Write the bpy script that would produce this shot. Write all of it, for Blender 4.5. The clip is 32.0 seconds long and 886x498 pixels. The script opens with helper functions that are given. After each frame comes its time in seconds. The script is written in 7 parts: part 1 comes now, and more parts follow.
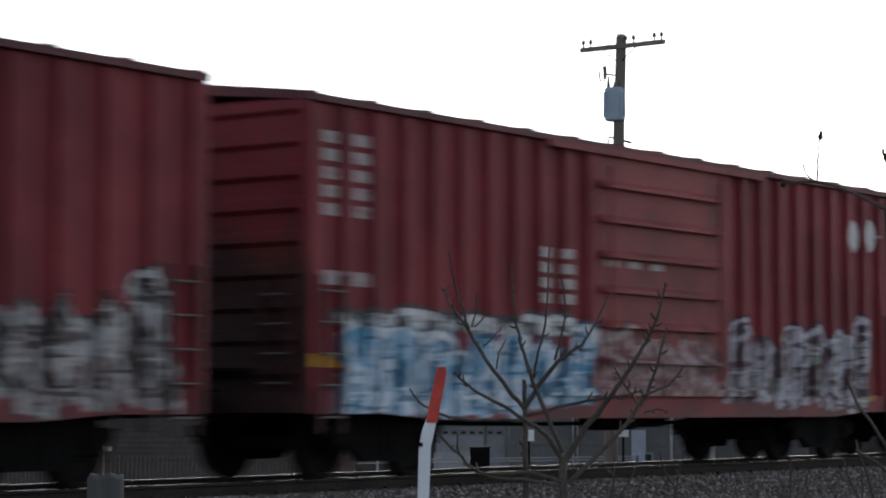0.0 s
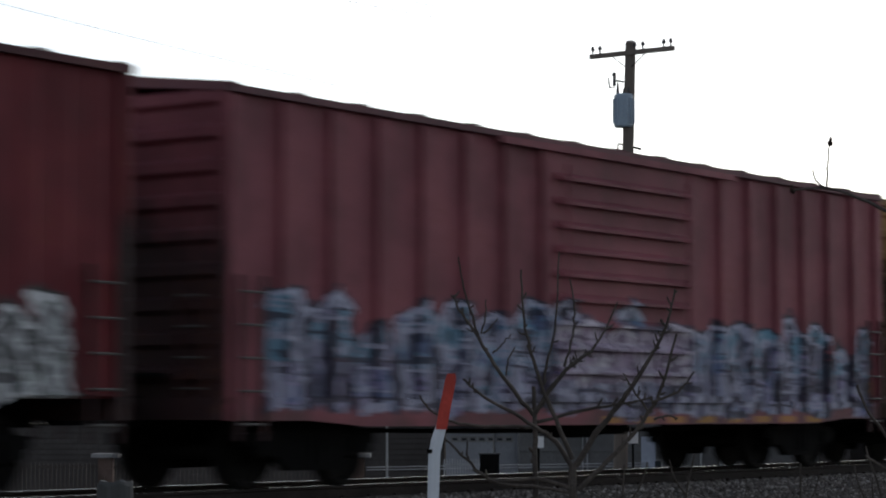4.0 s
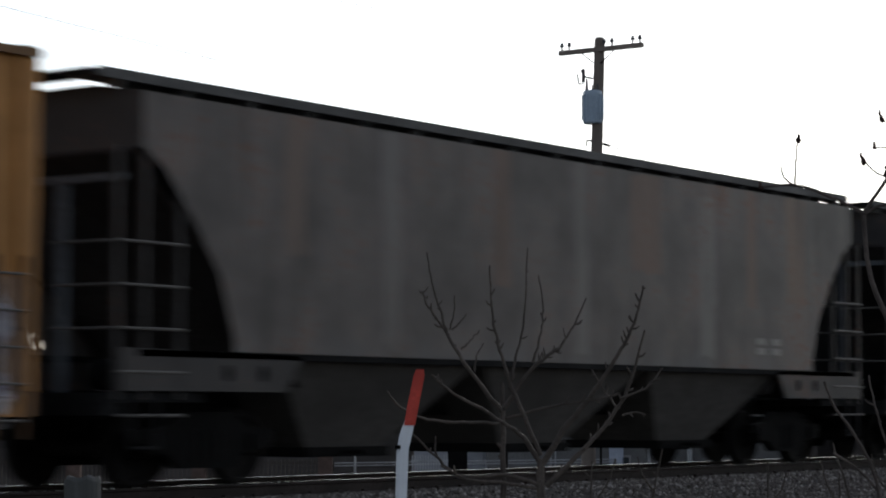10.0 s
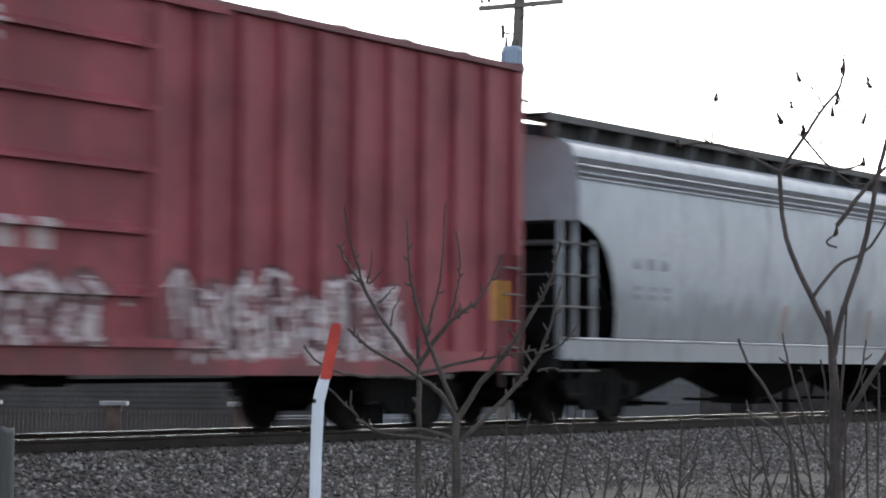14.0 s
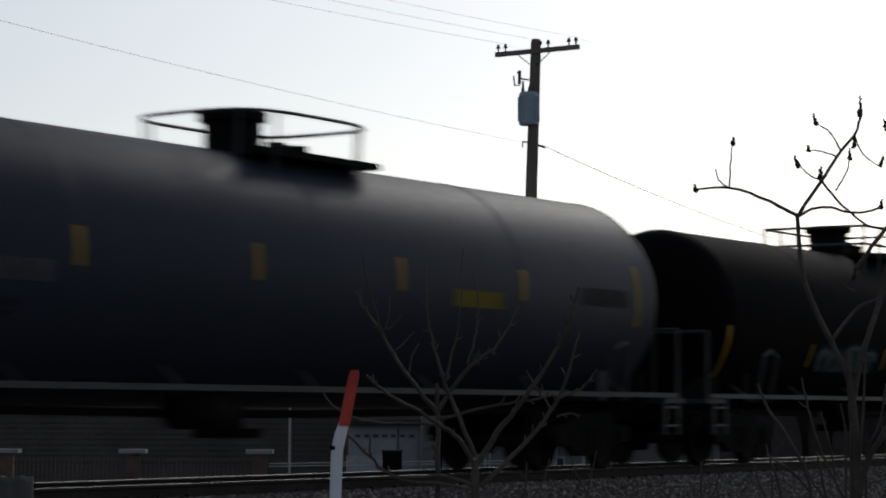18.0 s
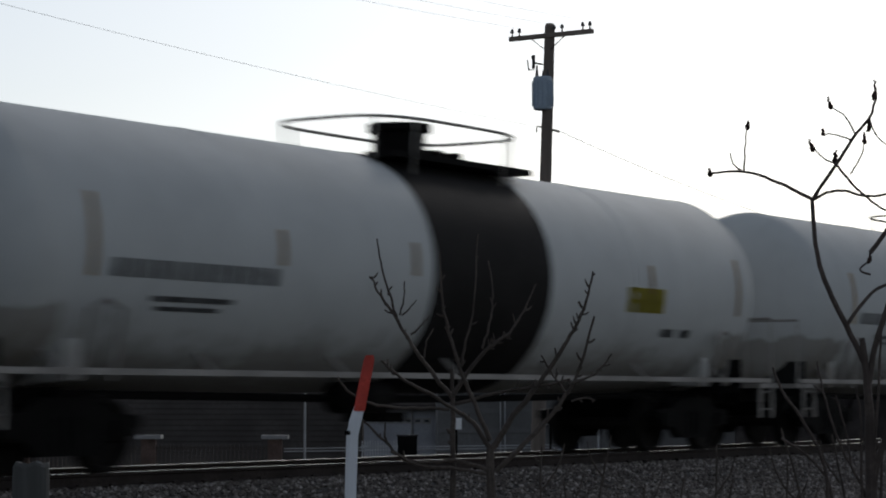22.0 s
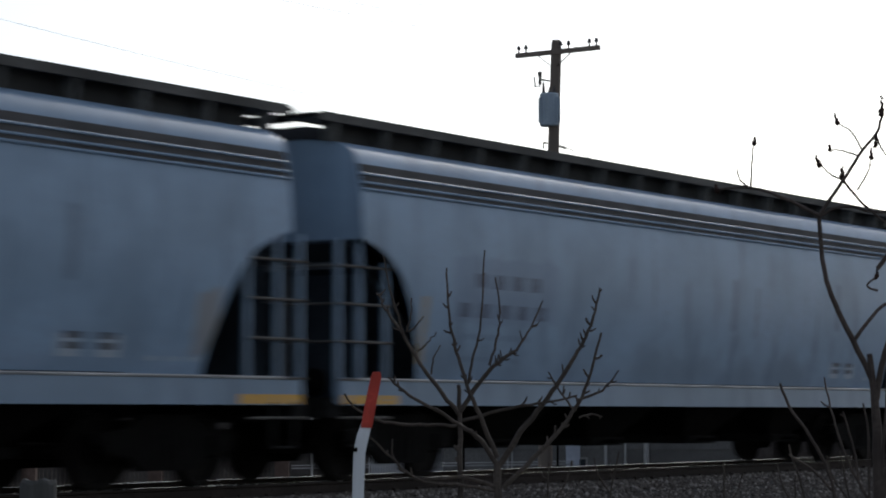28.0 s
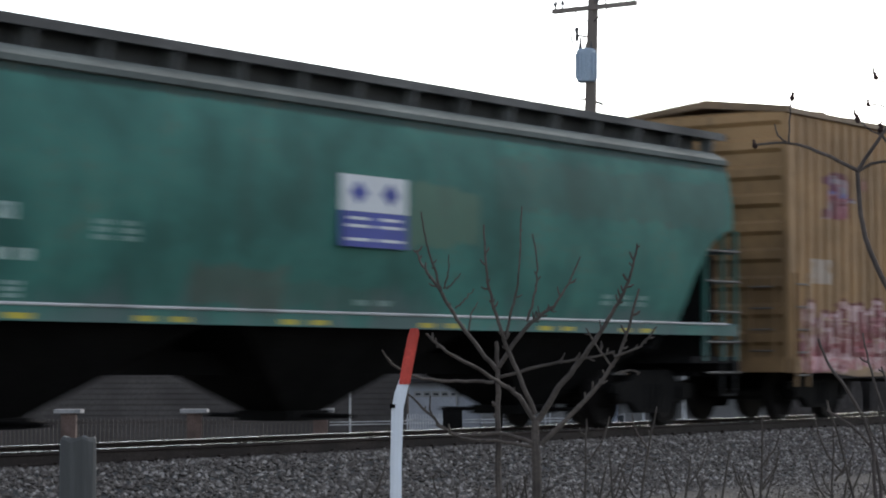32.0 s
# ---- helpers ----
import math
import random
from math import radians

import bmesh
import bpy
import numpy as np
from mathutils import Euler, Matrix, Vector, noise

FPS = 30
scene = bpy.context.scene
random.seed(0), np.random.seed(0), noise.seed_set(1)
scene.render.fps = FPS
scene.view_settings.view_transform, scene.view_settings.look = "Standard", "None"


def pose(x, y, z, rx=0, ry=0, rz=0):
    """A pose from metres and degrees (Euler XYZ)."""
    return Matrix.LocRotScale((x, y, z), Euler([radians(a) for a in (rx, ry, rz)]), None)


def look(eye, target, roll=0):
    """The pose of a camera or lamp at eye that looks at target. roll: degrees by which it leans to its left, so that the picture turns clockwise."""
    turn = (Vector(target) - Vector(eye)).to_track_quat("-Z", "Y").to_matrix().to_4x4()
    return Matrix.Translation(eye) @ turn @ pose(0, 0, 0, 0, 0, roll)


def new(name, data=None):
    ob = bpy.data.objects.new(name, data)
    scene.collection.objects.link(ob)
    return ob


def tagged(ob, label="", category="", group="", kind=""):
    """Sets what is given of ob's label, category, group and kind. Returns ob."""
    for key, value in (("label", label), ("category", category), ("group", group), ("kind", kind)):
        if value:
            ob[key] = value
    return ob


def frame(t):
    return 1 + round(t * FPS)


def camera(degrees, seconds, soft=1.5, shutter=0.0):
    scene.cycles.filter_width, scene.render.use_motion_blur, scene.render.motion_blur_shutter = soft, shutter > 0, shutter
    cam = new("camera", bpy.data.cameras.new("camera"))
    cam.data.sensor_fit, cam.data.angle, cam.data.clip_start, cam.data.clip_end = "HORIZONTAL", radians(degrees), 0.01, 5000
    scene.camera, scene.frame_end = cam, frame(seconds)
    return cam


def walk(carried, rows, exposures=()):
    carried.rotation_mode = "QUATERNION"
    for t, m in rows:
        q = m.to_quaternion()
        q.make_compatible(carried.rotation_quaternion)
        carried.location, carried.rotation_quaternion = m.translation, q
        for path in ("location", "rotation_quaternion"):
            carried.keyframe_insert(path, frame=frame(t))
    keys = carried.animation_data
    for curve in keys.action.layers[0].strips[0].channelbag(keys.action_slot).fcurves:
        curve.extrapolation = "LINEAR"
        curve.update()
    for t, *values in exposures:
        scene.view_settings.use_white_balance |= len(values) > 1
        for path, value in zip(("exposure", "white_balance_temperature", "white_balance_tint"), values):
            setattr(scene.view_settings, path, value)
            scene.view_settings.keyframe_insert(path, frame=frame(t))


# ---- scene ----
# Camera: hand-held on one spot, a long lens; rows of seconds and turn (degrees)
PATH = [
    (0, 93.920, 0.000, -54.200),
    (0.5, 94.390, -0.235, -54.039),
    (1, 94.904, -0.426, -53.924),
    (1.5, 95.169, -0.295, -53.966),
    (2, 95.247, -0.233, -54.152),
    (2.5, 95.239, 0.710, -53.869),
    (4.5, 93.910, -0.186, -54.065),
    (5, 94.356, -0.019, -54.582),
    (5.5, 94.517, -0.043, -54.802),
    (6, 94.489, -0.300, -54.717),
    (6.5, 94.724, -0.302, -54.695),
    (7, 94.287, -0.166, -54.737),
    (7.5, 94.223, 0.435, -54.641),
    (8, 94.217, 0.285, -54.236),
    (8.5, 94.186, -0.007, -53.963),
    (9, 94.041, -0.353, -54.494),
    (9.5, 94.275, -0.247, -54.857),
    (10, 93.985, -0.080, -54.747),
    (10.5, 93.703, -0.527, -54.886),
    (11, 93.804, -0.256, -55.718),
    (11.5, 93.731, 0.258, -56.002),
    (12, 93.448, 0.377, -55.990),
    (12.5, 92.854, 1.001, -56.473),
    (13, 92.710, -0.021, -56.950),
    (13.5, 92.736, -0.001, -57.101),
    (14, 92.873, -0.567, -56.821),
    (14.5, 93.431, -0.453, -56.633),
    (15, 93.705, -0.253, -55.955),
    (15.5, 93.304, -0.102, -56.055),
    (17.5, 93.617, -0.355, -56.249),
    (18, 94.008, -0.228, -56.357),
    (18.5, 93.728, -0.044, -56.403),
    (19, 93.717, 0.062, -56.691),
    (19.5, 94.171, 0.057, -56.760),
    (20, 94.219, -0.190, -56.516),
    (20.5, 93.889, -0.112, -55.964),
    (21, 93.662, -0.276, -55.494),
    (21.5, 93.494, -0.162, -55.575),
    (22, 93.633, -0.068, -55.987),
    (22.5, 93.723, 0.099, -56.077),
    (23, 94.062, 0.703, -55.934),
    (23.5, 94.211, 0.193, -55.905),
    (24, 93.994, 0.205, -55.977),
    (24.5, 93.923, 0.153, -56.021),
    (25, 93.894, 0.149, -56.039),
    (25.5, 94.067, 0.250, -56.043),
    (27.5, 93.873, 0.020, -56.102),
    (28, 94.043, 0.002, -55.812),
    (28.5, 94.083, -0.021, -55.557),
    (29, 93.755, 0.042, -55.276),
    (29.5, 93.502, 0.218, -55.161),
    (30, 93.493, 0.449, -55.252),
    (30.5, 93.425, 0.418, -55.191),
    (31, 93.242, 0.490, -55.074),
    (31.5, 93.017, 0.261, -54.967),
    (32, 92.972, 0.149, -54.879),
]
EYE = (0.0, 0.0, 0.84)
cam = camera(21.66, 32.0, soft=2.0, shutter=0.45)
STOPS = [(0, 0.35), (1, -0.15), (2, -0.65), (3.5, -0.3), (5, -0.12), (6, -0.26), (7, -0.68), (8, -0.62), (9, -0.22), (10, -0.1), (11, 0.4), (12, 0.25), (13, 0.55), (14, 1.3), (15, 0.4), (16.5, -0.2), (18, -0.85), (19, -0.97), (20, -1.05), (21, -0.77), (22, -0.65), (23, -0.75), (24, -0.5), (25, -0.25), (28, -0.3), (29, -0.35), (30, 0.4), (31, 0.6), (32, 1.0)]
EXPOSURES = [(t, e, 6300, 10) for t, e in STOPS]
walk(cam, [(t, pose(*EYE, rx, ry, rz)) for t, rx, ry, rz in PATH], EXPOSURES)

# ---- light: bright thin cloud, low sun behind the train ----
SUN_AZ, SUN_EL = 76.0, 30.0          # degrees: azimuth from +y towards +x, elevation
world = bpy.data.worlds.new("sky")
scene.world = world
world.use_nodes = True
wn = world.node_tree.nodes
sky = wn.new("ShaderNodeTexSky")
sky.sky_type, sky.sun_disc = "NISHITA", False
sky.sun_elevation, sky.sun_rotation = radians(SUN_EL), radians(SUN_AZ)
sky.dust_density, sky.air_density = 1.2, 1.0
haze = wn.new("ShaderNodeHueSaturation")
haze.inputs["Saturation"].default_value = 0.5
world.node_tree.links.new(sky.outputs[0], haze.inputs["Color"])
world.node_tree.links.new(haze.outputs[0], wn["Background"].inputs[0])
wn["Background"].inputs[1].default_value = 0.15
sun_data = bpy.data.lights.new("sun", "SUN")
sun_data.energy, sun_data.angle, sun_data.color = 1.0, radians(12), (1.0, 0.95, 0.88)
sun = new("sun", sun_data)
sd = Vector((math.sin(radians(SUN_AZ)) * math.cos(radians(SUN_EL)), math.cos(radians(SUN_AZ)) * math.cos(radians(SUN_EL)), math.sin(radians(SUN_EL))))
sun.matrix_world = look(sd * 100, (0, 0, 0))


# ---- materials ----
def nodes_of(name, rough=0.6, metal=0.0):
    m = bpy.data.materials.new(name)
    m.use_nodes = True
    nt = m.node_tree
    b = nt.nodes["Principled BSDF"]
    b.inputs["Roughness"].default_value, b.inputs["Metallic"].default_value = rough, metal
    b.inputs["Specular IOR Level"].default_value = 0.2 if rough > 0.45 else 0.4
    return m, nt, b


def link(nt, a, b):
    nt.links.new(a, b)


def mix(nt, fac, a, b, mode="MIX"):
    n = nt.nodes.new("ShaderNodeMix")
    n.data_type, n.blend_type = "RGBA", mode
    for sock, val in ((n.inputs[0], fac), (n.inputs[6], a), (n.inputs[7], b)):
        if isinstance(val, (int, float)):
            sock.default_value = val
        elif isinstance(val, tuple):
            sock.default_value = (*val[:3], 1)
        else:
            link(nt, val, sock)
    return n.outputs[2]


def maths(nt, op, a, b=0.0, c=None):
    n = nt.nodes.new("ShaderNodeMath")
    n.operation = op
    for i, val in enumerate((a, b) if c is None else (a, b, c)):
        if isinstance(val, (int, float)):
            n.inputs[i].default_value = val
        else:
            link(nt, val, n.inputs[i])
    return n.outputs[0]


def smooth(nt, val, lo, hi):
    n = nt.nodes.new("ShaderNodeMapRange")
    n.interpolation_type = "SMOOTHSTEP"
    link(nt, val, n.inputs[0])
    n.inputs[1].default_value, n.inputs[2].default_value = lo, hi
    return n.outputs[0]


def coords(nt, scale=(1, 1, 1), shift=(0, 0, 0)):
    tc = nt.nodes.new("ShaderNodeTexCoord")
    mp = nt.nodes.new("ShaderNodeMapping")
    mp.inputs["Scale"].default_value, mp.inputs["Location"].default_value = scale, shift
    link(nt, tc.outputs["Object"], mp.inputs[0])
    return mp.outputs[0]


def noise_tex(nt, vec, scale, detail=4.0, rough=0.6):
    n = nt.nodes.new("ShaderNodeTexNoise")
    n.inputs["Scale"].default_value, n.inputs["Detail"].default_value, n.inputs["Roughness"].default_value = scale, detail, rough
    link(nt, vec, n.inputs["Vector"])
    return n.outputs[0]


def bump(nt, b, height, strength=0.3, dist=0.01):
    n = nt.nodes.new("ShaderNodeBump")
    n.inputs["Strength"].default_value, n.inputs["Distance"].default_value = strength, dist
    link(nt, height, n.inputs["Height"])
    link(nt, n.outputs[0], b.inputs["Normal"])


MATS = {}


def plain(name, color, rough=0.6, metal=0.0, vary=0.35, scale=6.0, relief=0.2, stretch=(1, 1, 1)):
    """A surface with two scales of variation and fine relief."""
    if name in MATS:
        return MATS[name]
    m, nt, b = nodes_of(name, rough, metal)
    vec = coords(nt, stretch)
    big = noise_tex(nt, vec, scale * 0.2, 3)
    fine = noise_tex(nt, vec, scale * 3, 6)
    dark = tuple(c * (1 - vary) for c in color)
    lite = tuple(min(1, c * (1 + vary * 0.6)) for c in color)
    c1 = mix(nt, smooth(nt, big, 0.3, 0.7), dark, lite)
    c2 = mix(nt, smooth(nt, fine, 0.35, 0.75), c1, tuple(c * (1 - vary * 0.7) for c in color))
    link(nt, c2, b.inputs["Base Color"])
    link(nt, maths(nt, "MULTIPLY_ADD", fine, 0.25, rough - 0.12), b.inputs["Roughness"])
    bump(nt, b, fine, relief, 0.004)
    MATS[name] = m
    return m


def letters(nt, X, Z, x0, x1, z0, z1, pal, sd_, cover):
    """Spray-painted block letters side by side: fat upright strokes with counters, crossbars, outlines and uneven tops. Returns mask and colour."""
    vec = coords(nt, (1, 0, 1), (sd_ * 3.1, 0, sd_))
    wob = noise_tex(nt, vec, 1.7, 3)
    blot = noise_tex(nt, coords(nt, (1.6, 0, 1.6), (sd_, 0, 5 + sd_)), 1.5, 3)
    bars = noise_tex(nt, coords(nt, (0.75, 0, 4.6), (sd_ * 1.7, 0, 2)), 1.3, 2)
    Z = maths(nt, "ADD", Z, maths(nt, "MULTIPLY_ADD", blot, 0.36 * (z1 - z0), -0.18 * (z1 - z0)))
    rise = maths(nt, "SUBTRACT", Z, z0)
    n = max(2.0, round((x1 - x0) / (0.52 + 0.3 * ((sd_ * 0.37) % 1.0))))
    lean_ = 0.22 * math.sin(sd_ * 2.3)
    xs = maths(nt, "ADD", maths(nt, "MULTIPLY_ADD", rise, lean_, X), maths(nt, "MULTIPLY_ADD", wob, 0.8, -0.4))
    cell = maths(nt, "MULTIPLY", maths(nt, "SUBTRACT", xs, x0), n / (x1 - x0))
    idx, fr = maths(nt, "FLOOR", cell), maths(nt, "FRACT", cell)
    wn_ = nt.nodes.new("ShaderNodeTexWhiteNoise")
    wn_.noise_dimensions = "1D"
    link(nt, maths(nt, "ADD", idx, sd_ * 7.3), wn_.inputs["W"])
    sc = nt.nodes.new("ShaderNodeSeparateColor")
    link(nt, wn_.outputs["Color"], sc.inputs[0])
    r1, r2, r3 = sc.outputs
    off = maths(nt, "ABSOLUTE", maths(nt, "SUBTRACT", fr, 0.5))
    dome = maths(nt, "SUBTRACT", 1.0, maths(nt, "MULTIPLY", maths(nt, "MULTIPLY", off, off), 4.0))
    hgt = z1 - z0
    top = maths(nt, "ADD", maths(nt, "MULTIPLY_ADD", r2, 0.30 * hgt, z0 + 0.62 * hgt), maths(nt, "MULTIPLY", dome, 0.16 * hgt))
    bot = maths(nt, "MULTIPLY_ADD", r3, 0.12 * hgt, z0)
    up = smooth(nt, maths(nt, "SUBTRACT", top, Z), -0.015, 0.03)
    down = smooth(nt, maths(nt, "SUBTRACT", Z, bot), -0.015, 0.03)
    inx = maths(nt, "MULTIPLY", maths(nt, "GREATER_THAN", cell, 0.0), maths(nt, "LESS_THAN", cell, float(n)))
    keep = maths(nt, "LESS_THAN", maths(nt, "ADD", maths(nt, "MULTIPLY", r3, 0.6), maths(nt, "MULTIPLY", blot, 0.4)), 0.25 + 0.72 * cover)
    mask = maths(nt, "MULTIPLY", maths(nt, "MULTIPLY", up, down), maths(nt, "MULTIPLY", inx, keep))
    ramp = nt.nodes.new("ShaderNodeValToRGB")
    ramp.color_ramp.interpolation = "CONSTANT"
    el = ramp.color_ramp.elements
    while len(el) < len(pal):
        el.new(0.5)
    for i, c in enumerate(pal):
        el[i].position, el[i].color = i / len(pal), (*c, 1)
    low = maths(nt, "LESS_THAN", maths(nt, "ADD", Z, maths(nt, "MULTIPLY_ADD", wob, 0.6, -0.3)), z0 + 0.42 * hgt)
    link(nt, maths(nt, "FRACT", maths(nt, "ADD", maths(nt, "MULTIPLY_ADD", low, 0.31, maths(nt, "MULTIPLY", r1, 0.45)), maths(nt, "MULTIPLY", smooth(nt, blot, 0.42, 0.6), 0.5))), ramp.inputs[0])
    mean = tuple(sum(c[j] for c in pal) / len(pal) for j in range(3))
    bright, dark = max(pal, key=sum), min(pal, key=sum)
    inner = mix(nt, 0.1, ramp.outputs[0], mean)
    stem = smooth(nt, maths(nt, "ABSOLUTE", maths(nt, "SUBTRACT", off, 0.25)), 0.11, 0.06)
    inner = mix(nt, maths(nt, "MULTIPLY", stem, maths(nt, "MULTIPLY_ADD", smooth(nt, blot, 0.4, 0.55), 0.6, 0.2)), inner, bright)
    hole = maths(nt, "MULTIPLY", maths(nt, "LESS_THAN", off, 0.14), maths(nt, "GREATER_THAN", wob, 0.46))
    inner = mix(nt, maths(nt, "MULTIPLY", hole, 0.9), inner, tuple(v * 0.45 for v in dark))
    inner = mix(nt, maths(nt, "MULTIPLY", smooth(nt, bars, 0.57, 0.62), 0.75), inner, bright)
    inner = mix(nt, maths(nt, "MULTIPLY", smooth(nt, bars, 0.42, 0.38), 0.8), inner, tuple(v * 0.4 for v in dark))
    edge = maths(nt, "MAXIMUM", smooth(nt, off, 0.36, 0.40), maths(nt, "LESS_THAN", maths(nt, "SUBTRACT", top, Z), 0.07))
    inner = mix(nt, maths(nt, "MULTIPLY", edge, 0.9), inner, tuple(v * 0.35 for v in dark))
    halo = maths(nt, "MULTIPLY", maths(nt, "GREATER_THAN", r2, 0.35), maths(nt, "LESS_THAN", maths(nt, "ABSOLUTE", maths(nt, "SUBTRACT", maths(nt, "SUBTRACT", top, Z), 0.11)), 0.045))
    inner = mix(nt, maths(nt, "MULTIPLY", halo, 0.85), inner, tuple(min(0.7, v * 1.15) for v in bright))
    return mask, inner


def car_paint(name, base, patches=(), tags=(), rust=0.35, dirt=(0.05, 0.045, 0.04), streak=0.5, rough=0.55, marks=(), discs=(), seed=0.0, skirt=None, run_scale=5.0, mottle=1.0):
    """Weathered rolling-stock paint in the car's own metres: x along it, z up from the rail.
    patches: (x0, x1, z0, z1, colour, strength) areas of another colour.  tags: (x0, x1, z0, z1, colours, seed, cover)
    spray paint."""
    if name in MATS:
        return MATS[name]
    m, nt, b = nodes_of(name, rough)
    tc = nt.nodes.new("ShaderNodeTexCoord")
    sep = nt.nodes.new("ShaderNodeSeparateXYZ")
    link(nt, tc.outputs["Object"], sep.inputs[0])
    X, Y, Z = sep.outputs
    runs = noise_tex(nt, coords(nt, (1, 1, 0.12), (seed, 0, 0)), run_scale, 5)
    cloud = noise_tex(nt, coords(nt, (1, 1, 1), (seed, 3, 1)), 0.7, 4)
    grain = noise_tex(nt, coords(nt, (1, 1, 0.6)), 14, 6)
    col = mix(nt, smooth(nt, cloud, 0.3, 0.7), tuple(c * (1 - 0.32 * mottle) for c in base), tuple(min(1, c * (1 + 0.2 * mottle)) for c in base))
    pl = noise_tex(nt, coords(nt, (0.9, 1, 0.25), (seed, 7, 2)), 2.2, 3)
    col = mix(nt, maths(nt, "MULTIPLY", smooth(nt, pl, 0.5, 0.75), 0.35 * mottle), col, tuple(c * 0.55 for c in base))
    for x0, x1, z0, z1, pc, ps in patches:
        wob = maths(nt, "MULTIPLY_ADD", grain, 0.12, -0.06)
        if z1 - z0 > 0.3 and x1 - x0 > 0.3:
            wob = maths(nt, "ADD", wob, maths(nt, "MULTIPLY_ADD", pl, 0.5, -0.25))
        k = maths(nt, "MULTIPLY", smooth(nt, maths(nt, "ADD", X, wob), x0 - 0.03, x0 + 0.03), maths(nt, "SUBTRACT", 1.0, smooth(nt, maths(nt, "ADD", X, wob), x1 - 0.03, x1 + 0.03)))
        k2 = maths(nt, "MULTIPLY", smooth(nt, maths(nt, "ADD", Z, wob), z0 - 0.03, z0 + 0.03), maths(nt, "SUBTRACT", 1.0, smooth(nt, maths(nt, "ADD", Z, wob), z1 - 0.03, z1 + 0.03)))
        col = mix(nt, maths(nt, "MULTIPLY", maths(nt, "MULTIPLY", k, k2), ps), col, pc)
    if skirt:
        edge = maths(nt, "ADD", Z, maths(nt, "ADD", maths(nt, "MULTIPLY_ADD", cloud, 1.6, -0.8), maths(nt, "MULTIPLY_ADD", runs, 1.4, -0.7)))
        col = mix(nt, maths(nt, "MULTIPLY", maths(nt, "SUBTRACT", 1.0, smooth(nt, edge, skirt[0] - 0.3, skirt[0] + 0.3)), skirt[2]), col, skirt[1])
    fade = smooth(nt, runs, 0.5, 0.8)
    col = mix(nt, maths(nt, "MULTIPLY", fade, streak), col, dirt)
    if rust:
        rk = maths(nt, "MULTIPLY", smooth(nt, maths(nt, "MULTIPLY", cloud, grain), 0.27, 0.42), rust)
        col = mix(nt, rk, col, (0.16, 0.06, 0.025))
    for x0, x1, z0, z1, nc, nr, mc, ms in marks:
        fx = maths(nt, "MULTIPLY", maths(nt, "SUBTRACT", X, x0), nc / (x1 - x0))
        fz = maths(nt, "MULTIPLY", maths(nt, "SUBTRACT", Z, z0), nr / (z1 - z0))
        inx = maths(nt, "MULTIPLY", maths(nt, "GREATER_THAN", fx, 0.0), maths(nt, "LESS_THAN", fx, float(nc)))
        inz = maths(nt, "MULTIPLY", maths(nt, "GREATER_THAN", fz, 0.0), maths(nt, "LESS_THAN", fz, float(nr)))
        bars = maths(nt, "MULTIPLY", maths(nt, "LESS_THAN", maths(nt, "FRACT", fx), 0.58), maths(nt, "LESS_THAN", maths(nt, "FRACT", fz), 0.66))
        if nc == 1 and nr == 1:
            bars = 1.0
        k = maths(nt, "MULTIPLY", maths(nt, "MULTIPLY", inx, inz), bars)
        k = maths(nt, "MULTIPLY", k, maths(nt, "GREATER_THAN", maths(nt, "ABSOLUTE", Y), 1.3))
        wear = smooth(nt, grain, 0.3, 0.5)
        col = mix(nt, maths(nt, "MULTIPLY", maths(nt, "MULTIPLY", k, wear), ms), col, mc)
    near = maths(nt, "LESS_THAN", Y, -1.25)
    for dx, dz, dr, dc in discs:
        ex, ez = maths(nt, "SUBTRACT", X, dx), maths(nt, "SUBTRACT", Z, dz)
        rr = maths(nt, "SQRT", maths(nt, "ADD", maths(nt, "MULTIPLY", ex, ex), maths(nt, "MULTIPLY", ez, ez)))
        k = maths(nt, "MULTIPLY", maths(nt, "LESS_THAN", rr, dr), maths(nt, "GREATER_THAN", maths(nt, "ABSOLUTE", Y), 1.3))
        col = mix(nt, maths(nt, "MULTIPLY", k, maths(nt, "MULTIPLY_ADD", smooth(nt, grain, 0.3, 0.5), 0.35, 0.6)), col, dc)
    for x0, x1, z0, z1, pal, sd_, cover in tags:
        k, inner = letters(nt, X, Z, x0, x1, z0, z1, pal, sd_, cover)
        worn = maths(nt, "MULTIPLY", maths(nt, "MULTIPLY", k, near), maths(nt, "MULTIPLY_ADD", smooth(nt, grain, 0.22, 0.45), 0.45, 0.5))
        col = mix(nt, worn, col, inner)
    link(nt, col, b.inputs["Base Color"])
    link(nt, maths(nt, "MULTIPLY_ADD", grain, 0.3, rough - 0.12), b.inputs["Roughness"])
    bump(nt, b, grain, 0.15, 0.004)
    MATS[name] = m
    return m


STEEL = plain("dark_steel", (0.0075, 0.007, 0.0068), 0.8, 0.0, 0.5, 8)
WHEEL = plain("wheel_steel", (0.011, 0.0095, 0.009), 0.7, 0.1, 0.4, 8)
# Dark paint for recessed end parts; their shade is put into its colour.
SHADE_PAINT = plain("underframe_shade", (0.016, 0.0155, 0.0155), 0.85, 0.0, 0.5, 5)
BAY_PAINT = plain("grimy_bay", (0.075, 0.068, 0.063), 0.8, 0.0, 0.4, 3)
POST_GREY = plain("grimy_post", (0.10, 0.105, 0.115), 0.75, 0.0, 0.5, 5)
COAMING_GREY = plain("coaming_steel", (0.05, 0.048, 0.046), 0.75, 0.0, 0.5, 6)
BOARD_GREY = plain("board_steel", (0.11, 0.105, 0.10), 0.7, 0.0, 0.5, 6)
BRACKET_GREY = plain("bracket_steel", (0.13, 0.128, 0.125), 0.7, 0.0, 0.4, 6)
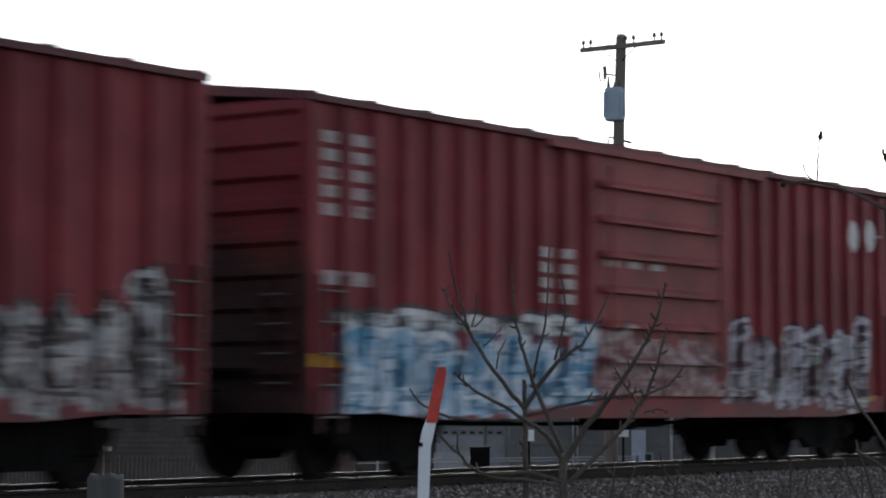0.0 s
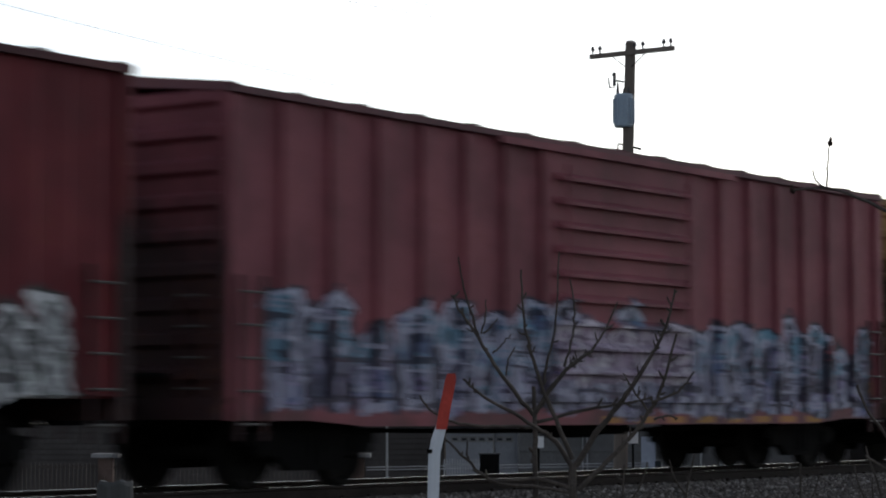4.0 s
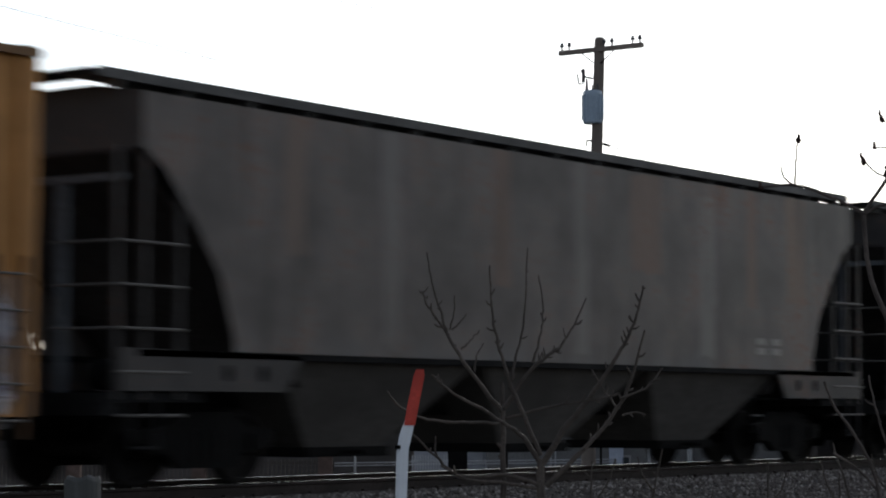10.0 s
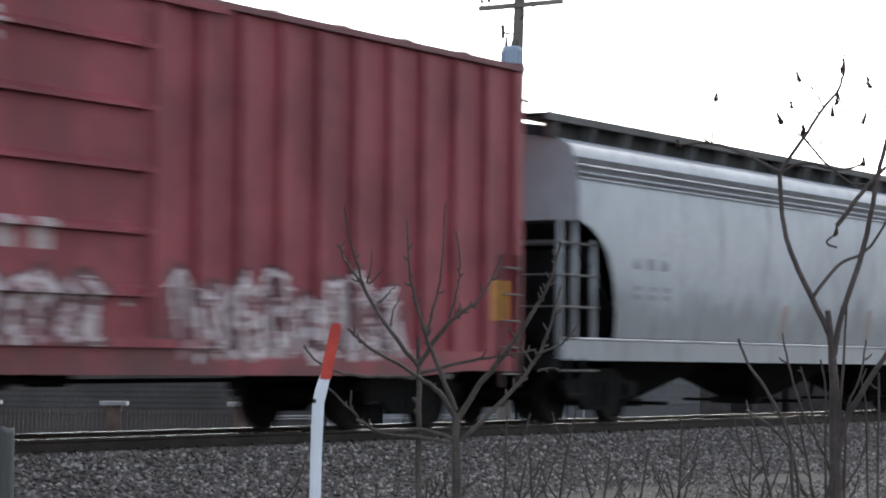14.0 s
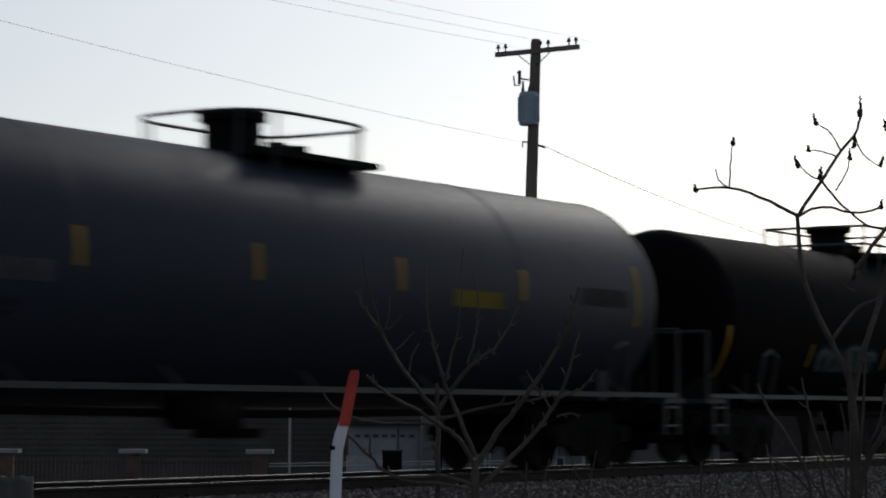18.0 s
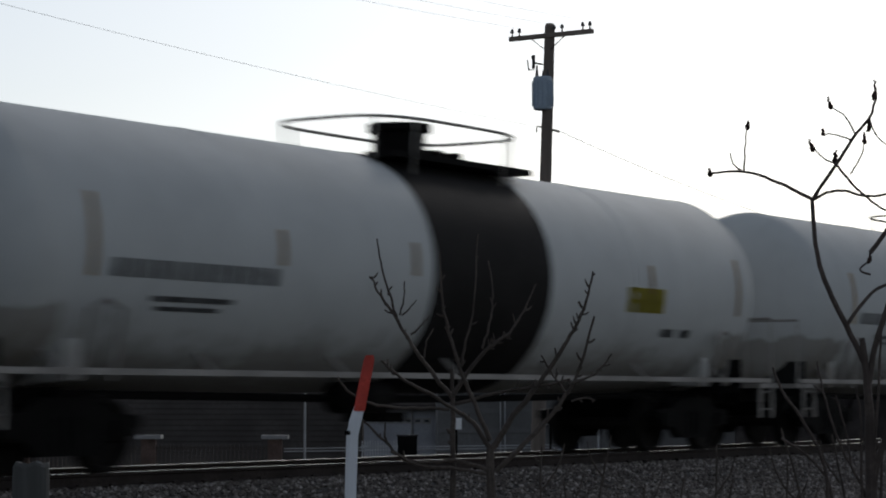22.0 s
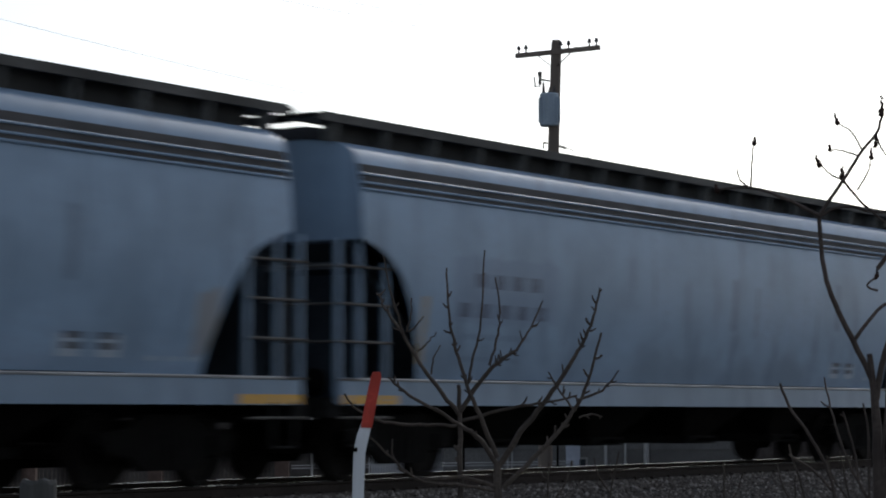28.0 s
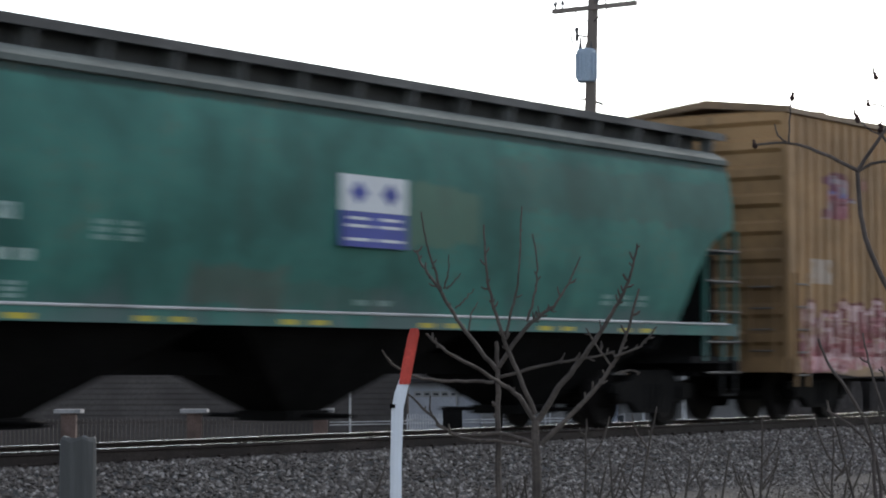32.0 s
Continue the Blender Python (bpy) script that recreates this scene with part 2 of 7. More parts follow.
# Sill lip paint: the sky's highlight is put into its pale colour.
LIP_GREY = plain("lip_highlight", (0.5, 0.5, 0.5), 0.35, 0.2, 0.4, 6)
LINE_GREY = plain("line_dark", (0.085, 0.082, 0.083), 0.75, 0.0, 0.4, 8)
DARK_TRIM = plain("dark_trim", (0.03, 0.03, 0.033), 0.8, 0.0, 0.4, 8)
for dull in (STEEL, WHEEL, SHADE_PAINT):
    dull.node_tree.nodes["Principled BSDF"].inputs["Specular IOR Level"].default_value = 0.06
RAIL_SIDE = plain("rail_rust", (0.032, 0.024, 0.021), 0.8, 0.1, 0.4, 8)
RAIL_TOP = plain("rail_head", (0.55, 0.54, 0.52), 0.25, 0.9, 0.15, 5)
WHITE = plain("white_lettering", (0.6, 0.6, 0.58), 0.6, 0, 0.35, 8)
YELLOW = plain("yellow_stripe", (0.65, 0.40, 0.04), 0.5, 0, 0.25, 8)
WOOD_POLE = plain("pole_wood", (0.21, 0.175, 0.15), 0.85, 0, 0.4, 6, 0.4, (1, 1, 0.1))
BARK = plain("bark", (0.085, 0.07, 0.06), 0.85, 0, 0.5, 12, 0.4)
RED_BARK = plain("sumac_bark", (0.085, 0.068, 0.06), 0.85, 0, 0.5, 12, 0.4)


# ---- mesh helpers ----
def bm_new():
    return bmesh.new()


def box(bm, x0, x1, y0, y1, z0, z1):
    v = [bm.verts.new(p) for p in ((x0, y0, z0), (x1, y0, z0), (x1, y1, z0), (x0, y1, z0), (x0, y0, z1), (x1, y0, z1), (x1, y1, z1), (x0, y1, z1))]
    for f in ((3, 2, 1, 0), (4, 5, 6, 7), (0, 1, 5, 4), (1, 2, 6, 5), (2, 3, 7, 6), (3, 0, 4, 7)):
        bm.faces.new([v[i] for i in f])
    return bm


def prism_x(bm, pts, x0, x1):
    """A closed outline in (y, z) drawn out along x."""
    a = [bm.verts.new((x0, y, z)) for y, z in pts]
    b = [bm.verts.new((x1, y, z)) for y, z in pts]
    n = len(pts)
    for i in range(n):
        j = (i + 1) % n
        bm.faces.new((a[i], a[j], b[j], b[i]))
    bm.faces.new(a[::-1])
    bm.faces.new(b)
    return bm


def prism_y(bm, pts, y0, y1):
    """A closed outline in (x, z) drawn out along y."""
    a = [bm.verts.new((x, y0, z)) for x, z in pts]
    b = [bm.verts.new((x, y1, z)) for x, z in pts]
    n = len(pts)
    for i in range(n):
        j = (i + 1) % n
        bm.faces.new((a[i], a[j], b[j], b[i]))
    bm.faces.new(a[::-1])
    bm.faces.new(b)
    return bm


def tube(bm, pts, radii, n=8, cap=True):
    """A tube through points, one radius for all or one for each."""
    pts = [Vector(p) for p in pts]
    if isinstance(radii, (int, float)):
        radii = [radii] * len(pts)
    rings, u = [], None
    for i, p in enumerate(pts):
        d = (pts[min(i + 1, len(pts) - 1)] - pts[max(i - 1, 0)]).normalized()
        if u is None:
            u = d.orthogonal().normalized()
        u = (u - d * u.dot(d)).normalized()
        w = d.cross(u)
        rings.append([bm.verts.new(p + (u * math.cos(2 * math.pi * k / n) + w * math.sin(2 * math.pi * k / n)) * radii[i]) for k in range(n)])
    for a, b in zip(rings, rings[1:]):
        for k in range(n):
            bm.faces.new((a[k], a[(k + 1) % n], b[(k + 1) % n], b[k]))
    if cap:
        bm.faces.new(rings[0][::-1])
        bm.faces.new(rings[-1])
    return bm


def lathe_x(bm, prof, n=32, cy=0.0, cz=0.0):
    """Turns a profile of (x, r) round an axis along x."""
    rings = []
    for x, r in prof:
        if r < 1e-4:
            rings.append([bm.verts.new((x, cy, cz))])
        else:
            rings.append([bm.verts.new((x, cy + r * math.sin(2 * math.pi * k / n), cz + r * math.cos(2 * math.pi * k / n))) for k in range(n)])
    for a, b in zip(rings, rings[1:]):
        for k in range(n):
            j = (k + 1) % n
            if len(a) == 1 and len(b) == 1:
                continue
            if len(a) == 1:
                bm.faces.new((a[0], b[k], b[j]))
            elif len(b) == 1:
                bm.faces.new((a[k], b[0], a[j]))
            else:
                bm.faces.new((a[k], b[k], b[j], a[j]))
    return bm


def mesh_of(name, bm, material, shade=False):
    bmesh.ops.recalc_face_normals(bm, faces=bm.faces)
    me = bpy.data.meshes.new(name)
    bm.to_mesh(me)
    bm.free()
    me.materials.append(material)
    if shade:
        me.shade_smooth()
    return me


def part(name, bm, material, parent, label="", shade=False):
    """One mesh object under a thing or a part."""
    ob = new(name, mesh_of(name, bm, material, shade))
    ob.parent = parent
    return tagged(ob, label)


def shared(name, me, parent, m=None, label=""):
    """A part that shares its mesh with others alike."""
    ob = new(name, me)
    ob.parent = parent
    if m is not None:
        ob.matrix_basis = m
    return tagged(ob, label)


def thing(name, label, category, group="", kind="", m=None):
    ob = tagged(new(name), label, category, group, kind)
    ob.empty_display_size = 0.2
    if m is not None:
        ob.matrix_basis = m
    return ob


# ---- running gear shared by all cars ----
def wheelset_mesh(r=0.42):
    bm = bm_new()
    for s in (-1, 1):
        prof = [(s * 0.66, 0.0), (s * 0.66, r + 0.03), (s * 0.69, r + 0.03), (s * 0.70, r), (s * 0.80, r - 0.012), (s * 0.80, r - 0.07), (s * 0.76, r - 0.09), (s * 0.76, 0.16), (s * 0.82, 0.13), (s * 0.82, 0.0)]
        lathe_x(bm, prof, 28)
    lathe_x(bm, [(-0.66, 0.09), (0.66, 0.09)], 12)
    for s in (-1, 1):
        lathe_x(bm, [(s * 0.82, 0.1), (s * 1.02, 0.1), (s * 1.06, 0.06), (s * 1.06, 0.0)], 12)
    bmesh.ops.rotate(bm, verts=bm.verts, cent=(0, 0, 0), matrix=Matrix.Rotation(radians(90), 3, "Z"))
    return mesh_of("wheelset", bm, WHEEL, False)


def side_frame_mesh():
    bm = bm_new()
    prism_y(bm, [(-1.15, 0.5), (-1.15, 0.62), (-0.72, 0.66), (-0.42, 0.82), (0.42, 0.82), (0.72, 0.66), (1.15, 0.62), (1.15, 0.5), (0.95, 0.46), (0.78, 0.36), (0.66, 0.36), (0.45, 0.20), (-0.45, 0.20), (-0.66, 0.36), (-0.78, 0.36), (-0.95, 0.46)], -0.07, 0.07)
    for k in (-0.17, 0.0, 0.17):
        tube(bm, [(k, -0.02, 0.26), (k, -0.02, 0.62)], 0.075, 8)
    for s in (-1, 1):
        box(bm, s * 0.88 - 0.16, s * 0.88 + 0.16, -0.11, 0.09, 0.40, 0.58)
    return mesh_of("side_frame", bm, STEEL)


WHEELSET, SIDE_FRAME = wheelset_mesh(), side_frame_mesh()
BIG_WHEELSET = wheelset_mesh(0.52)


def coupler_mesh():
    bm = bm_new()
    box(bm, -0.10, 0.62, -0.09, 0.09, 0.78, 0.98)
    prism_x(bm, [(-0.16, 0.72), (0.14, 0.72), (0.18, 0.86), (0.14, 1.04), (-0.16, 1.04)], -0.22, 0.02)
    box(bm, 0.5, 0.8, -0.2, 0.2, 0.7, 1.05)
    return mesh_of("coupler", bm, STEEL)


COUPLER = coupler_mesh()
bmr = bm_new()
tube(bmr, [(-0.21, 0, 0), (0.21, 0, 0)], 0.014, 6)
RUNG = mesh_of("rung", bmr, plain("rung_steel", (0.14, 0.13, 0.12), 0.5, 0.3, 0.3))


WHEELS = []                          # (car, wheelset, place along the car, radius)


def truck(car, x, sets=2):
    """A bogie under a car, its middle at x."""
    bm = bm_new()
    box(bm, x - 0.2, x + 0.2, -0.95, 0.95, 0.45, 0.75)
    tube(bm, [(x, 0, 0.6), (x, 0, 0.86)], 0.25, 12)
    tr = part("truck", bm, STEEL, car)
    for s in (-1, 1):
        shared("side_frame", SIDE_FRAME, tr, pose(x, s * 1.0, 0))
    for s in (-0.88, 0.88):
        WHEELS.append((car, shared("wheelset", WHEELSET, tr, pose(x + s, 0, 0.42)), x + s, 0.42))
    return tr


def ladder(car, x, y, z0, z1, material, along="x", n=0, w=0.42):
    """Rungs and two stiles on a car's side (along x) or end (along y)."""
    ld = None
    for q in (-1, 1):
        bm = bm_new()
        if along == "x":
            box(bm, x + q * w / 2 - 0.02, x + q * w / 2 + 0.02, y - 0.025, y + 0.02, z0, z1)
        else:
            box(bm, x - 0.025, x + 0.02, y + q * w / 2 - 0.02, y + q * w / 2 + 0.02, z0, z1)
        ob = part("stile" if ld else "ladder", bm, material, ld or car)
        ld = ld or ob
    n = n or max(2, int((z1 - z0) / 0.4))
    for i in range(n):
        z = z0 + (i + 0.5) * (z1 - z0) / n
        shared("rung", RUNG, ld, pose(x, y - 0.02, z) if along == "x" else pose(x - 0.02, y, z, 0, 0, 90))
    return ld


def brake_gear(car, L):
    """Air reservoir, cylinder, pipes and rods under the floor, and the centre sill."""
    bm = bm_new()
    box(bm, -L / 2, L / 2, -0.25, 0.25, 0.72, 1.0)
    part("center_sill", bm, STEEL, car)
    bm = bm_new()
    lathe_x(bm, [(-0.7, 0), (-0.7, 0.16), (-0.6, 0.2), (0.5, 0.2), (0.6, 0.16), (0.6, 0)], 16, -0.7, 0.72)
    part("air_reservoir", bm, STEEL, car, shade=True)
    bm = bm_new()
    tube(bm, [(-L / 2 + 2, -0.5, 0.66), (-2, -0.55, 0.62), (2, -0.55, 0.62), (L / 2 - 2, -0.5, 0.66)], 0.03, 6)
    tube(bm, [(1.2, -0.4, 0.7), (1.8, -0.4, 0.7)], 0.15, 12)
    part("brake_rod", bm, STEEL, car)


SIDE_Y = 1.47


def boxcar(label, L, paint, door_paint, roof_paint, end_paint, door=(-1.6, 1.6), door_ribs=6, posts=9, H=4.4, sill=0.70, smooth_side=False, fish=False):
    """A fifty-foot boxcar: x along it (leading end at -L/2), z from the rail head."""
    car = thing("boxcar", label, "boxcar", "freight cars of the train")
    h = L / 2
    bm = bm_new()
    box(bm, -h + 0.06, h - 0.06, -SIDE_Y + 0.03, SIDE_Y - 0.03, 1.0, H - 0.02)
    part("body", bm, paint, car)
    for s in (-1, 1):
        y = s * SIDE_Y
        # side sheets between the posts, either side of the door
        for a, b in ((-h, door[0]), (door[1], h)):
            bm = bm_new()
            box(bm, a, b, min(y, y - s * 0.05), max(y, y - s * 0.05), 1.02, H)
            part("side_sheet", bm, paint, car)
            if not smooth_side:
                n = posts
                for i in range(n + 1):
                    px = a + 0.08 + (b - a - 0.16) * i / n
                    bm = bm_new()
                    wp = 0.10 if i in (0, n) else 0.075
                    prism_x(bm, [(y - s * 0.004, 1.0), (y + s * 0.075, 1.02), (y + s * 0.075, H - 0.1), (y - s * 0.004, H - 0.04)], px - wp, px + wp)
                    part("side_post", bm, paint, car)
            else:
                n = posts
                for i in range(n + 1):
                    px = a + 0.03 + (b - a - 0.06) * i / n
                    bm = bm_new()
                    box(bm, px - 0.025, px + 0.025, min(y, y + s * 0.012), max(y, y + s * 0.012), 1.02, H - 0.03)
                    part("side_seam", bm, paint, car)
        # side sill, deeper in the middle
        bm = bm_new()
        d = 0.34 if fish else 0.07
        prism_y(bm, [(-h, 1.03), (h, 1.03), (h, sill + d), (h - 1.4, sill + d), (h - 2.4, sill), (-h + 2.4, sill), (-h + 1.4, sill + d), (-h, sill + d)], min(y + s * 0.02, y + s * 0.06), max(y + s * 0.02, y + s * 0.06))
        part("side_sill", bm, paint, car)
        # plug or sliding door with its ribs and tracks
        bm = bm_new()
        box(bm, door[0] + 0.02, door[1] - 0.02, min(y - s * 0.02, y + s * 0.05), max(y - s * 0.02, y + s * 0.05), 1.1, H - 0.14)
        dr = part("door", bm, door_paint, car, "door" if s > 0 else "")
        for i in range(door_ribs):
            z = 1.25 + (H - 1.55) * (i + 0.5) / door_ribs
            bm = bm_new()
            k = min(0.07, 0.85 / door_ribs)
            prism_x(bm, [(y + s * 0.045, z - k * 0.55), (y + s * 0.15, z - k * 0.6), (y + s * 0.15, z - k * 0.1), (y + s * 0.045, z + k)], door[0] + 0.1, door[1] - 0.1)
            part("door_rib", bm, door_paint, dr)
        for px in (door[0] + 0.25, door[1] - 0.25):
            bm = bm_new()
            tube(bm, [(px, y + s * 0.165, 1.15), (px, y + s * 0.165, H - 0.3)], 0.025, 6)
            part("lock_bar", bm, door_paint, dr)
        for z0, z1 in ((1.0, 1.1), (H - 0.14, H - 0.05)):
            bm = bm_new()
            box(bm, door[0] - 1.2, door[1] + 1.2, min(y + s * 0.07, y + s * 0.13), max(y + s * 0.07, y + s * 0.13), z0, z1)
            part("door_track", bm, door_paint, car)
    # corrugated ends
    for s in (-1, 1):
        bm = bm_new()
        zs, pts = 1.0, []
        nr = 9
        for i in range(nr):
            za = 1.0 + (H - 1.0) * i / nr
            zb = 1.0 + (H - 1.0) * (i + 1) / nr
            pts += [(0.0, za), (0.0, za + (zb - za) * 0.45), (0.07, za + (zb - za) * 0.6), (0.07, zb - (zb - za) * 0.12), (0.0, zb)]
        a = [bm.verts.new((s * (h + p), -SIDE_Y + 0.02, z)) for p, z in pts]
        b = [bm.verts.new((s * (h + p), SIDE_Y - 0.02, z)) for p, z in pts]
        c = [bm.verts.new((s * (h - 0.07), yy, z)) for yy in (-SIDE_Y + 0.02, SIDE_Y - 0.02) for z in (1.0, H)]
        for i in range(len(pts) - 1):
            bm.faces.new((a[i], a[i + 1], b[i + 1], b[i]))
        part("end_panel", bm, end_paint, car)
        for yy in (-1, 1):
            bm = bm_new()
            box(bm, s * h - 0.07, s * h + 0.07, yy * SIDE_Y - 0.05, yy * SIDE_Y + 0.05, 0.95, H)
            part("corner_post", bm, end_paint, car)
        bm = bm_new()
        box(bm, s * h - 0.12, s * h + 0.12, -SIDE_Y, SIDE_Y, 0.78, 1.02)
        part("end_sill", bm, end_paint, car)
        shared("coupler", COUPLER, car, pose(s * (h + 0.5), 0, 0, 0, 0, 0 if s < 0 else 180))
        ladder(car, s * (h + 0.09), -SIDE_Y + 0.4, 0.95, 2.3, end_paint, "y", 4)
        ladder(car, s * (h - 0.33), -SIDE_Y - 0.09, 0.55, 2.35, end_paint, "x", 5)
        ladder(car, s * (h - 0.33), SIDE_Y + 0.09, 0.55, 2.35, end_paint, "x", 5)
    # brake wheel and platform on the leading end
    bm = bm_new()
    tube(bm, [(-h - 0.32, 0.45 + 0.25 * math.sin(t * math.pi / 8), 2.4 + 0.25 * math.cos(t * math.pi / 8)) for t in range(17)], 0.018, 6)
    box(bm, -h - 0.34, -h, 0.42, 0.48, 2.36, 2.44)
    part("brake_wheel", bm, STEEL, car)
    bm = bm_new()
    box(bm, -h - 0.45, -h - 0.02, -0.7, 0.9, 1.25, 1.29)
    part("end_platform", bm, STEEL, car)
    # roof: slightly peaked sheets with cross ribs
    bm = bm_new()
    prism_x(bm, [(-SIDE_Y - 0.09, H - 0.06), (-SIDE_Y - 0.09, H + 0.02), (0, H + 0.2), (SIDE_Y + 0.09, H + 0.02), (SIDE_Y + 0.09, H - 0.06), (0, H + 0.1)], -h - 0.08, h + 0.08)
    part("roof", bm, roof_paint, car)
    n = 14
    for i in range(n + 1):
        px = -h + 0.05 + (L - 0.1) * i / n
        bm = bm_new()
        prism_x(bm, [(-SIDE_Y - 0.1, H + 0.0), (-SIDE_Y - 0.1, H + 0.045), (0, H + 0.235), (SIDE_Y + 0.1, H + 0.045), (SIDE_Y + 0.1, H + 0.0), (0, H + 0.19)], px - 0.05, px + 0.05)
        part("roof_rib", bm, roof_paint, car)
    brake_gear(car, L)
    for s in (-1, 1):
        truck(car, s * (h - 2.0))
    return car


def curve_side(zb, zt, y_low, y_max, y_top, n=10):
    """The bowed side of a covered hopper, from sill to eave, as (y, z)."""
    out = []
    for i in range(n + 1):
        t = i / n
        z = zb + (zt - zb) * t
        y = y_low + (y_max - y_low) * math.sin(min(1, t / 0.6) * math.pi / 2) if t < 0.6 else y_max + (y_top - y_max) * ((t - 0.6) / 0.4) ** 2.2
        out.append((y, z))
    return out


BOWED_CUT = [(1.2, 1.4), (1.6, 1.32), (2.17, 1.08), (2.5, 0.86), (2.7, 0.62), (2.84, 0.34), (2.93, 0.02), (2.95, 0.0), (5, 0)]


def hopper(label, L, paint, end_paint, roof_paint, H=4.15, ribs=0, lines=3, bays=4, sill_z=(0.93, 1.24), bowed=True, deep=False, wall_z=1.25, cut=BOWED_CUT, board=0.31, eave=False, front_paint=None, bay_z=0.36, open_end=False, rib_deep=0.08, spread=False, inner=SHADE_PAINT):
    """A covered hopper: x along it (leading end at -L/2), z from the rail head; cut: how far the side sheet is set back at each height."""
    car = thing("covered_hopper", label, "hopper car", "freight cars of the train")
    h = L / 2
    end_x = h - 0.36
    drop = 0.14 if bowed else 0.06
    set_back = lambda z: float(np.interp(z, [k[0] for k in cut], [k[1] for k in cut]))
    apex = max(z for z, d in cut if d > 0)
    deepest = max(d for z, d in cut)
    # body outline: bowed or flat side, rounded shoulder
    side = curve_side(wall_z, H - drop, 1.38 if bowed else 1.5, 1.58 if bowed else 1.5, 1.44 if bowed else 1.5, 14)
    zs = sorted({round(z, 3) for y, z in side} | {z for z, d in cut if wall_z < z < H - drop})
    side = [(float(np.interp(z, [q[1] for q in side], [q[0] for q in side])), z) for z in zs]
    out = [(-y, z) for y, z in side] + [(-1.2, H - 0.01), (-0.7, H + 0.05), (0.7, H + 0.05), (1.2, H - 0.01)] + [(y, z) for y, z in side[::-1]]
    bm = bm_new()
    rings = [[bm.verts.new((e * (h - 0.35 - set_back(z)), y, z)) for y, z in out] for e in (-1, 1)]
    n = len(out)
    for i in range(n - 1):
        bm.faces.new((rings[0][i], rings[0][i + 1], rings[1][i + 1], rings[1][i]))
    body = part("body", bm, paint, car, shade=False)
    for p_ in body.data.polygons:
        p_.use_smooth = bowed
    for e in (-1, 1):
        # upright end sheet above, slope sheet running in below it
        bm = bm_new()
        pts = [(y, z) for y, z in out if z >= apex + 0.02]
        bm.faces.new([bm.verts.new((e * end_x, y * 0.995, z)) for y, z in pts] + [bm.verts.new((e * end_x, 1.44, apex)), bm.verts.new((e * end_x, -1.44, apex))])
        part("end_sheet", bm, front_paint or end_paint, car)
        # shade inside the end is put into the dark paint of these sheets
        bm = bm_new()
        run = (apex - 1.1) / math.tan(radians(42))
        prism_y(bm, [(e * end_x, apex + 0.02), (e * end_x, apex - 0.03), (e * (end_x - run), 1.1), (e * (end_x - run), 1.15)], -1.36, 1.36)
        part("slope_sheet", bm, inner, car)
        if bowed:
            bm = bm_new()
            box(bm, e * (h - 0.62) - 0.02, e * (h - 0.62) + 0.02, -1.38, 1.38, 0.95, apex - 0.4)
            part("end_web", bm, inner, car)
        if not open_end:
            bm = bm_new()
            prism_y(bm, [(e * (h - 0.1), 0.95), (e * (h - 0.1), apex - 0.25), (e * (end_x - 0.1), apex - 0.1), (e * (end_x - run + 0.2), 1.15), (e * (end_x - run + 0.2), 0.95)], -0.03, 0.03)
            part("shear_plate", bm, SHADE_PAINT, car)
        for q in (-0.55, 0.55):
            bm = bm_new()
            box(bm, e * (h - 0.12) - 0.05, e * (h - 0.12) + 0.05, q - 0.05, q + 0.05, 1.0, apex - 0.3)
            part("end_post", bm, POST_GREY, car)
        bm = bm_new()
        box(bm, e * (h - 0.12) - 0.03, e * (h - 0.12) + 0.03, -1.44, 1.44, apex - 0.36, apex - 0.28)
        part("end_beam", bm, POST_GREY, car)
        for q in (-1, 1):
            for px, top in ((0.03, apex), (0.45, apex), (1.0, apex - 0.25)):
                bm = bm_new()
                box(bm, e * (h - px) - 0.025, e * (h - px) + 0.025, q * 1.44 - 0.03, q * 1.44 + 0.03, 0.95, top)
                part("end_post", bm, end_paint, car)
            for k in range(5):
                bm = bm_new()
                tube(bm, [(e * (h - 0.0), q * 1.5, 0.78 + 0.455 * k), (e * (h - 1.02), q * 1.5, 0.78 + 0.455 * k)], 0.017, 6)
                part("grab_rung", bm, RUNG.materials[0], car)
                if k > 1:
                    bm = bm_new()
                    tube(bm, [(e * (h + 0.02), q * 1.44, 0.78 + 0.455 * k), (e * (h + 0.02), q * 0.55, 0.78 + 0.455 * k)], 0.015, 6)
                    part("grab_rung", bm, RUNG.materials[0], car)
            bm = bm_new()
            box(bm, e * (h - 0.2) - 0.02, e * (h - 0.2) + 0.02, q * 1.5 - 0.02, q * 1.5 + 0.02, 0.45, 0.96)
            box(bm, e * (h - 0.6) - 0.02, e * (h - 0.6) + 0.02, q * 1.5 - 0.02, q * 1.5 + 0.02, 0.45, 0.96)
            box(bm, e * (h - 0.4) - 0.22, e * (h - 0.4) + 0.22, q * 1.5 - 0.02, q * 1.5 + 0.02, 0.43, 0.46)
            part("stirrup_step", bm, SHADE_PAINT, car)
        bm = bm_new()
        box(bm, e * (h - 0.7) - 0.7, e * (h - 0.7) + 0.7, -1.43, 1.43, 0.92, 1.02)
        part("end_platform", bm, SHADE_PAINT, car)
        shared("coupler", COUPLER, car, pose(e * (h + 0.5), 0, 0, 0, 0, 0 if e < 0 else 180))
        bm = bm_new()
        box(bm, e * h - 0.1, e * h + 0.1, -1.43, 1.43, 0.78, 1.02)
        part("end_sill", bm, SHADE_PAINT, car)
        if deep and not open_end:
            for q in (-1, 1):
                bm = bm_new()
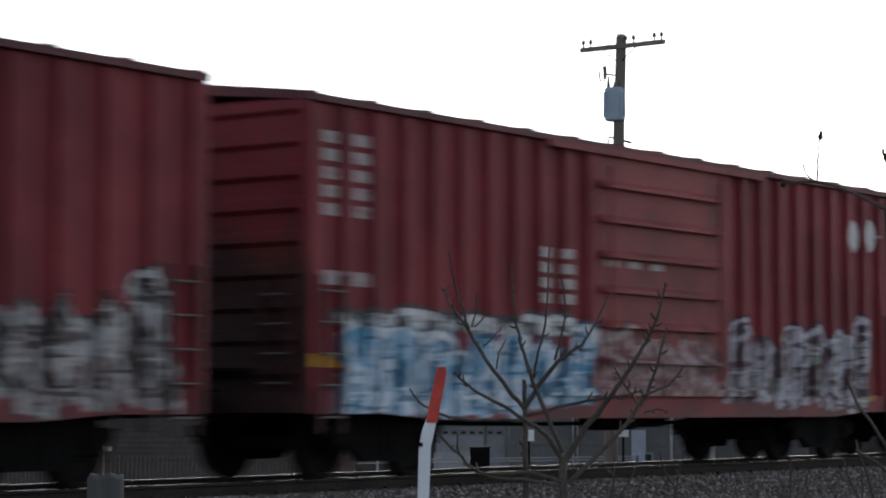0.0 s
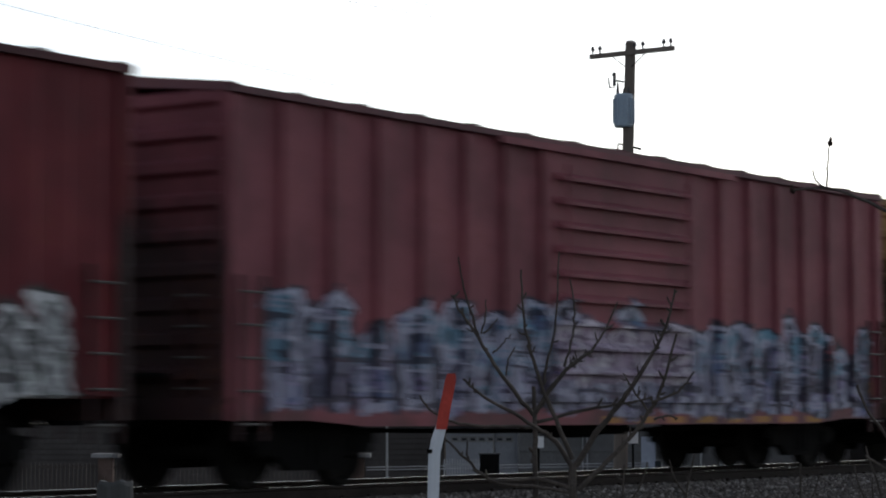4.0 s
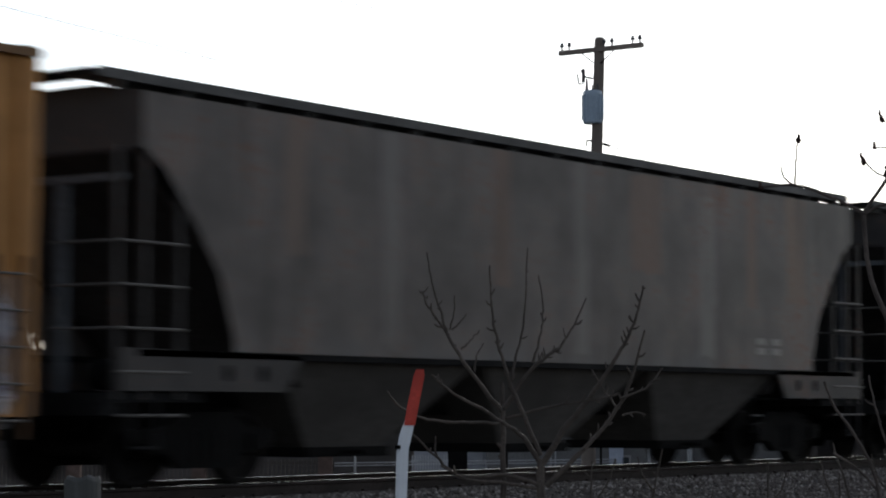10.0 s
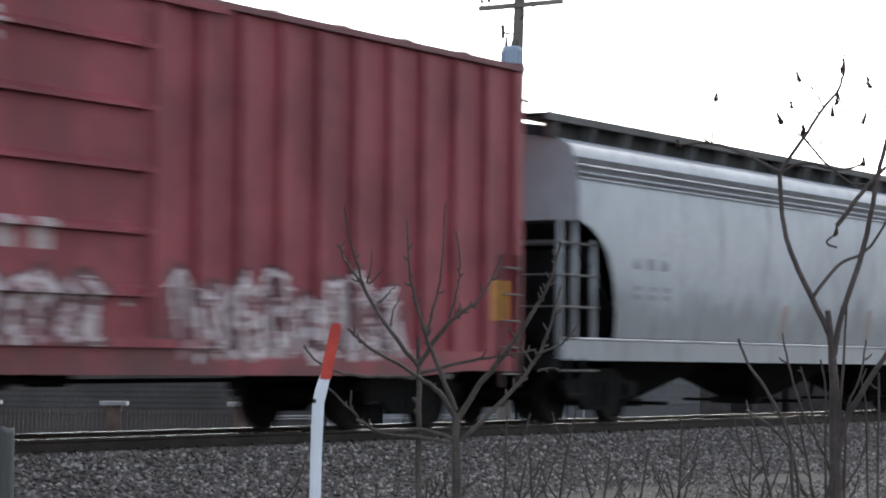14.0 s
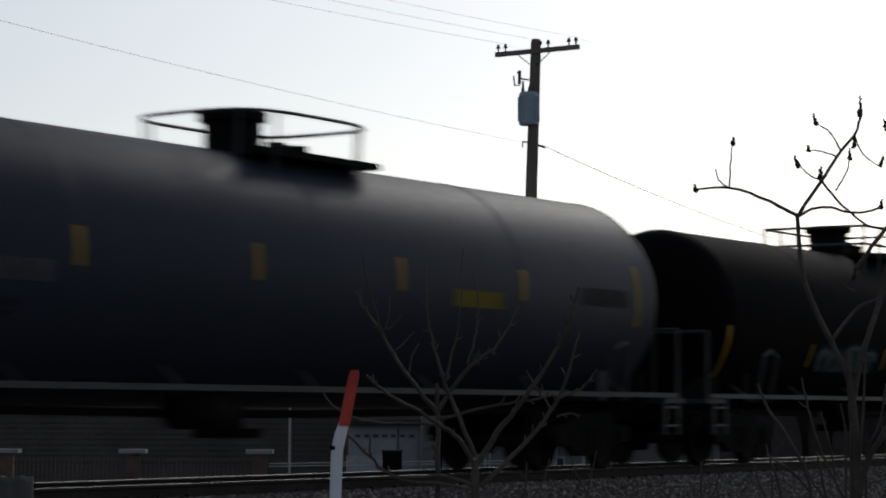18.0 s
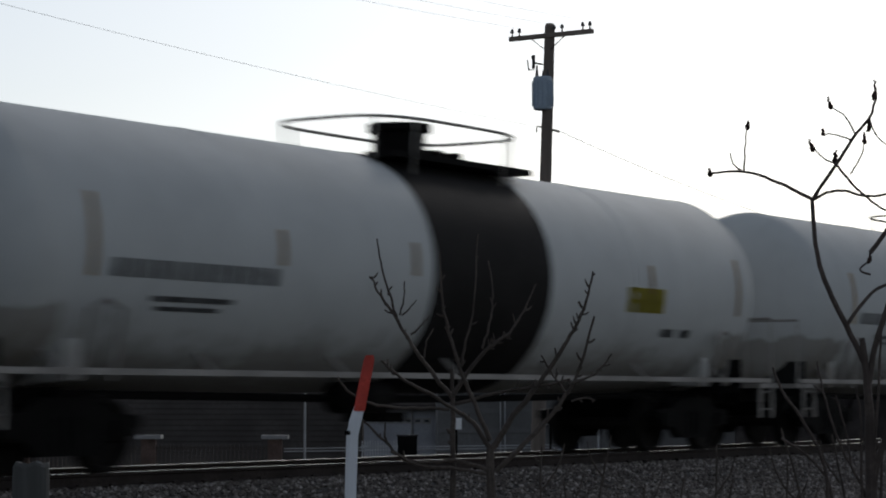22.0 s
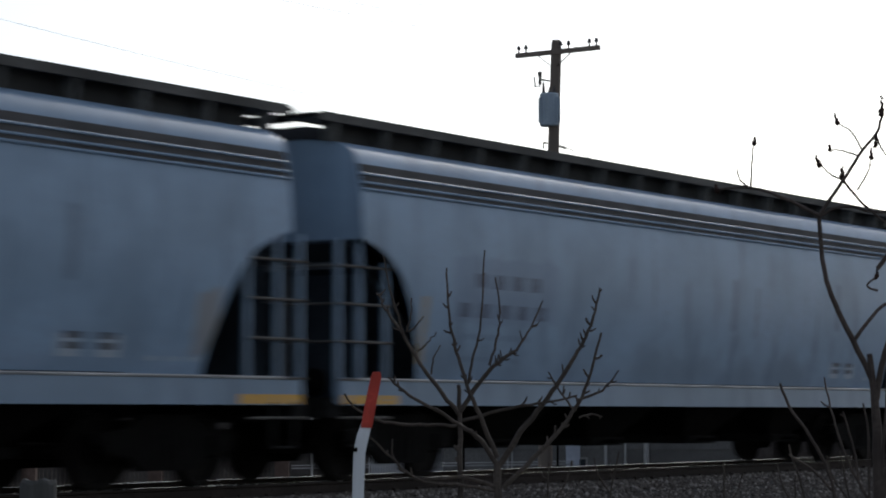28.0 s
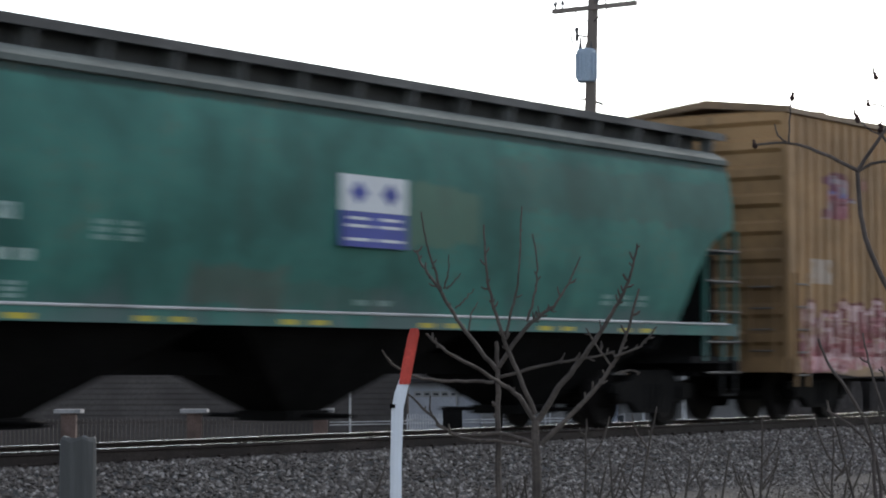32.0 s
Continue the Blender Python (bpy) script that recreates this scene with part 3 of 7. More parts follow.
                box(bm, min(e * h, e * (h - deepest - 0.5)), max(e * h, e * (h - deepest - 0.5)), q * 1.47 - 0.02, q * 1.47 + 0.02, wall_z - 0.1, cut[1][0])
                part("end_panel", bm, end_paint, car)
    for s in (-1, 1):
        y = s * 1.5
        lo, hi = min(y, y - s * 0.06), max(y, y - s * 0.06)
        if deep:
            for e in (-1, 1):
                bm = bm_new()
                prism_y(bm, [(e * (h - 0.05), wall_z + 0.02), (e * (h - 0.05), 1.04), (e * (h - 2.75), 1.04), (e * (h - 3.05), wall_z - 0.02)], lo, hi)
                sill = part("side_sill", bm, end_paint, car)
                for k in (1.75, 2.35):
                    bm = bm_new()
                    prism_y(bm, [(e * (h - k) + 0.07 * math.cos(u * 1.05), 1.24 + 0.1 * math.sin(u * 1.05)) for u in range(6)], y - 0.004, y + 0.004)
                    part("lightening_hole", bm, STEEL, sill)
            bm = bm_new()
            box(bm, -h + 0.3, h - 0.3, min(y, y - s * 0.12), max(y, y - s * 0.12) + (0.015 if s > 0 else 0), wall_z - 0.07, wall_z + 0.005)
            part("side_rail", bm, SHADE_PAINT, car)
        else:
            bm = bm_new()
            prism_x(bm, [(y, sill_z[0]), (y, sill_z[1]), (y - s * 0.12, sill_z[1] + 0.02), (y - s * 0.12, sill_z[1] - 0.05), (y - s * 0.03, sill_z[1] - 0.05), (y - s * 0.03, sill_z[0])], -h + 0.05, h - 0.05)
            part("side_sill", bm, paint, car)
            # rounded lip; the bright line along it is painted, not reflected
            bm = bm_new()
            tube(bm, [(-h + 0.4, y + s * 0.005, sill_z[1]), (h - 0.4, y + s * 0.005, sill_z[1])], 0.018, 6)
            part("sill_lip", bm, LIP_GREY, car, "rounded sill lip, painted pale as a highlight")
        # ribs or, on bowed sides, thin rails below the eave
        if ribs:
            for i in range(ribs + 1):
                px = -h + 0.45 + (L - 0.9) * i / ribs
                d = min(px + h - 0.35, h - 0.35 - px)
                opens = [z for z in zs if set_back(z) > d - 0.08]
                zlow = max(opens) + 0.1 if opens else wall_z + 0.03
                if zlow > H - 0.4:
                    continue
                bm = bm_new()
                prism_x(bm, [(s * 1.49, zlow), (s * (1.5 + rib_deep), zlow + 0.04), (s * (1.5 + rib_deep), H - drop - 0.08), (s * 1.49, H - drop - 0.01)], px - 0.07, px + 0.07)
                part("side_rib", bm, paint, car)
        else:
            at = lambda z: float(np.interp(z, [q[1] for q in side], [q[0] for q in side]))
            if lines:
                bm = bm_new()
                zz = [H - 0.59 + 0.06 * k for k in range(6)]
                prism_x(bm, [(s * (at(z) + 0.012), z) for z in zz] + [(s * (at(z) - 0.01), z) for z in zz[::-1]], -h + 0.38, h - 0.38)
                part("side_band", bm, LINE_GREY, car, "dark grey band under the eave")
            for zz in (H - 0.52, H - 0.41, H - 0.6)[:lines]:
                bm = bm_new()
                tube(bm, [(-h + 0.38, s * (at(zz) + 0.02), zz), (h - 0.38, s * (at(zz) + 0.02), zz)], 0.017, 6)
                part("side_rail", bm, paint, car)
        if eave:
            bm = bm_new()
            if bowed:
                prism_x(bm, [(s * 1.45, H - 0.22), (s * 1.5, H - 0.2), (s * 1.49, H - 0.13), (s * 1.28, H + 0.0), (s * 1.2, H - 0.01)], -h + 0.35, h - 0.35)
            else:
                tube(bm, [(-h + 0.35, s * 1.52, H - drop), (h - 0.35, s * 1.52, H - drop)], 0.055, 8)
            part("eave_rail", bm, roof_paint, car)
    # discharge bays
    top, gw = wall_z + 0.02, 0.75 if deep else 0.36 if spread else 0.4
    inset = 2.7 if deep else 1.45 if spread else 3.0
    gd = 0.34 if spread else 0.75    # half the outlet's depth across the car
    for i in range(bays):
        w = (L - 2 * inset) / bays
        mid = -h + inset + w * (i + 0.5)
        bm = bm_new()
        t = [bm.verts.new(p) for p in ((mid - w / 2, -1.4, top), (mid + w / 2, -1.4, top), (mid + w / 2, 1.4, top), (mid - w / 2, 1.4, top))]
        q = [bm.verts.new(p) for p in ((mid - gw, -gd, bay_z + 0.12), (mid + gw, -gd, bay_z + 0.12), (mid + gw, gd, bay_z + 0.12), (mid - gw, gd, bay_z + 0.12))]
        for k in range(4):
            bm.faces.new((t[k], t[(k + 1) % 4], q[(k + 1) % 4], q[k]))
        bm.faces.new(q)
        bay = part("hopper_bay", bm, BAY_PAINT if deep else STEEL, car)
        bm = bm_new()
        box(bm, mid - gw - 0.06, mid + gw + 0.06, -gd - 0.1, gd + 0.1, bay_z, bay_z + 0.12)
        part("outlet_gate", bm, STEEL, bay)
        bm = bm_new()
        tube(bm, [(mid - 0.1, -1.15, bay_z + 0.06), (mid - 0.1, 1.15, bay_z + 0.06)], 0.03, 6)
        part("gate_shaft", bm, STEEL, bay)
    # running boards on brackets, with the hatch between
    zb = H + board
    for s in (-1, 1):
        bm = bm_new()
        box(bm, -h - 0.05, h + 0.05, s * 0.95 - 0.27, s * 0.95 + 0.27, zb - 0.05, zb)
        box(bm, -h - 0.05, h + 0.05, s * 1.22 - 0.02, s * 1.22 + 0.02, zb - 0.09, zb + 0.02)
        part("running_board", bm, BOARD_GREY, car)
        bm = bm_new()
        box(bm, -h + 0.5, h - 0.5, s * 0.98 - 0.02, s * 0.98 + 0.02, H - 0.02, zb - 0.048)
        part("roof_coaming", bm, COAMING_GREY, car)
        nb = 16
        for i in range(nb + 1):
            px = -h + 0.3 + (L - 0.6) * i / nb
            bm = bm_new()
            prism_x(bm, [(s * 1.0, H + 0.02), (s * 1.19, H - 0.01), (s * 1.235, zb - 0.1), (s * 1.0, zb - 0.06)], px - 0.022, px + 0.022)
            part("bracket", bm, BRACKET_GREY, car)
    for e in (-1, 1):
        bm = bm_new()
        for k in range(4):
            box(bm, e * (h - 0.05) - 0.22 + k * 0.12, e * (h - 0.05) - 0.13 + k * 0.12, -1.2, 1.2, zb - 0.046, zb - 0.006)
        part("end_walk", bm, STEEL, car)
    bm = bm_new()
    prism_x(bm, [(-0.66, H + 0.03), (-0.66, zb - 0.07), (-0.3, zb - 0.02), (0.3, zb - 0.02), (0.66, zb - 0.07), (0.66, H + 0.03)], -h + 0.8, h - 0.8)
    part("hatch", bm, DARK_TRIM, car, "long dark loading hatch")
    bm = bm_new()
    box(bm, -h, h, -0.25, 0.25, 0.78, 1.05)
    part("center_sill", bm, STEEL, car)
    bm = bm_new()
    lathe_x(bm, [(-h + 0.5, 0), (-h + 0.5, 0.17), (-h + 1.4, 0.17), (-h + 1.4, 0)], 14, -0.7, 1.22)
    part("air_reservoir", bm, STEEL, car, shade=True)
    for s in (-1, 1):
        truck(car, s * (h - 1.9))
    return car


def tank_car(label, L, paint, rail_paint, band=None, R=1.57, cz=2.45, platform="oval", px=0.0, plat=(-0.9, 1.85), dome=0.05, stripes=(-7.6, -4.4, -1.4, 1.5, 4.4, 7.6), stripe_paint=None, plates=(), strip_z=(2.34, 2.76)):
    """A tank car: x along it (leading end at -L/2), z from the rail head."""
    car = thing("tank_car", label, "tank car", "freight cars of the train")
    h = L / 2
    e = h - 0.35
    prof = []
    for i in range(9):
        a = i / 8 * math.pi / 2
        prof.append((-e + 0.7 - 0.7 * math.cos(a), R * math.sin(a)))
    full = prof + [(-x, r) for x, r in prof[::-1]]
    bm = bm_new()
    lathe_x(bm, full, 56, 0, cz)
    part("tank", bm, paint, car, shade=True)
    if band:
        bm = bm_new()
        lathe_x(bm, [(band[0], R + 0.008), (band[1], R + 0.008)], 72, 0, cz)
        part("band", bm, band[2], car, "black painted band", True)
    for x in (-e + 0.72, -e * 0.5, 0.0, e * 0.5, e - 0.72):
        bm = bm_new()
        lathe_x(bm, [(x - 0.02, R - 0.01), (x - 0.02, R + 0.006), (x + 0.02, R + 0.006), (x + 0.02, R - 0.01)], 56, 0, cz)
        part("weld_seam", bm, paint, car, shade=True)
    for s in (-1, 1):
        bm = bm_new()
        prism_x(bm, [(-1.2, 1.0), (1.2, 1.0), (1.2, cz - 0.75), (0.9, cz - R * 0.82), (0.4, cz - R * 0.97), (-0.4, cz - R * 0.97), (-0.9, cz - R * 0.82), (-1.2, cz - 0.75)], s * (e - 1.55) - 0.12, s * (e - 1.55) + 0.12)
        part("saddle", bm, paint, car)
        # dark plate added to close the sky gap under the tank head
        bm = bm_new()
        box(bm, s * (e - 0.4) - 0.02, s * (e - 0.4) + 0.02, -1.25, 1.25, 0.9, cz - R + 0.55)
        part("end_web", bm, SHADE_PAINT, car)
        bm = bm_new()
        box(bm, min(s * (h - 0.05), s * (h - 2.6)), max(s * (h - 0.05), s * (h - 2.6)), -0.4, 0.4, 0.75, 1.0)
        part("stub_sill", bm, STEEL, car)
        bm = bm_new()
        box(bm, min(s * (h + 0.05), s * (h - 0.55)), max(s * (h + 0.05), s * (h - 0.55)), -1.5, 1.5, 0.98, 1.05)
        part("end_platform", bm, rail_paint, car)
        bm = bm_new()
        tube(bm, [(s * (h - 0.05), -1.45, 1.05), (s * (h - 0.05), -1.45, 2.1), (s * (h - 0.05), 1.45, 2.1), (s * (h - 0.05), 1.45, 1.05)], 0.025, 6)
        for q in (-0.5, 0.5):
            tube(bm, [(s * (h - 0.05), q, 1.05), (s * (h - 0.05), q, 2.1)], 0.02, 6)
        part("end_rail", bm, rail_paint, car)
        shared("coupler", COUPLER, car, pose(s * (h + 0.5), 0, 0, 0, 0, 0 if s < 0 else 180))
        for q in (-1, 1):
            ladder(car, s * (h - 0.35), q * 1.5, 0.5, 1.05, rail_paint, "x", 2)
            bm = bm_new()
            tube(bm, [(s * (h - 1.75), q * 1.45, 1.0), (s * (h - 1.75), q * 1.6, 1.75), (s * (h - 2.0), q * 1.61, 1.85), (s * (h - 2.25), q * 1.6, 1.75), (s * (h - 2.25), q * 1.45, 1.0)], 0.03, 6)
            part("grab_iron", bm, rail_paint, car)
    # side running rail low along the tank
    for q in (-1, 1):
        bm = bm_new()
        box(bm, -h + 0.1, h - 0.1, q * 1.46 - 0.03, q * 1.46 + 0.03, 1.06, 1.13)
        part("side_rail", bm, rail_paint, car)
        for i in range(7):
            x = -e + 1.2 + (2 * e - 2.4) * i / 6
            bm = bm_new()
            tube(bm, [(x, q * 1.44, 1.03), (x, q * 1.1, cz - R * 0.72)], 0.03, 6)
            part("bracket", bm, rail_paint, car)
    for x in stripes:
        za, zb = (strip_z[0] - 0.25, strip_z[1] + 0.22) if abs(x) > 6.5 else strip_z
        for q in (-1, 1):
            bm = bm_new()
            vs = []
            for k in range(7):
                z = za + (zb - za) * k / 6
                y = q * (math.sqrt(R * R - (z - cz) ** 2) + 0.006)
                vs.append([bm.verts.new((x + dx, y, z)) for dx in (-0.05, 0.05)])
            for u, w in zip(vs, vs[1:]):
                bm.faces.new((u[0], u[1], w[1], w[0]))
            bmesh.ops.solidify(bm, geom=bm.faces[:], thickness=0.012)
            part("reflector_strip", bm, stripe_paint or YELLOW, car)
    bars = []
    for x0, x1, z0, z1, pm in plates:
        if x1 - x0 > 1.6:
            n = int((x1 - x0) / 0.24)
            bars += [(x0 + (x1 - x0) * k / n, x0 + (x1 - x0) * (k + 0.68) / n, z0, z1, pm) for k in range(n)]
        else:
            bars.append((x0, x1, z0, z1, pm))
    for x0, x1, z0, z1, pm in bars:
        bm = bm_new()
        yy = [-(math.sqrt(max(0.01, R * R - (z - cz) ** 2)) + 0.006) for z in (z0, (z0 + z1) / 2, z1)]
        vs = [[bm.verts.new((x, y, z)) for x in (x0, x1)] for y, z in zip(yy, (z0, (z0 + z1) / 2, z1))]
        for u, w in zip(vs, vs[1:]):
            bm.faces.new((u[0], u[1], w[1], w[0]))
        bmesh.ops.solidify(bm, geom=bm.faces[:], thickness=0.012)
        part("stencil_panel", bm, pm, car)
    # top fittings and platform
    top = cz + R
    bm = bm_new()
    lathe_x(bm, [(-0.42, 0), (-0.42, 0.36), (0.08, 0.36), (0.1, 0.44), (0.2, 0.44), (0.2, 0)], 24)
    bmesh.ops.rotate(bm, verts=bm.verts, cent=(0, 0, 0), matrix=Matrix.Rotation(radians(-90), 3, "Y"))
    bmesh.ops.translate(bm, verts=bm.verts, vec=(px + dome, 0, top + 0.30))
    part("valve_housing", bm, STEEL, car, shade=False)
    for dx in (1.0, 1.45):
        bm = bm_new()
        tube(bm, [(px + dome + dx, 0.1, top - 0.05), (px + dome + dx, 0.1, top + 0.24)], 0.14, 12)
        part("valve", bm, STEEL, car)
    bm = bm_new()
    lathe_x(bm, [(-1.9, 0), (-1.9, 0.2), (-0.9, 0.2), (-0.9, 0)], 14, -0.75, 0.82)
    part("air_reservoir", bm, STEEL, car, shade=True)
    bm = bm_new()
    tube(bm, [(0, 0, cz - R + 0.1), (0, 0, 0.55)], 0.2, 14)
    box(bm, -0.3, 0.3, -0.3, 0.3, 0.5, 0.62)
    part("bottom_outlet", bm, STEEL, car)
    bm = bm_new()
    tube(bm, [(-h + 2.2, -0.6, 0.86), (-1.0, -0.6, 0.8), (1.0, -0.6, 0.8), (h - 2.2, -0.6, 0.86)], 0.05, 6)
    part("brake_rod", bm, STEEL, car)
    bm = bm_new()
    box(bm, px + plat[0] + 0.3, px + plat[1], -0.98, -0.5, top - 0.1, top - 0.02)
    box(bm, px + plat[0] + 0.3, px + plat[1], 0.5, 0.98, top - 0.1, top - 0.02)
    part("platform", bm, STEEL, car)
    zr = top + 0.42
    a, b = px + plat[0], px + plat[1]
    if platform == "oval":
        ring = []
        for k in range(33):
            t = 2 * math.pi * k / 32
            cx = (a + b) / 2 + (b - a) / 2 * math.copysign(abs(math.cos(t)) ** 0.55, math.cos(t))
            ring.append((cx, 1.05 * math.copysign(abs(math.sin(t)) ** 0.55, math.sin(t)), zr))
        bm = bm_new()
        tube(bm, ring, 0.024, 6, False)
        part("handrail", bm, rail_paint, car)
        for k in (3, 6, 10, 13, 19, 22, 26, 29):
            bm = bm_new()
            x, y, _ = ring[k]
            tube(bm, [(x, y, zr), (x, y * 0.95, top - 0.3)], 0.018, 6)
            part("handrail_post", bm, rail_paint, car)
    else:
        for zz in (zr + 0.03, zr - 0.3):
            bm = bm_new()
            tube(bm, [(a, -1.0, zz), (b, -1.0, zz), (b, 1.0, zz), (a, 1.0, zz), (a, -1.0, zz)], 0.026, 6, False)
            part("handrail", bm, rail_paint, car)
        for y in (-1.0, 1.0):
            for i in range(5):
                x = a + (b - a) * i / 4
                bm = bm_new()
                tube(bm, [(x, y, zr + 0.03), (x, y, top - 0.4)], 0.024, 6)
                part("handrail_post", bm, rail_paint, car)
    for s in (-1, 1):
        truck(car, s * (h - 2.0))
    return car


def locomotive(label, L, black, white):
    """A six-axle road diesel, cab leading."""
    car = thing("locomotive", label, "locomotive", "freight cars of the train")
    h = L / 2
    def p(nm, mat, fn, parent=car, lab="", shade=False):
        bm = bm_new()
        fn(bm)
        return part(nm, bm, mat, parent, lab, shade)
    p("frame", black, lambda bm: box(bm, -h + 0.3, h - 0.3, -1.5, 1.5, 1.38, 1.80))
    for s in (-1, 1):
        p("frame_stripe", plain("stripe_white", (0.30, 0.295, 0.29), 0.6, 0, 0.7, 2), lambda bm: box(bm, -h + 0.7, h - 1.0, s * 1.505 - 0.006, s * 1.505 + 0.006, 1.655, 1.76), car, "white sill stripe")
    p("fuel_tank", plain("tank_grime", (0.028, 0.026, 0.025), 0.7, 0, 0.4, 3), lambda bm: prism_x(bm, [(-1.42, 0.8), (-1.42, 1.3), (1.42, 1.3), (1.42, 0.8), (1.1, 0.42), (-1.1, 0.42)], -4.4, 3.95))
    NOSE = [(-9.5, -1.48), (-10.15, -1.42), (-10.5, -0.95), (-10.5, 0.95), (-10.15, 1.42), (-9.5, 1.48)]
    def nose_shell(bm, grow, z0, z1, back=-9.5, lift=0.0, shrink=1.0):
        """The nose's outline in plan, drawn up from z0 to z1; its top may rise and draw in towards the cab."""
        lo = [bm.verts.new((x - grow if x < -9.5 else back, y * (1 + grow / 1.45), z0)) for x, y in NOSE]
        hi = [bm.verts.new((x - grow if x < -9.5 else back, y * shrink * (1 + grow / 1.45), z1 + (lift if x == -9.5 else 0))) for x, y in NOSE]
        for i in range(6):
            bm.faces.new((lo[i], lo[(i + 1) % 6], hi[(i + 1) % 6], hi[i]))
        bm.faces.new(lo[::-1])
        bm.faces.new(hi)
    p("nose", black, lambda bm: nose_shell(bm, 0.0, 1.6, 3.12, -9.49, 0.22, 0.985))
    cab = p("cab", black, lambda bm: prism_x(bm, [(-1.5, 1.62), (-1.5, 4.1), (-0.95, 4.58), (0.95, 4.58), (1.5, 4.1), (1.5, 1.62)], -h + 1.8, -h + 4.8))
    p("cab_roof", plain("dusty_roof", (0.3, 0.28, 0.22), 0.7, 0, 0.5, 10), lambda bm: prism_x(bm, [(-1.05, 4.52), (-1.0, 4.66), (1.0, 4.66), (1.05, 4.52)], -h + 1.6, -h + 4.8), cab)
    for i in range(26):
        x, y = -h + 1.8 + (i * 0.117) % 2.9, -0.9 + (i * 0.37) % 1.8
        p("roof_clutter", plain("dusty_roof", (0.3, 0.28, 0.22)), lambda bm: box(bm, x, x + 0.25, y, y + 0.2, 4.655, 4.70 + 0.03 * (i % 3)), cab)
    glass = plain("dark_glass", (0.016, 0.02, 0.045), 0.25, 0, 0.1)
    glass.node_tree.nodes["Principled BSDF"].inputs["Specular IOR Level"].default_value = 0.05
    frame_white = plain("dull_white", (0.42, 0.42, 0.42), 0.6, 0, 0.4, 8)
    for x0, x1 in ((-9.08, -8.74), (-8.56, -7.72), (-7.58, -6.78)):
        p("cab_window", glass, lambda bm: box(bm, x0, x1, -1.512, -1.49, 3.6, 4.15), cab)
    for x in (-9.14, -8.66, -7.66, -6.76):
        p("window_frame", frame_white, lambda bm: box(bm, x - 0.035, x + 0.045, -1.53, -1.49, 3.55, 4.17), cab)
    p("window_sill", frame_white, lambda bm: box(bm, -9.15, -6.7, -1.53, -1.49, 3.53, 3.575), cab)
    p("cab_door", black, lambda bm: box(bm, -h + 2.6, -h + 3.3, -1.53, -1.49, 1.8, 2.55), cab)
    p("sunshade", plain("shade_grey", (0.2, 0.2, 0.21), 0.6, 0, 0.3, 6), lambda bm: prism_x(bm, [(-1.5, 4.26), (-1.78, 4.16), (-1.78, 4.185), (-1.5, 4.30)], -8.75, -6.6), cab)
    # the windshields' blue is reflected sky, painted into the glass colour
    for q in (-1.36, 0.1):
        p("windshield", plain("sky_tint_glass", (0.02, 0.03, 0.07), 0.25, 0, 0.1), lambda bm: box(bm, -h + 1.785, -h + 1.81, q, q + 1.26, 3.5, 4.14), cab)
    p("hood", black, lambda bm: prism_x(bm, [(-1.05, 1.62), (-1.05, 4.2), (-0.8, 4.45), (0.8, 4.45), (1.05, 4.2), (1.05, 1.62)], -h + 4.8, h - 3.6))
    p("inverter_cabinet", black, lambda bm: box(bm, -h + 4.82, -h + 9.2, -1.5, -1.04, 1.76, 3.05))
    p("roof_vent_box", black, lambda bm: prism_x(bm, [(-1.3, 3.55), (-1.3, 4.35), (-1.0, 4.56), (1.0, 4.56), (1.3, 4.35), (1.3, 3.55)], -h + 4.85, -1.9))
    for x in (-h + 6.2, -h + 7.4, -h + 8.6):
        p("grille", STEEL, lambda bm: box(bm, x - 0.45, x + 0.45, -1.32, -1.29, 3.65, 4.3))
    for i in range(11):
        x = -6.3 + i * 0.43
        p("vent_post", plain("vent_grey", (0.05, 0.049, 0.05), 0.7, 0, 0.3, 6), lambda bm: box(bm, x - 0.035, x + 0.035, -1.335, -1.3, 3.6, 4.32))
    p("roof_hump", black, lambda bm: prism_x(bm, [(-1.05, 3.72), (-1.45, 4.36), (-1.25, 4.57), (1.25, 4.57), (1.45, 4.36), (1.05, 3.72)], 1.5, 3.9))
    p("radiator", black, lambda bm: prism_x(bm, [(-1.02, 1.62), (-1.02, 3.3), (-1.05, 3.76), (-1.55, 3.92), (-1.55, 4.4), (-1.3, 4.58), (1.3, 4.58), (1.55, 4.4), (1.55, 3.92), (1.05, 3.76), (1.02, 3.3), (1.02, 1.62)], 3.85, h - 0.75))
    p("underframe", STEEL, lambda bm: box(bm, -h + 0.6, h - 0.6, -0.9, 0.9, 0.9, 1.4))
    for q in (-1, 1):
        p("equipment_box", STEEL, lambda bm: box(bm, -h + 1.6, -4.6, q * 1.0 - 0.3, q * 1.0 + 0.3, 1.0, 1.4))
        p("equipment_box", STEEL, lambda bm: box(bm, 4.2, h - 1.6, q * 1.0 - 0.3, q * 1.0 + 0.3, 1.0, 1.4))
    p("hood_end", black, lambda bm: box(bm, h - 3.6, h - 1.0, -0.98, 0.98, 1.62, 3.4))
    door_grey = plain("door_edge_grey", (0.019, 0.0175, 0.018), 0.7, 0, 0.5, 6)
    for i in range(16):
        x = -h + 9.6 + i * 0.72
        p("hood_door", black, lambda bm: box(bm, x, x + 0.66, -1.075, -1.04, 1.7, 3.05))
        p("door_edge", door_grey, lambda bm: box(bm, x + 0.665, x + 0.715, -1.072, -1.04, 1.7, 3.05))
        p("door_latch", STEEL, lambda bm: box(bm, x + 0.54, x + 0.6, -1.085, -1.06, 2.4, 2.55))
    y0 = -1.075
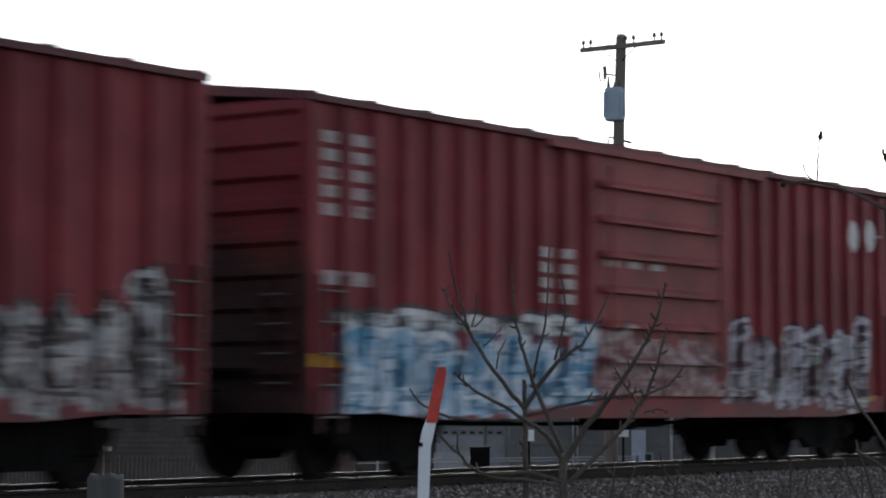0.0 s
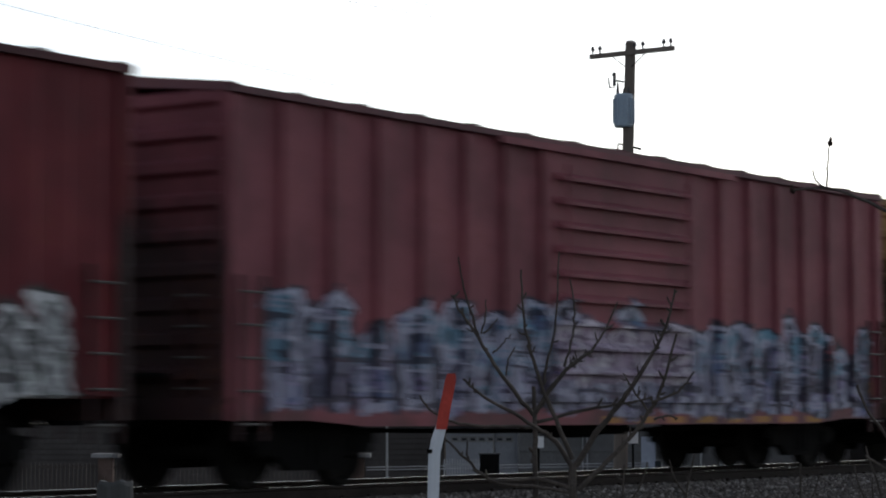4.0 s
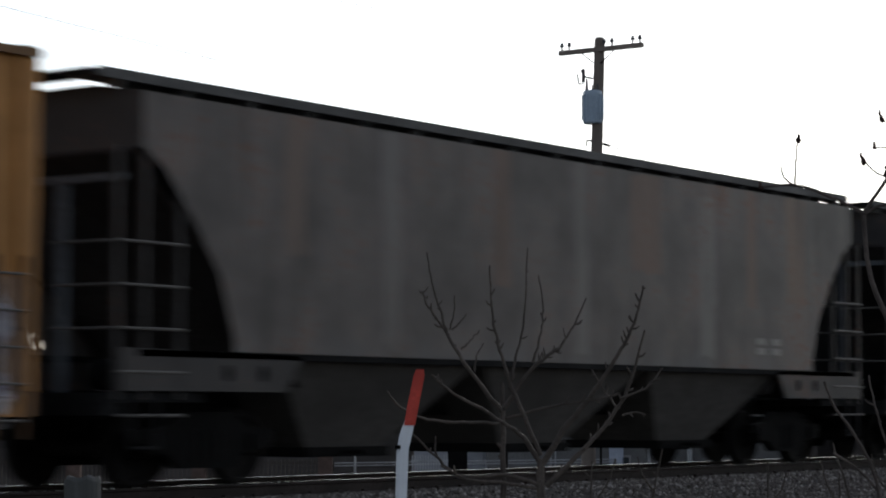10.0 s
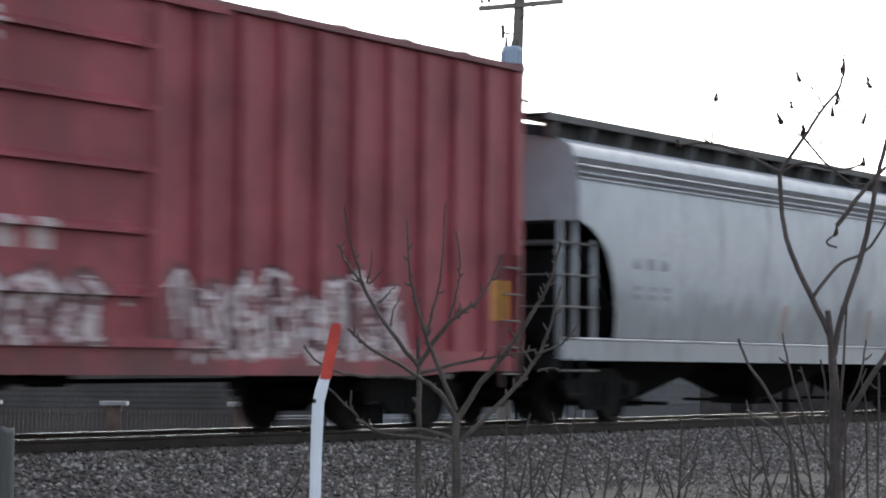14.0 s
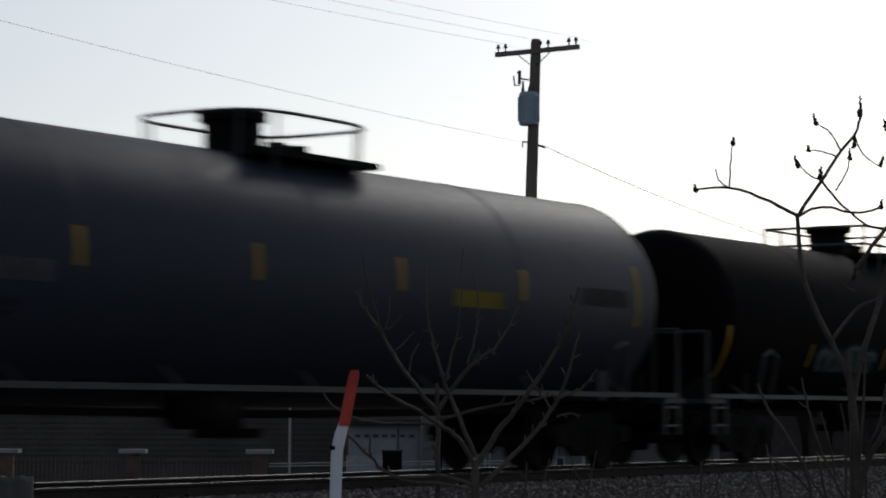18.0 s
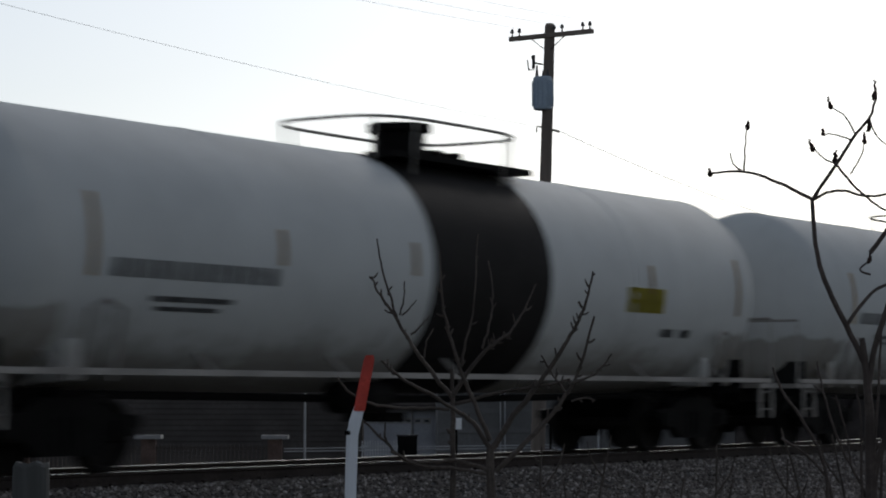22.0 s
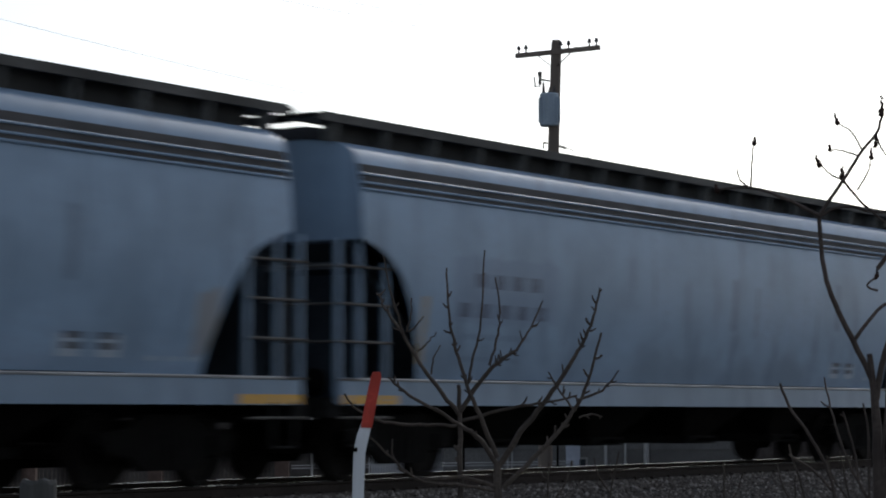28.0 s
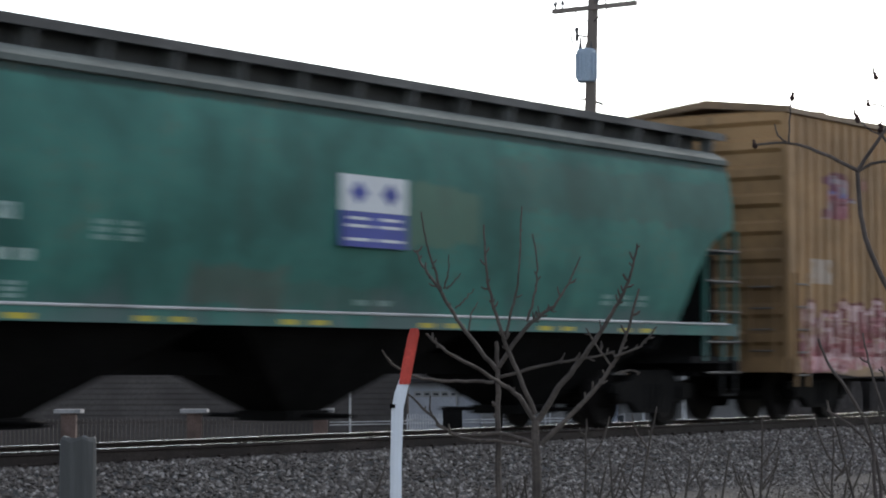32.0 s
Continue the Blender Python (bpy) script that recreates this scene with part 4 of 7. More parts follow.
    dim_white = plain("letter_white", (0.36, 0.36, 0.36), 0.6, 0, 0.6, 10)
    for k in range(5):
        z = 3.07 + k * 0.115
        p("emblem_bar", white, lambda bm: prism_y(bm, [(-1.6, z), (1.05 + 0.16 * k, z), (1.12 + 0.16 * k, z + 0.066), (-1.6, z + 0.066)], y0 - 0.012, y0 + 0.03))
    for pts in ([(1.3, 3.07), (2.35, 3.04), (2.1, 3.18), (1.75, 3.14), (1.42, 3.3)], [(1.75, 3.66), (2.2, 3.68), (2.12, 3.3), (1.98, 3.12), (1.8, 3.38)], [(2.24, 3.68), (2.75, 3.68), (2.8, 3.04), (2.5, 3.02), (2.32, 3.16)]):
        p("emblem_block", white, lambda bm: prism_y(bm, pts, y0 - 0.012, y0 + 0.03))
    for cx, cz, rx, rz in ((3.12, 3.5, 0.44, 0.17), (3.2, 3.2, 0.5, 0.18)):
        lobe = [(cx + rx * math.copysign(abs(math.cos(a)) ** 0.6, math.cos(a)), cz + rz * math.copysign(abs(math.sin(a)) ** 0.6, math.sin(a))) for a in [math.pi * k / 10 for k in range(20)]]
        p("emblem_lobe", white, lambda bm: prism_y(bm, lobe, y0 - 0.012, y0 + 0.03))
    for x, z in ((3.1, 3.45), (2.75, 3.27)):
        p("emblem_slit", black, lambda bm: prism_y(bm, [(x, z), (x + 0.45, z - 0.05), (x + 0.45, z - 0.005), (x, z + 0.03)], y0 - 0.018, y0 - 0.005))
    for z, n_ in ((2.38, 9), (2.68, 7)):
        for k in range(n_):
            p("lettering", dim_white, lambda bm: box(bm, 1.35 + k * 0.25, 1.56 + k * 0.25, y0 - 0.022, y0 - 0.005, z, z + 0.15))
    worn = plain("worn_plate", (0.3, 0.3, 0.3))
    for x, z, w, t_, pm in ((3.39, 3.92, 0.09, 0.05, worn), (3.17, 3.74, 0.09, 0.045, worn), (3.71, 3.74, 0.09, 0.045, worn), (3.67, 2.95, 0.14, 0.035, white), (4.49, 2.66, 0.14, 0.13, dim_white), (5.5, 2.7, 0.16, 0.06, dim_white), (2.83, 2.24, 0.13, 0.035, worn), (3.24, 2.1, 0.08, 0.045, worn), (6.44, 3.07, 0.08, 0.045, worn), (7.05, 2.66, 0.15, 0.16, worn), (8.73, 2.93, 0.17, 0.09, worn), (9.7, 2.9, 0.08, 0.16, worn), (-2.9, 3.2, 0.1, 0.06, worn), (-2.3, 2.5, 0.08, 0.06, worn)):
        p("warning_plate", pm, lambda bm: box(bm, x - w, x + w, y0 - 0.024, y0 + 0.02, z - t_, z + t_))
    for x in (6.57, 8.12, 9.0, 9.9):
        p("warning_plate", white, lambda bm: box(bm, x - 0.15, x + 0.15, y0 - 0.03, y0 + 0.02, 3.17, 3.215))
    p("radiator_lip", door_grey, lambda bm: prism_x(bm, [(-1.02, 3.2), (-1.17, 3.26), (-1.17, 3.3), (-1.02, 3.42)], 3.9, h - 0.8))
    p("hood_rib", door_grey, lambda bm: box(bm, 5.7, h - 1.2, -1.09, -1.06, 2.52, 2.545))
    p("roof_seam", door_grey, lambda bm: tube(bm, [(-1.8, -1.0, 4.3), (3.8, -1.0, 4.3)], 0.02, 6))
    p("radiator_grille", STEEL, lambda bm: box(bm, 4.3, h - 0.9, -1.07, -1.0, 3.25, 3.72))
    p("hood_seam", DARK_TRIM, lambda bm: box(bm, -1.4, h - 1.0, -1.1, -1.06, 3.08, 3.11))
    for k in range(4):
        p("lettering", frame_white, lambda bm: box(bm, -8.75 + k * 0.43, -8.46 + k * 0.43, -1.512, -1.49, 3.0, 3.27), cab)
    for k in range(5):
        z = 2.16 + k * 0.175
        p("nose_stripe", white, lambda bm: nose_shell(bm, 0.012, z, z + 0.095, -9.497))
        p("nose_stripe", white, lambda bm: prism_y(bm, [(-9.5, z), (-9.68 + 0.115 * k, z), (-9.62 + 0.115 * k, z + 0.095), (-9.5, z + 0.095)] if k > 1 else [(-9.5, z), (-9.47, z), (-9.47, z + 0.095), (-9.5, z + 0.095)], -1.512, -1.49))
    for x in (-9.95, -9.7):
        p("headlight_bracket", frame_white, lambda bm: box(bm, x, x + 0.1, -1.0, -0.85, 3.2, 3.27))
    p("exhaust_stack", black, lambda bm: box(bm, -0.6, 0.6, -0.5, 0.5, 4.44, 4.62))
    yel = plain("rail_yellow", (0.30, 0.27, 0.05), 0.6, 0, 0.3, 8)
    for i in range(10):
        x = -h + 5.4 + i * (L - 8.0) / 9
        p("handrail_post", STEEL, lambda bm: tube(bm, [(x, -1.46, 1.7), (x, -1.46, 2.8)], 0.02, 6))
    p("handrail", plain("handrail_grey", (0.4, 0.4, 0.4), 0.5), lambda bm: tube(bm, [(-h + 5.2, -1.46, 2.8), (h - 1.2, -1.46, 2.8)], 0.017, 6))
    for s in (-1, 1):
        for q in (-1.42, 1.42):
            p("step_rail", yel, lambda bm: tube(bm, [(s * (h - 0.1), q, 0.75), (s * (h - 0.1), q, 1.95), (s * (h - 0.8), q, 2.68), (s * (h - 1.15), q, 2.78)], 0.028, 6))
            p("step_rail", yel, lambda bm: tube(bm, [(s * (h - 0.72), q, 0.75), (s * (h - 0.72), q, 1.75), (s * (h - 0.95), q, 2.3)], 0.026, 6))
            for k in range(4):
                p("step", STEEL, lambda bm: box(bm, s * (h - 0.8) - 0.35, s * (h - 0.8) + 0.35, q - 0.12, q + 0.12, 0.42 + k * 0.3, 0.45 + k * 0.3))
        p("pilot", black, lambda bm: box(bm, s * (h - 0.25) - 0.08, s * (h - 0.25) + 0.08, -1.45, 1.45, 0.3, 1.35))
        shared("coupler", COUPLER, car, pose(s * (h + 0.35), 0, 0, 0, 0, 0 if s < 0 else 180))
        bm = bm_new()
        box(bm, s * (h - 4.4) - 2.6, s * (h - 4.4) + 2.6, -1.0, 1.0, 0.7, 0.95)
        tr = part("truck", bm, STEEL, car)
        for q in (-1.08, 1.08):
            bm = bm_new()
            prism_y(bm, [(-2.7, 0.55), (-2.7, 0.8), (-2.0, 0.95), (2.0, 0.95), (2.7, 0.8), (2.7, 0.55), (2.2, 0.4), (-2.2, 0.4)], q - 0.08, q + 0.08)
            for v in bm.verts:
                v.co.x += s * (h - 4.4)
            part("side_frame", bm, STEEL, tr)
        for dx in (-1.95, 0, 1.95):
            WHEELS.append((car, shared("wheelset", BIG_WHEELSET, tr, pose(s * (h - 4.4) + dx, 0, 0.52)), s * (h - 4.4) + dx, 0.52))
    return car


# ---- the train ----
SPEED, TRACK_Y = 17.9, 18.05         # m/s towards -x; the track's middle line
RED = (0.20, 0.028, 0.036)
PALE = (0.5, 0.48, 0.46)
ORANGE = (0.6, 0.3, 0.03)
GREYS = [(0.45, 0.46, 0.46), (0.10, 0.11, 0.11), (0.6, 0.6, 0.6), (0.2, 0.24, 0.2), (0.4, 0.42, 0.47)]
PINKS = [(0.38, 0.30, 0.30), (0.22, 0.09, 0.10), (0.5, 0.44, 0.44), (0.28, 0.17, 0.17)]
BLUES = [(0.3, 0.48, 0.62), (0.10, 0.35, 0.55), (0.6, 0.65, 0.7), (0.2, 0.4, 0.6)]
NAVY = [(0.08, 0.13, 0.25), (0.12, 0.3, 0.4), (0.4, 0.4, 0.5), (0.05, 0.06, 0.1), (0.25, 0.2, 0.35)]
TANS = [(0.28, 0.24, 0.17), (0.18, 0.17, 0.15), (0.35, 0.3, 0.22), (0.12, 0.11, 0.1)]
TRAIN = []                           # (car, middle at the start)


def couple(car, lead, trail):
    TRAIN.append((car, (lead + trail) / 2))
    return car


def box_car(label, nm, lead, trail, base, tags=(), patches=(), marks=(), discs=(), skirt=(0.85, (0.06, 0.05, 0.045), 0.55), door_base=None, door_marks=(), door_tags=(), rust=0.25, streak=0.3, end_shade=0.85, **kw):
    """A boxcar with its ends at lead and trail when the clip starts."""
    p = car_paint(nm, base, patches, tags, marks=marks, discs=discs, rust=rust, streak=streak, skirt=skirt, seed=lead)
    d = car_paint(nm + "_door", door_base or base, (), tuple(tags) + tuple(door_tags), marks=door_marks, rust=rust * 0.6, seed=lead + 5)
    r = car_paint(nm + "_roof", tuple(0.5 * c + 0.03 for c in base), rust=0.4, seed=lead + 9)
    # Worn end paint, with the shade between cars painted over its lower part.
    e = car_paint(nm + "_end", tuple(0.9 * c for c in base), rust=0.3, streak=0.5, skirt=(2.9, (0.020, 0.0175, 0.0165), end_shade), seed=lead + 3)
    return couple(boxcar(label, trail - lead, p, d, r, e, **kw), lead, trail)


box_car("weathered red boxcar with grey and white graffiti", "red_a", 2.9, 18.53, RED,
        [(-7.6, 7.6, 0.7, 2.3, [(0.16, 0.16, 0.16), (0.05, 0.05, 0.05), (0.42, 0.42, 0.42), (0.25, 0.2, 0.2), (0.1, 0.07, 0.07)], 1.0, 0.85), (-7.6, 7.6, 1.5, 2.0, [(0.1, 0.45, 0.2), (0.5, 0.5, 0.5)], 4.4, 0.4)])
box_car("red boxcar with blue and white graffiti and white lettering", "red_b", 20.36, 35.99, RED,
        [(-7.4, -1.9, 0.72, 1.95, BLUES, 2.0, 1.0), (-7.4, -2.2, 1.75, 2.1, GREYS, 6.3, 0.8), (1.7, 6.6, 0.75, 2.25, [(0.36, 0.36, 0.4), (0.12, 0.06, 0.09), (0.45, 0.44, 0.48), (0.16, 0.22, 0.16), (0.2, 0.13, 0.17)], 5.0, 1.0)],
        marks=[(-7.6, -6.4, 3.05, 4.1, 2, 5, PALE, 0.7), (-7.55, -6.4, 2.25, 2.5, 2, 1, PALE, 0.7), (-3.1, -1.95, 2.2, 3.0, 2, 4, PALE, 0.8), (-8, -7.2, 1.3, 1.45, 1, 1, ORANGE, 0.9), (5.9, 7.0, 0.95, 1.1, 3, 1, ORANGE, 0.7)], discs=[(6.17, 3.62, 0.27, (0.62, 0.6, 0.58)), (6.8, 3.66, 0.27, (0.62, 0.6, 0.58))],
        door_base=(0.235, 0.05, 0.052), door_tags=[(-1.7, 1.7, 0.72, 2.1, [(0.22, 0.06, 0.06), (0.36, 0.3, 0.3), (0.2, 0.12, 0.12), (0.3, 0.1, 0.1)], 8.8, 0.9)], door_marks=[(-1.5, 0.3, 2.75, 2.9, 3, 1, PALE, 0.7), (-1.5, 1.6, 1.3, 1.9, 3, 2, PALE, 0.4)], door=(-1.77, 1.75), posts=10, door_ribs=6)
box_car("yellow boxcar with a black door, dark lettering and grey graffiti", "yellow_c", 37.52, 53.61, (0.50, 0.29, 0.115),
        [(-7.0, -1.7, 0.75, 1.9, TANS, 3.0, 1.0), (1.6, 6.4, 0.9, 2.35, [(0.45, 0.28, 0.18), (0.5, 0.42, 0.38), (0.35, 0.2, 0.14)], 7.0, 0.9), (-8.0, -6.5, 1.9, 3.1, [(0.06, 0.055, 0.05), (0.22, 0.2, 0.18), (0.34, 0.32, 0.3), (0.1, 0.09, 0.08)], 9.0, 0.9), (4.9, 7.9, 0.75, 1.95, [(0.13, 0.17, 0.21), (0.34, 0.26, 0.10), (0.20, 0.21, 0.25), (0.07, 0.07, 0.08)], 6.6, 1.0)],
        patches=[(5.0, 8.0, 0.7, 1.75, (0.13, 0.12, 0.11), 0.75), (-7.3, -1.62, 0.78, 1.95, (0.18, 0.15, 0.11), 0.6), (1.6, 6.6, 0.8, 1.3, (0.30, 0.22, 0.17), 0.5), (2.0, 2.5, 0.75, 1.8, (0.12, 0.28, 0.32), 0.5)], rust=0.5, streak=0.75, 
        marks=[(-7.3, -3.8, 3.5, 3.82, 7, 1, (0.06, 0.04, 0.02), 0.95), (-6.9, -4.6, 3.36, 3.42, 1, 1, (0.06, 0.04, 0.02), 0.95), (-6.1, -4.3, 3.2, 3.26, 1, 1, (0.06, 0.04, 0.02), 0.95), (-5.7, -4.45, 3.02, 3.1, 1, 1, (0.06, 0.04, 0.02), 0.95), (-4.4, -1.75, 3.05, 3.32, 5, 1, (0.06, 0.04, 0.02), 0.95), (-6.5, -4.6, 2.5, 2.75, 4, 1, (0.15, 0.1, 0.06), 0.7), (-2.9, -1.8, 2.5, 2.8, 2, 2, PALE, 0.6), (-7.9, -6.8, 1.25, 1.4, 2, 1, ORANGE, 0.7), (3.6, 5.0, 3.1, 3.35, 3, 2, (0.5, 0.5, 0.48), 0.7)],
        door_base=(0.03, 0.033, 0.04), door_marks=[(-1.2, 1.2, 3.05, 3.3, 2, 2, PALE, 0.7), (-1.5, 0.0, 2.4, 2.55, 3, 1, PALE, 0.6), (-1.5, 0.0, 2.0, 2.15, 3, 1, PALE, 0.6)], door=(-1.58, 1.5), posts=8, door_ribs=5)
box_car("dark grimy boxcar with a faded red ribbed door and white graffiti", "brown_d", 55.23, 71.18, (0.066, 0.047, 0.041),
        [(1.55, 6.9, 0.85, 2.1, [(0.45, 0.5, 0.6), (0.35, 0.38, 0.45), (0.05, 0.05, 0.05), (0.55, 0.58, 0.65)], 4.0, 0.9), (-7.5, -5.9, 2.4, 3.1, GREYS, 2.2, 0.4), (-4.9, -1.6, 1.0, 2.7, [(0.12, 0.15, 0.13), (0.2, 0.22, 0.2), (0.08, 0.09, 0.08)], 8.2, 0.8)],
        [(2.6, 6.3, 0.95, 4.2, (0.17, 0.027, 0.034), 0.9), (-7.66, -5.1, 1.2, 2.3, (0.14, 0.026, 0.03), 0.85), (-5.6, -4.8, 2.6, 4.0, (0.05, 0.02, 0.02), 0.7)],
        marks=[(-7.4, -5.2, 1.75, 2.2, 4, 2, PALE, 0.6), (-7.4, -5.2, 1.3, 1.45, 4, 1, PALE, 0.4), (-2.9, -1.9, 2.6, 2.75, 2, 1, (0.6, 0.6, 0.55), 0.8), (-6.8, -5.6, 0.82, 0.95, 2, 1, (0.5, 0.35, 0.25), 0.8)],
        door_base=(0.2, 0.05, 0.045), door_tags=[(-1.4, 1.75, 0.95, 2.5, [(0.42, 0.37, 0.37), (0.26, 0.15, 0.15), (0.5, 0.47, 0.48), (0.18, 0.05, 0.05)], 3.2, 1.0)], door=(-1.5, 1.85), posts=10, door_ribs=16)
box_car("dark red smooth-sided boxcar with grey graffiti", "red_e", 72.66, 88.8, (0.15, 0.02, 0.027), [(-5.5, 7.6, 0.75, 2.1, GREYS, 6.0, 0.75)],
        marks=[(-7.2, -6.0, 2.0, 2.25, 2, 1, PALE, 0.6), (-7.6, -6.6, 0.82, 1.0, 1, 1, ORANGE, 0.8)], smooth_side=True, posts=14, door_ribs=12, fish=True)
box_car("faded pink-red boxcar with dark blue graffiti", "red_f", 90.4, 106.52, (0.25, 0.075, 0.09), [(-7.5, 7.7, 0.75, 2.3, NAVY, 8.0, 0.85)],
        marks=[(-0.5, 6.2, 0.72, 0.86, 8, 1, ORANGE, 0.5), (7.3, 7.8, 1.15, 1.35, 1, 1, ORANGE, 0.9)], door_tags=[(-1.7, 1.8, 1.2, 2.2, [(0.5, 0.4, 0.5), (0.3, 0.2, 0.3), (0.55, 0.5, 0.55)], 2.8, 0.8)], door=(-1.77, 1.87), posts=7, door_ribs=9)
box_car("yellow boxcar with a dark door, dark lettering and grey graffiti", "yellow_g", 108.14, 123.85, (0.54, 0.325, 0.14),
        [(-6.8, -2.2, 0.85, 2.1, [(0.3, 0.25, 0.17), (0.15, 0.18, 0.12), (0.4, 0.36, 0.3), (0.28, 0.22, 0.26)], 9.0, 0.6), (1.5, 6.1, 1.0, 2.2, [(0.16, 0.15, 0.14), (0.3, 0.28, 0.25), (0.2, 0.2, 0.2)], 3.5, 0.75)],
        rust=0.5, streak=0.75, marks=[(-7.28, -3.6, 3.42, 3.75, 7, 1, (0.06, 0.04, 0.02), 0.95), (-6.5, -4.3, 3.26, 3.32, 1, 1, (0.06, 0.04, 0.02), 0.95), (-6.9, -5.5, 2.85, 2.93, 1, 1, (0.06, 0.04, 0.02), 0.95), (-5.9, -5.6, 2.85, 3.2, 1, 1, (0.06, 0.04, 0.02), 0.95), (-5.5, -4.3, 3.06, 3.12, 1, 1, (0.06, 0.04, 0.02), 0.95), (-4.2, -1.77, 2.95, 3.25, 5, 1, (0.06, 0.04, 0.02), 0.95), (-6.3, -4.6, 2.4, 2.65, 4, 1, (0.15, 0.1, 0.06), 0.7), (4.2, 5.6, 3.25, 3.55, 3, 2, (0.5, 0.52, 0.52), 0.7)],
        door_base=(0.03, 0.026, 0.026), door_marks=[(-1.2, 0.0, 2.55, 2.8, 2, 2, PALE, 0.6), (-1.2, 0.0, 2.1, 2.3, 2, 2, PALE, 0.6), (-0.3, 1.1, 3.05, 3.15, 1, 1, PALE, 0.6)], door=(-1.31, 1.42), posts=8, door_ribs=5)
box_car("rusty orange boxcar with turquoise and purple graffiti along its side", "orange_h", 125.46, 141.64, (0.215, 0.098, 0.04),
        [(-8.1, -5.6, 0.9, 2.25, [(0.06, 0.36, 0.5), (0.10, 0.34, 0.48), (0.06, 0.28, 0.42), (0.12, 0.09, 0.05)], 10.0, 1.0), (-5.6, -1.6, 0.95, 2.25, [(0.36, 0.25, 0.46), (0.10, 0.30, 0.42), (0.42, 0.26, 0.40), (0.07, 0.09, 0.13)], 14.0, 1.0), (2.05, 8.05, 0.75, 2.25, [(0.45, 0.35, 0.58), (0.35, 0.25, 0.48), (0.48, 0.38, 0.6), (0.10, 0.28, 0.42)], 12.5, 1.0), (-8.0, -1.6, 0.7, 1.25, [(0.42, 0.26, 0.48), (0.46, 0.27, 0.40), (0.3, 0.2, 0.42)], 3.3, 1.0)],
        [(-8.1, 8.1, 2.2, 2.75, (0.10, 0.035, 0.018), 0.5), (-6.9, -4.3, 3.35, 3.85, (0.085, 0.07, 0.06), 0.55), (-4.2, -2.3, 2.75, 3.1, (0.09, 0.065, 0.05), 0.45),
         (-8.05, -6.9, 0.95, 1.95, (0.07, 0.36, 0.5), 0.85), (-7.4, -5.4, 1.28, 2.05, (0.14, 0.3, 0.44), 0.85), (-5.45, -1.6, 1.28, 2.0, (0.34, 0.22, 0.40), 0.85), (-8.0, -1.6, 0.72, 1.3, (0.36, 0.21, 0.40), 0.8), (-7.6, -1.6, 1.97, 2.16, (0.06, 0.32, 0.44), 0.85),
         (2.05, 8.05, 0.75, 1.97, (0.36, 0.27, 0.48), 0.8), (2.05, 8.0, 1.95, 2.18, (0.06, 0.32, 0.44), 0.85), (6.6, 8.05, 1.4, 1.95, (0.10, 0.28, 0.38), 0.6)],
        marks=[(-2.95, -1.7, 2.25, 2.85, 2, 2, PALE, 0.5)], door_base=(0.045, 0.04, 0.042), door_marks=[(-1.4, 1.3, 2.25, 2.6, 3, 3, PALE, 0.4), (-1.2, 1.8, 2.8, 2.95, 4, 1, PALE, 0.12)], door_tags=[(-1.5, 1.9, 1.2, 2.1, [(0.1, 0.4, 0.45), (0.25, 0.3, 0.25), (0.12, 0.34, 0.4)], 5.1, 1.0), (-1.5, 1.9, 0.85, 1.3, [(0.3, 0.28, 0.12), (0.2, 0.2, 0.2)], 9.1, 0.6)], door=(-1.57, 1.98), posts=9, door_ribs=6, rust=0.7)
box_car("plain dark red boxcar with a louvred door and white number panels", "red_i", 143.05, 159.24, (0.155, 0.022, 0.029),
        marks=[(-7.1, -5.3, 1.8, 2.5, 3, 2, PALE, 0.8), (-7.1, -5.3, 1.3, 1.55, 3, 2, PALE, 0.4), (-2.8, -1.65, 2.25, 2.95, 2, 2, PALE, 0.7), (-4.6, -3.6, 2.15, 2.4, 2, 1, PALE, 0.25), (5.6, 6.7, 1.4, 1.7, 2, 1, PALE, 0.3), (-7.0, -5.8, 0.9, 1.05, 2, 1, (0.35, 0.12, 0.04), 0.7)],
        door_base=(0.24, 0.05, 0.055), door=(-1.51, 1.93), posts=8, door_ribs=17, rust=0.08, streak=0.15)
box_car("dark red smooth-sided boxcar with pale scrawled graffiti", "red_j", 161.26, 177.37, (0.115, 0.015, 0.021), [(1.9, 7.7, 0.7, 2.1, PINKS, 11.0, 0.85), (-5.5, -1.3, 0.7, 1.5, PINKS, 2.0, 0.25)],
        [(-7.5, -4.5, 1.0, 2.45, (0.24, 0.06, 0.055), 0.8)], marks=[(-7.4, -4.9, 1.7, 2.35, 3, 2, PALE, 0.6), (-2.8, -1.5, 2.2, 2.75, 2, 3, PALE, 0.5), (-7.9, -6.6, 1.0, 1.2, 2, 1, ORANGE, 0.7)],
        door_tags=[(-1.3, 1.8, 1.0, 2.1, PINKS, 6.1, 0.9)], door=(-1.31, 1.82), smooth_side=True, posts=16, fish=True, door_ribs=14, rust=0.08, streak=0.15)
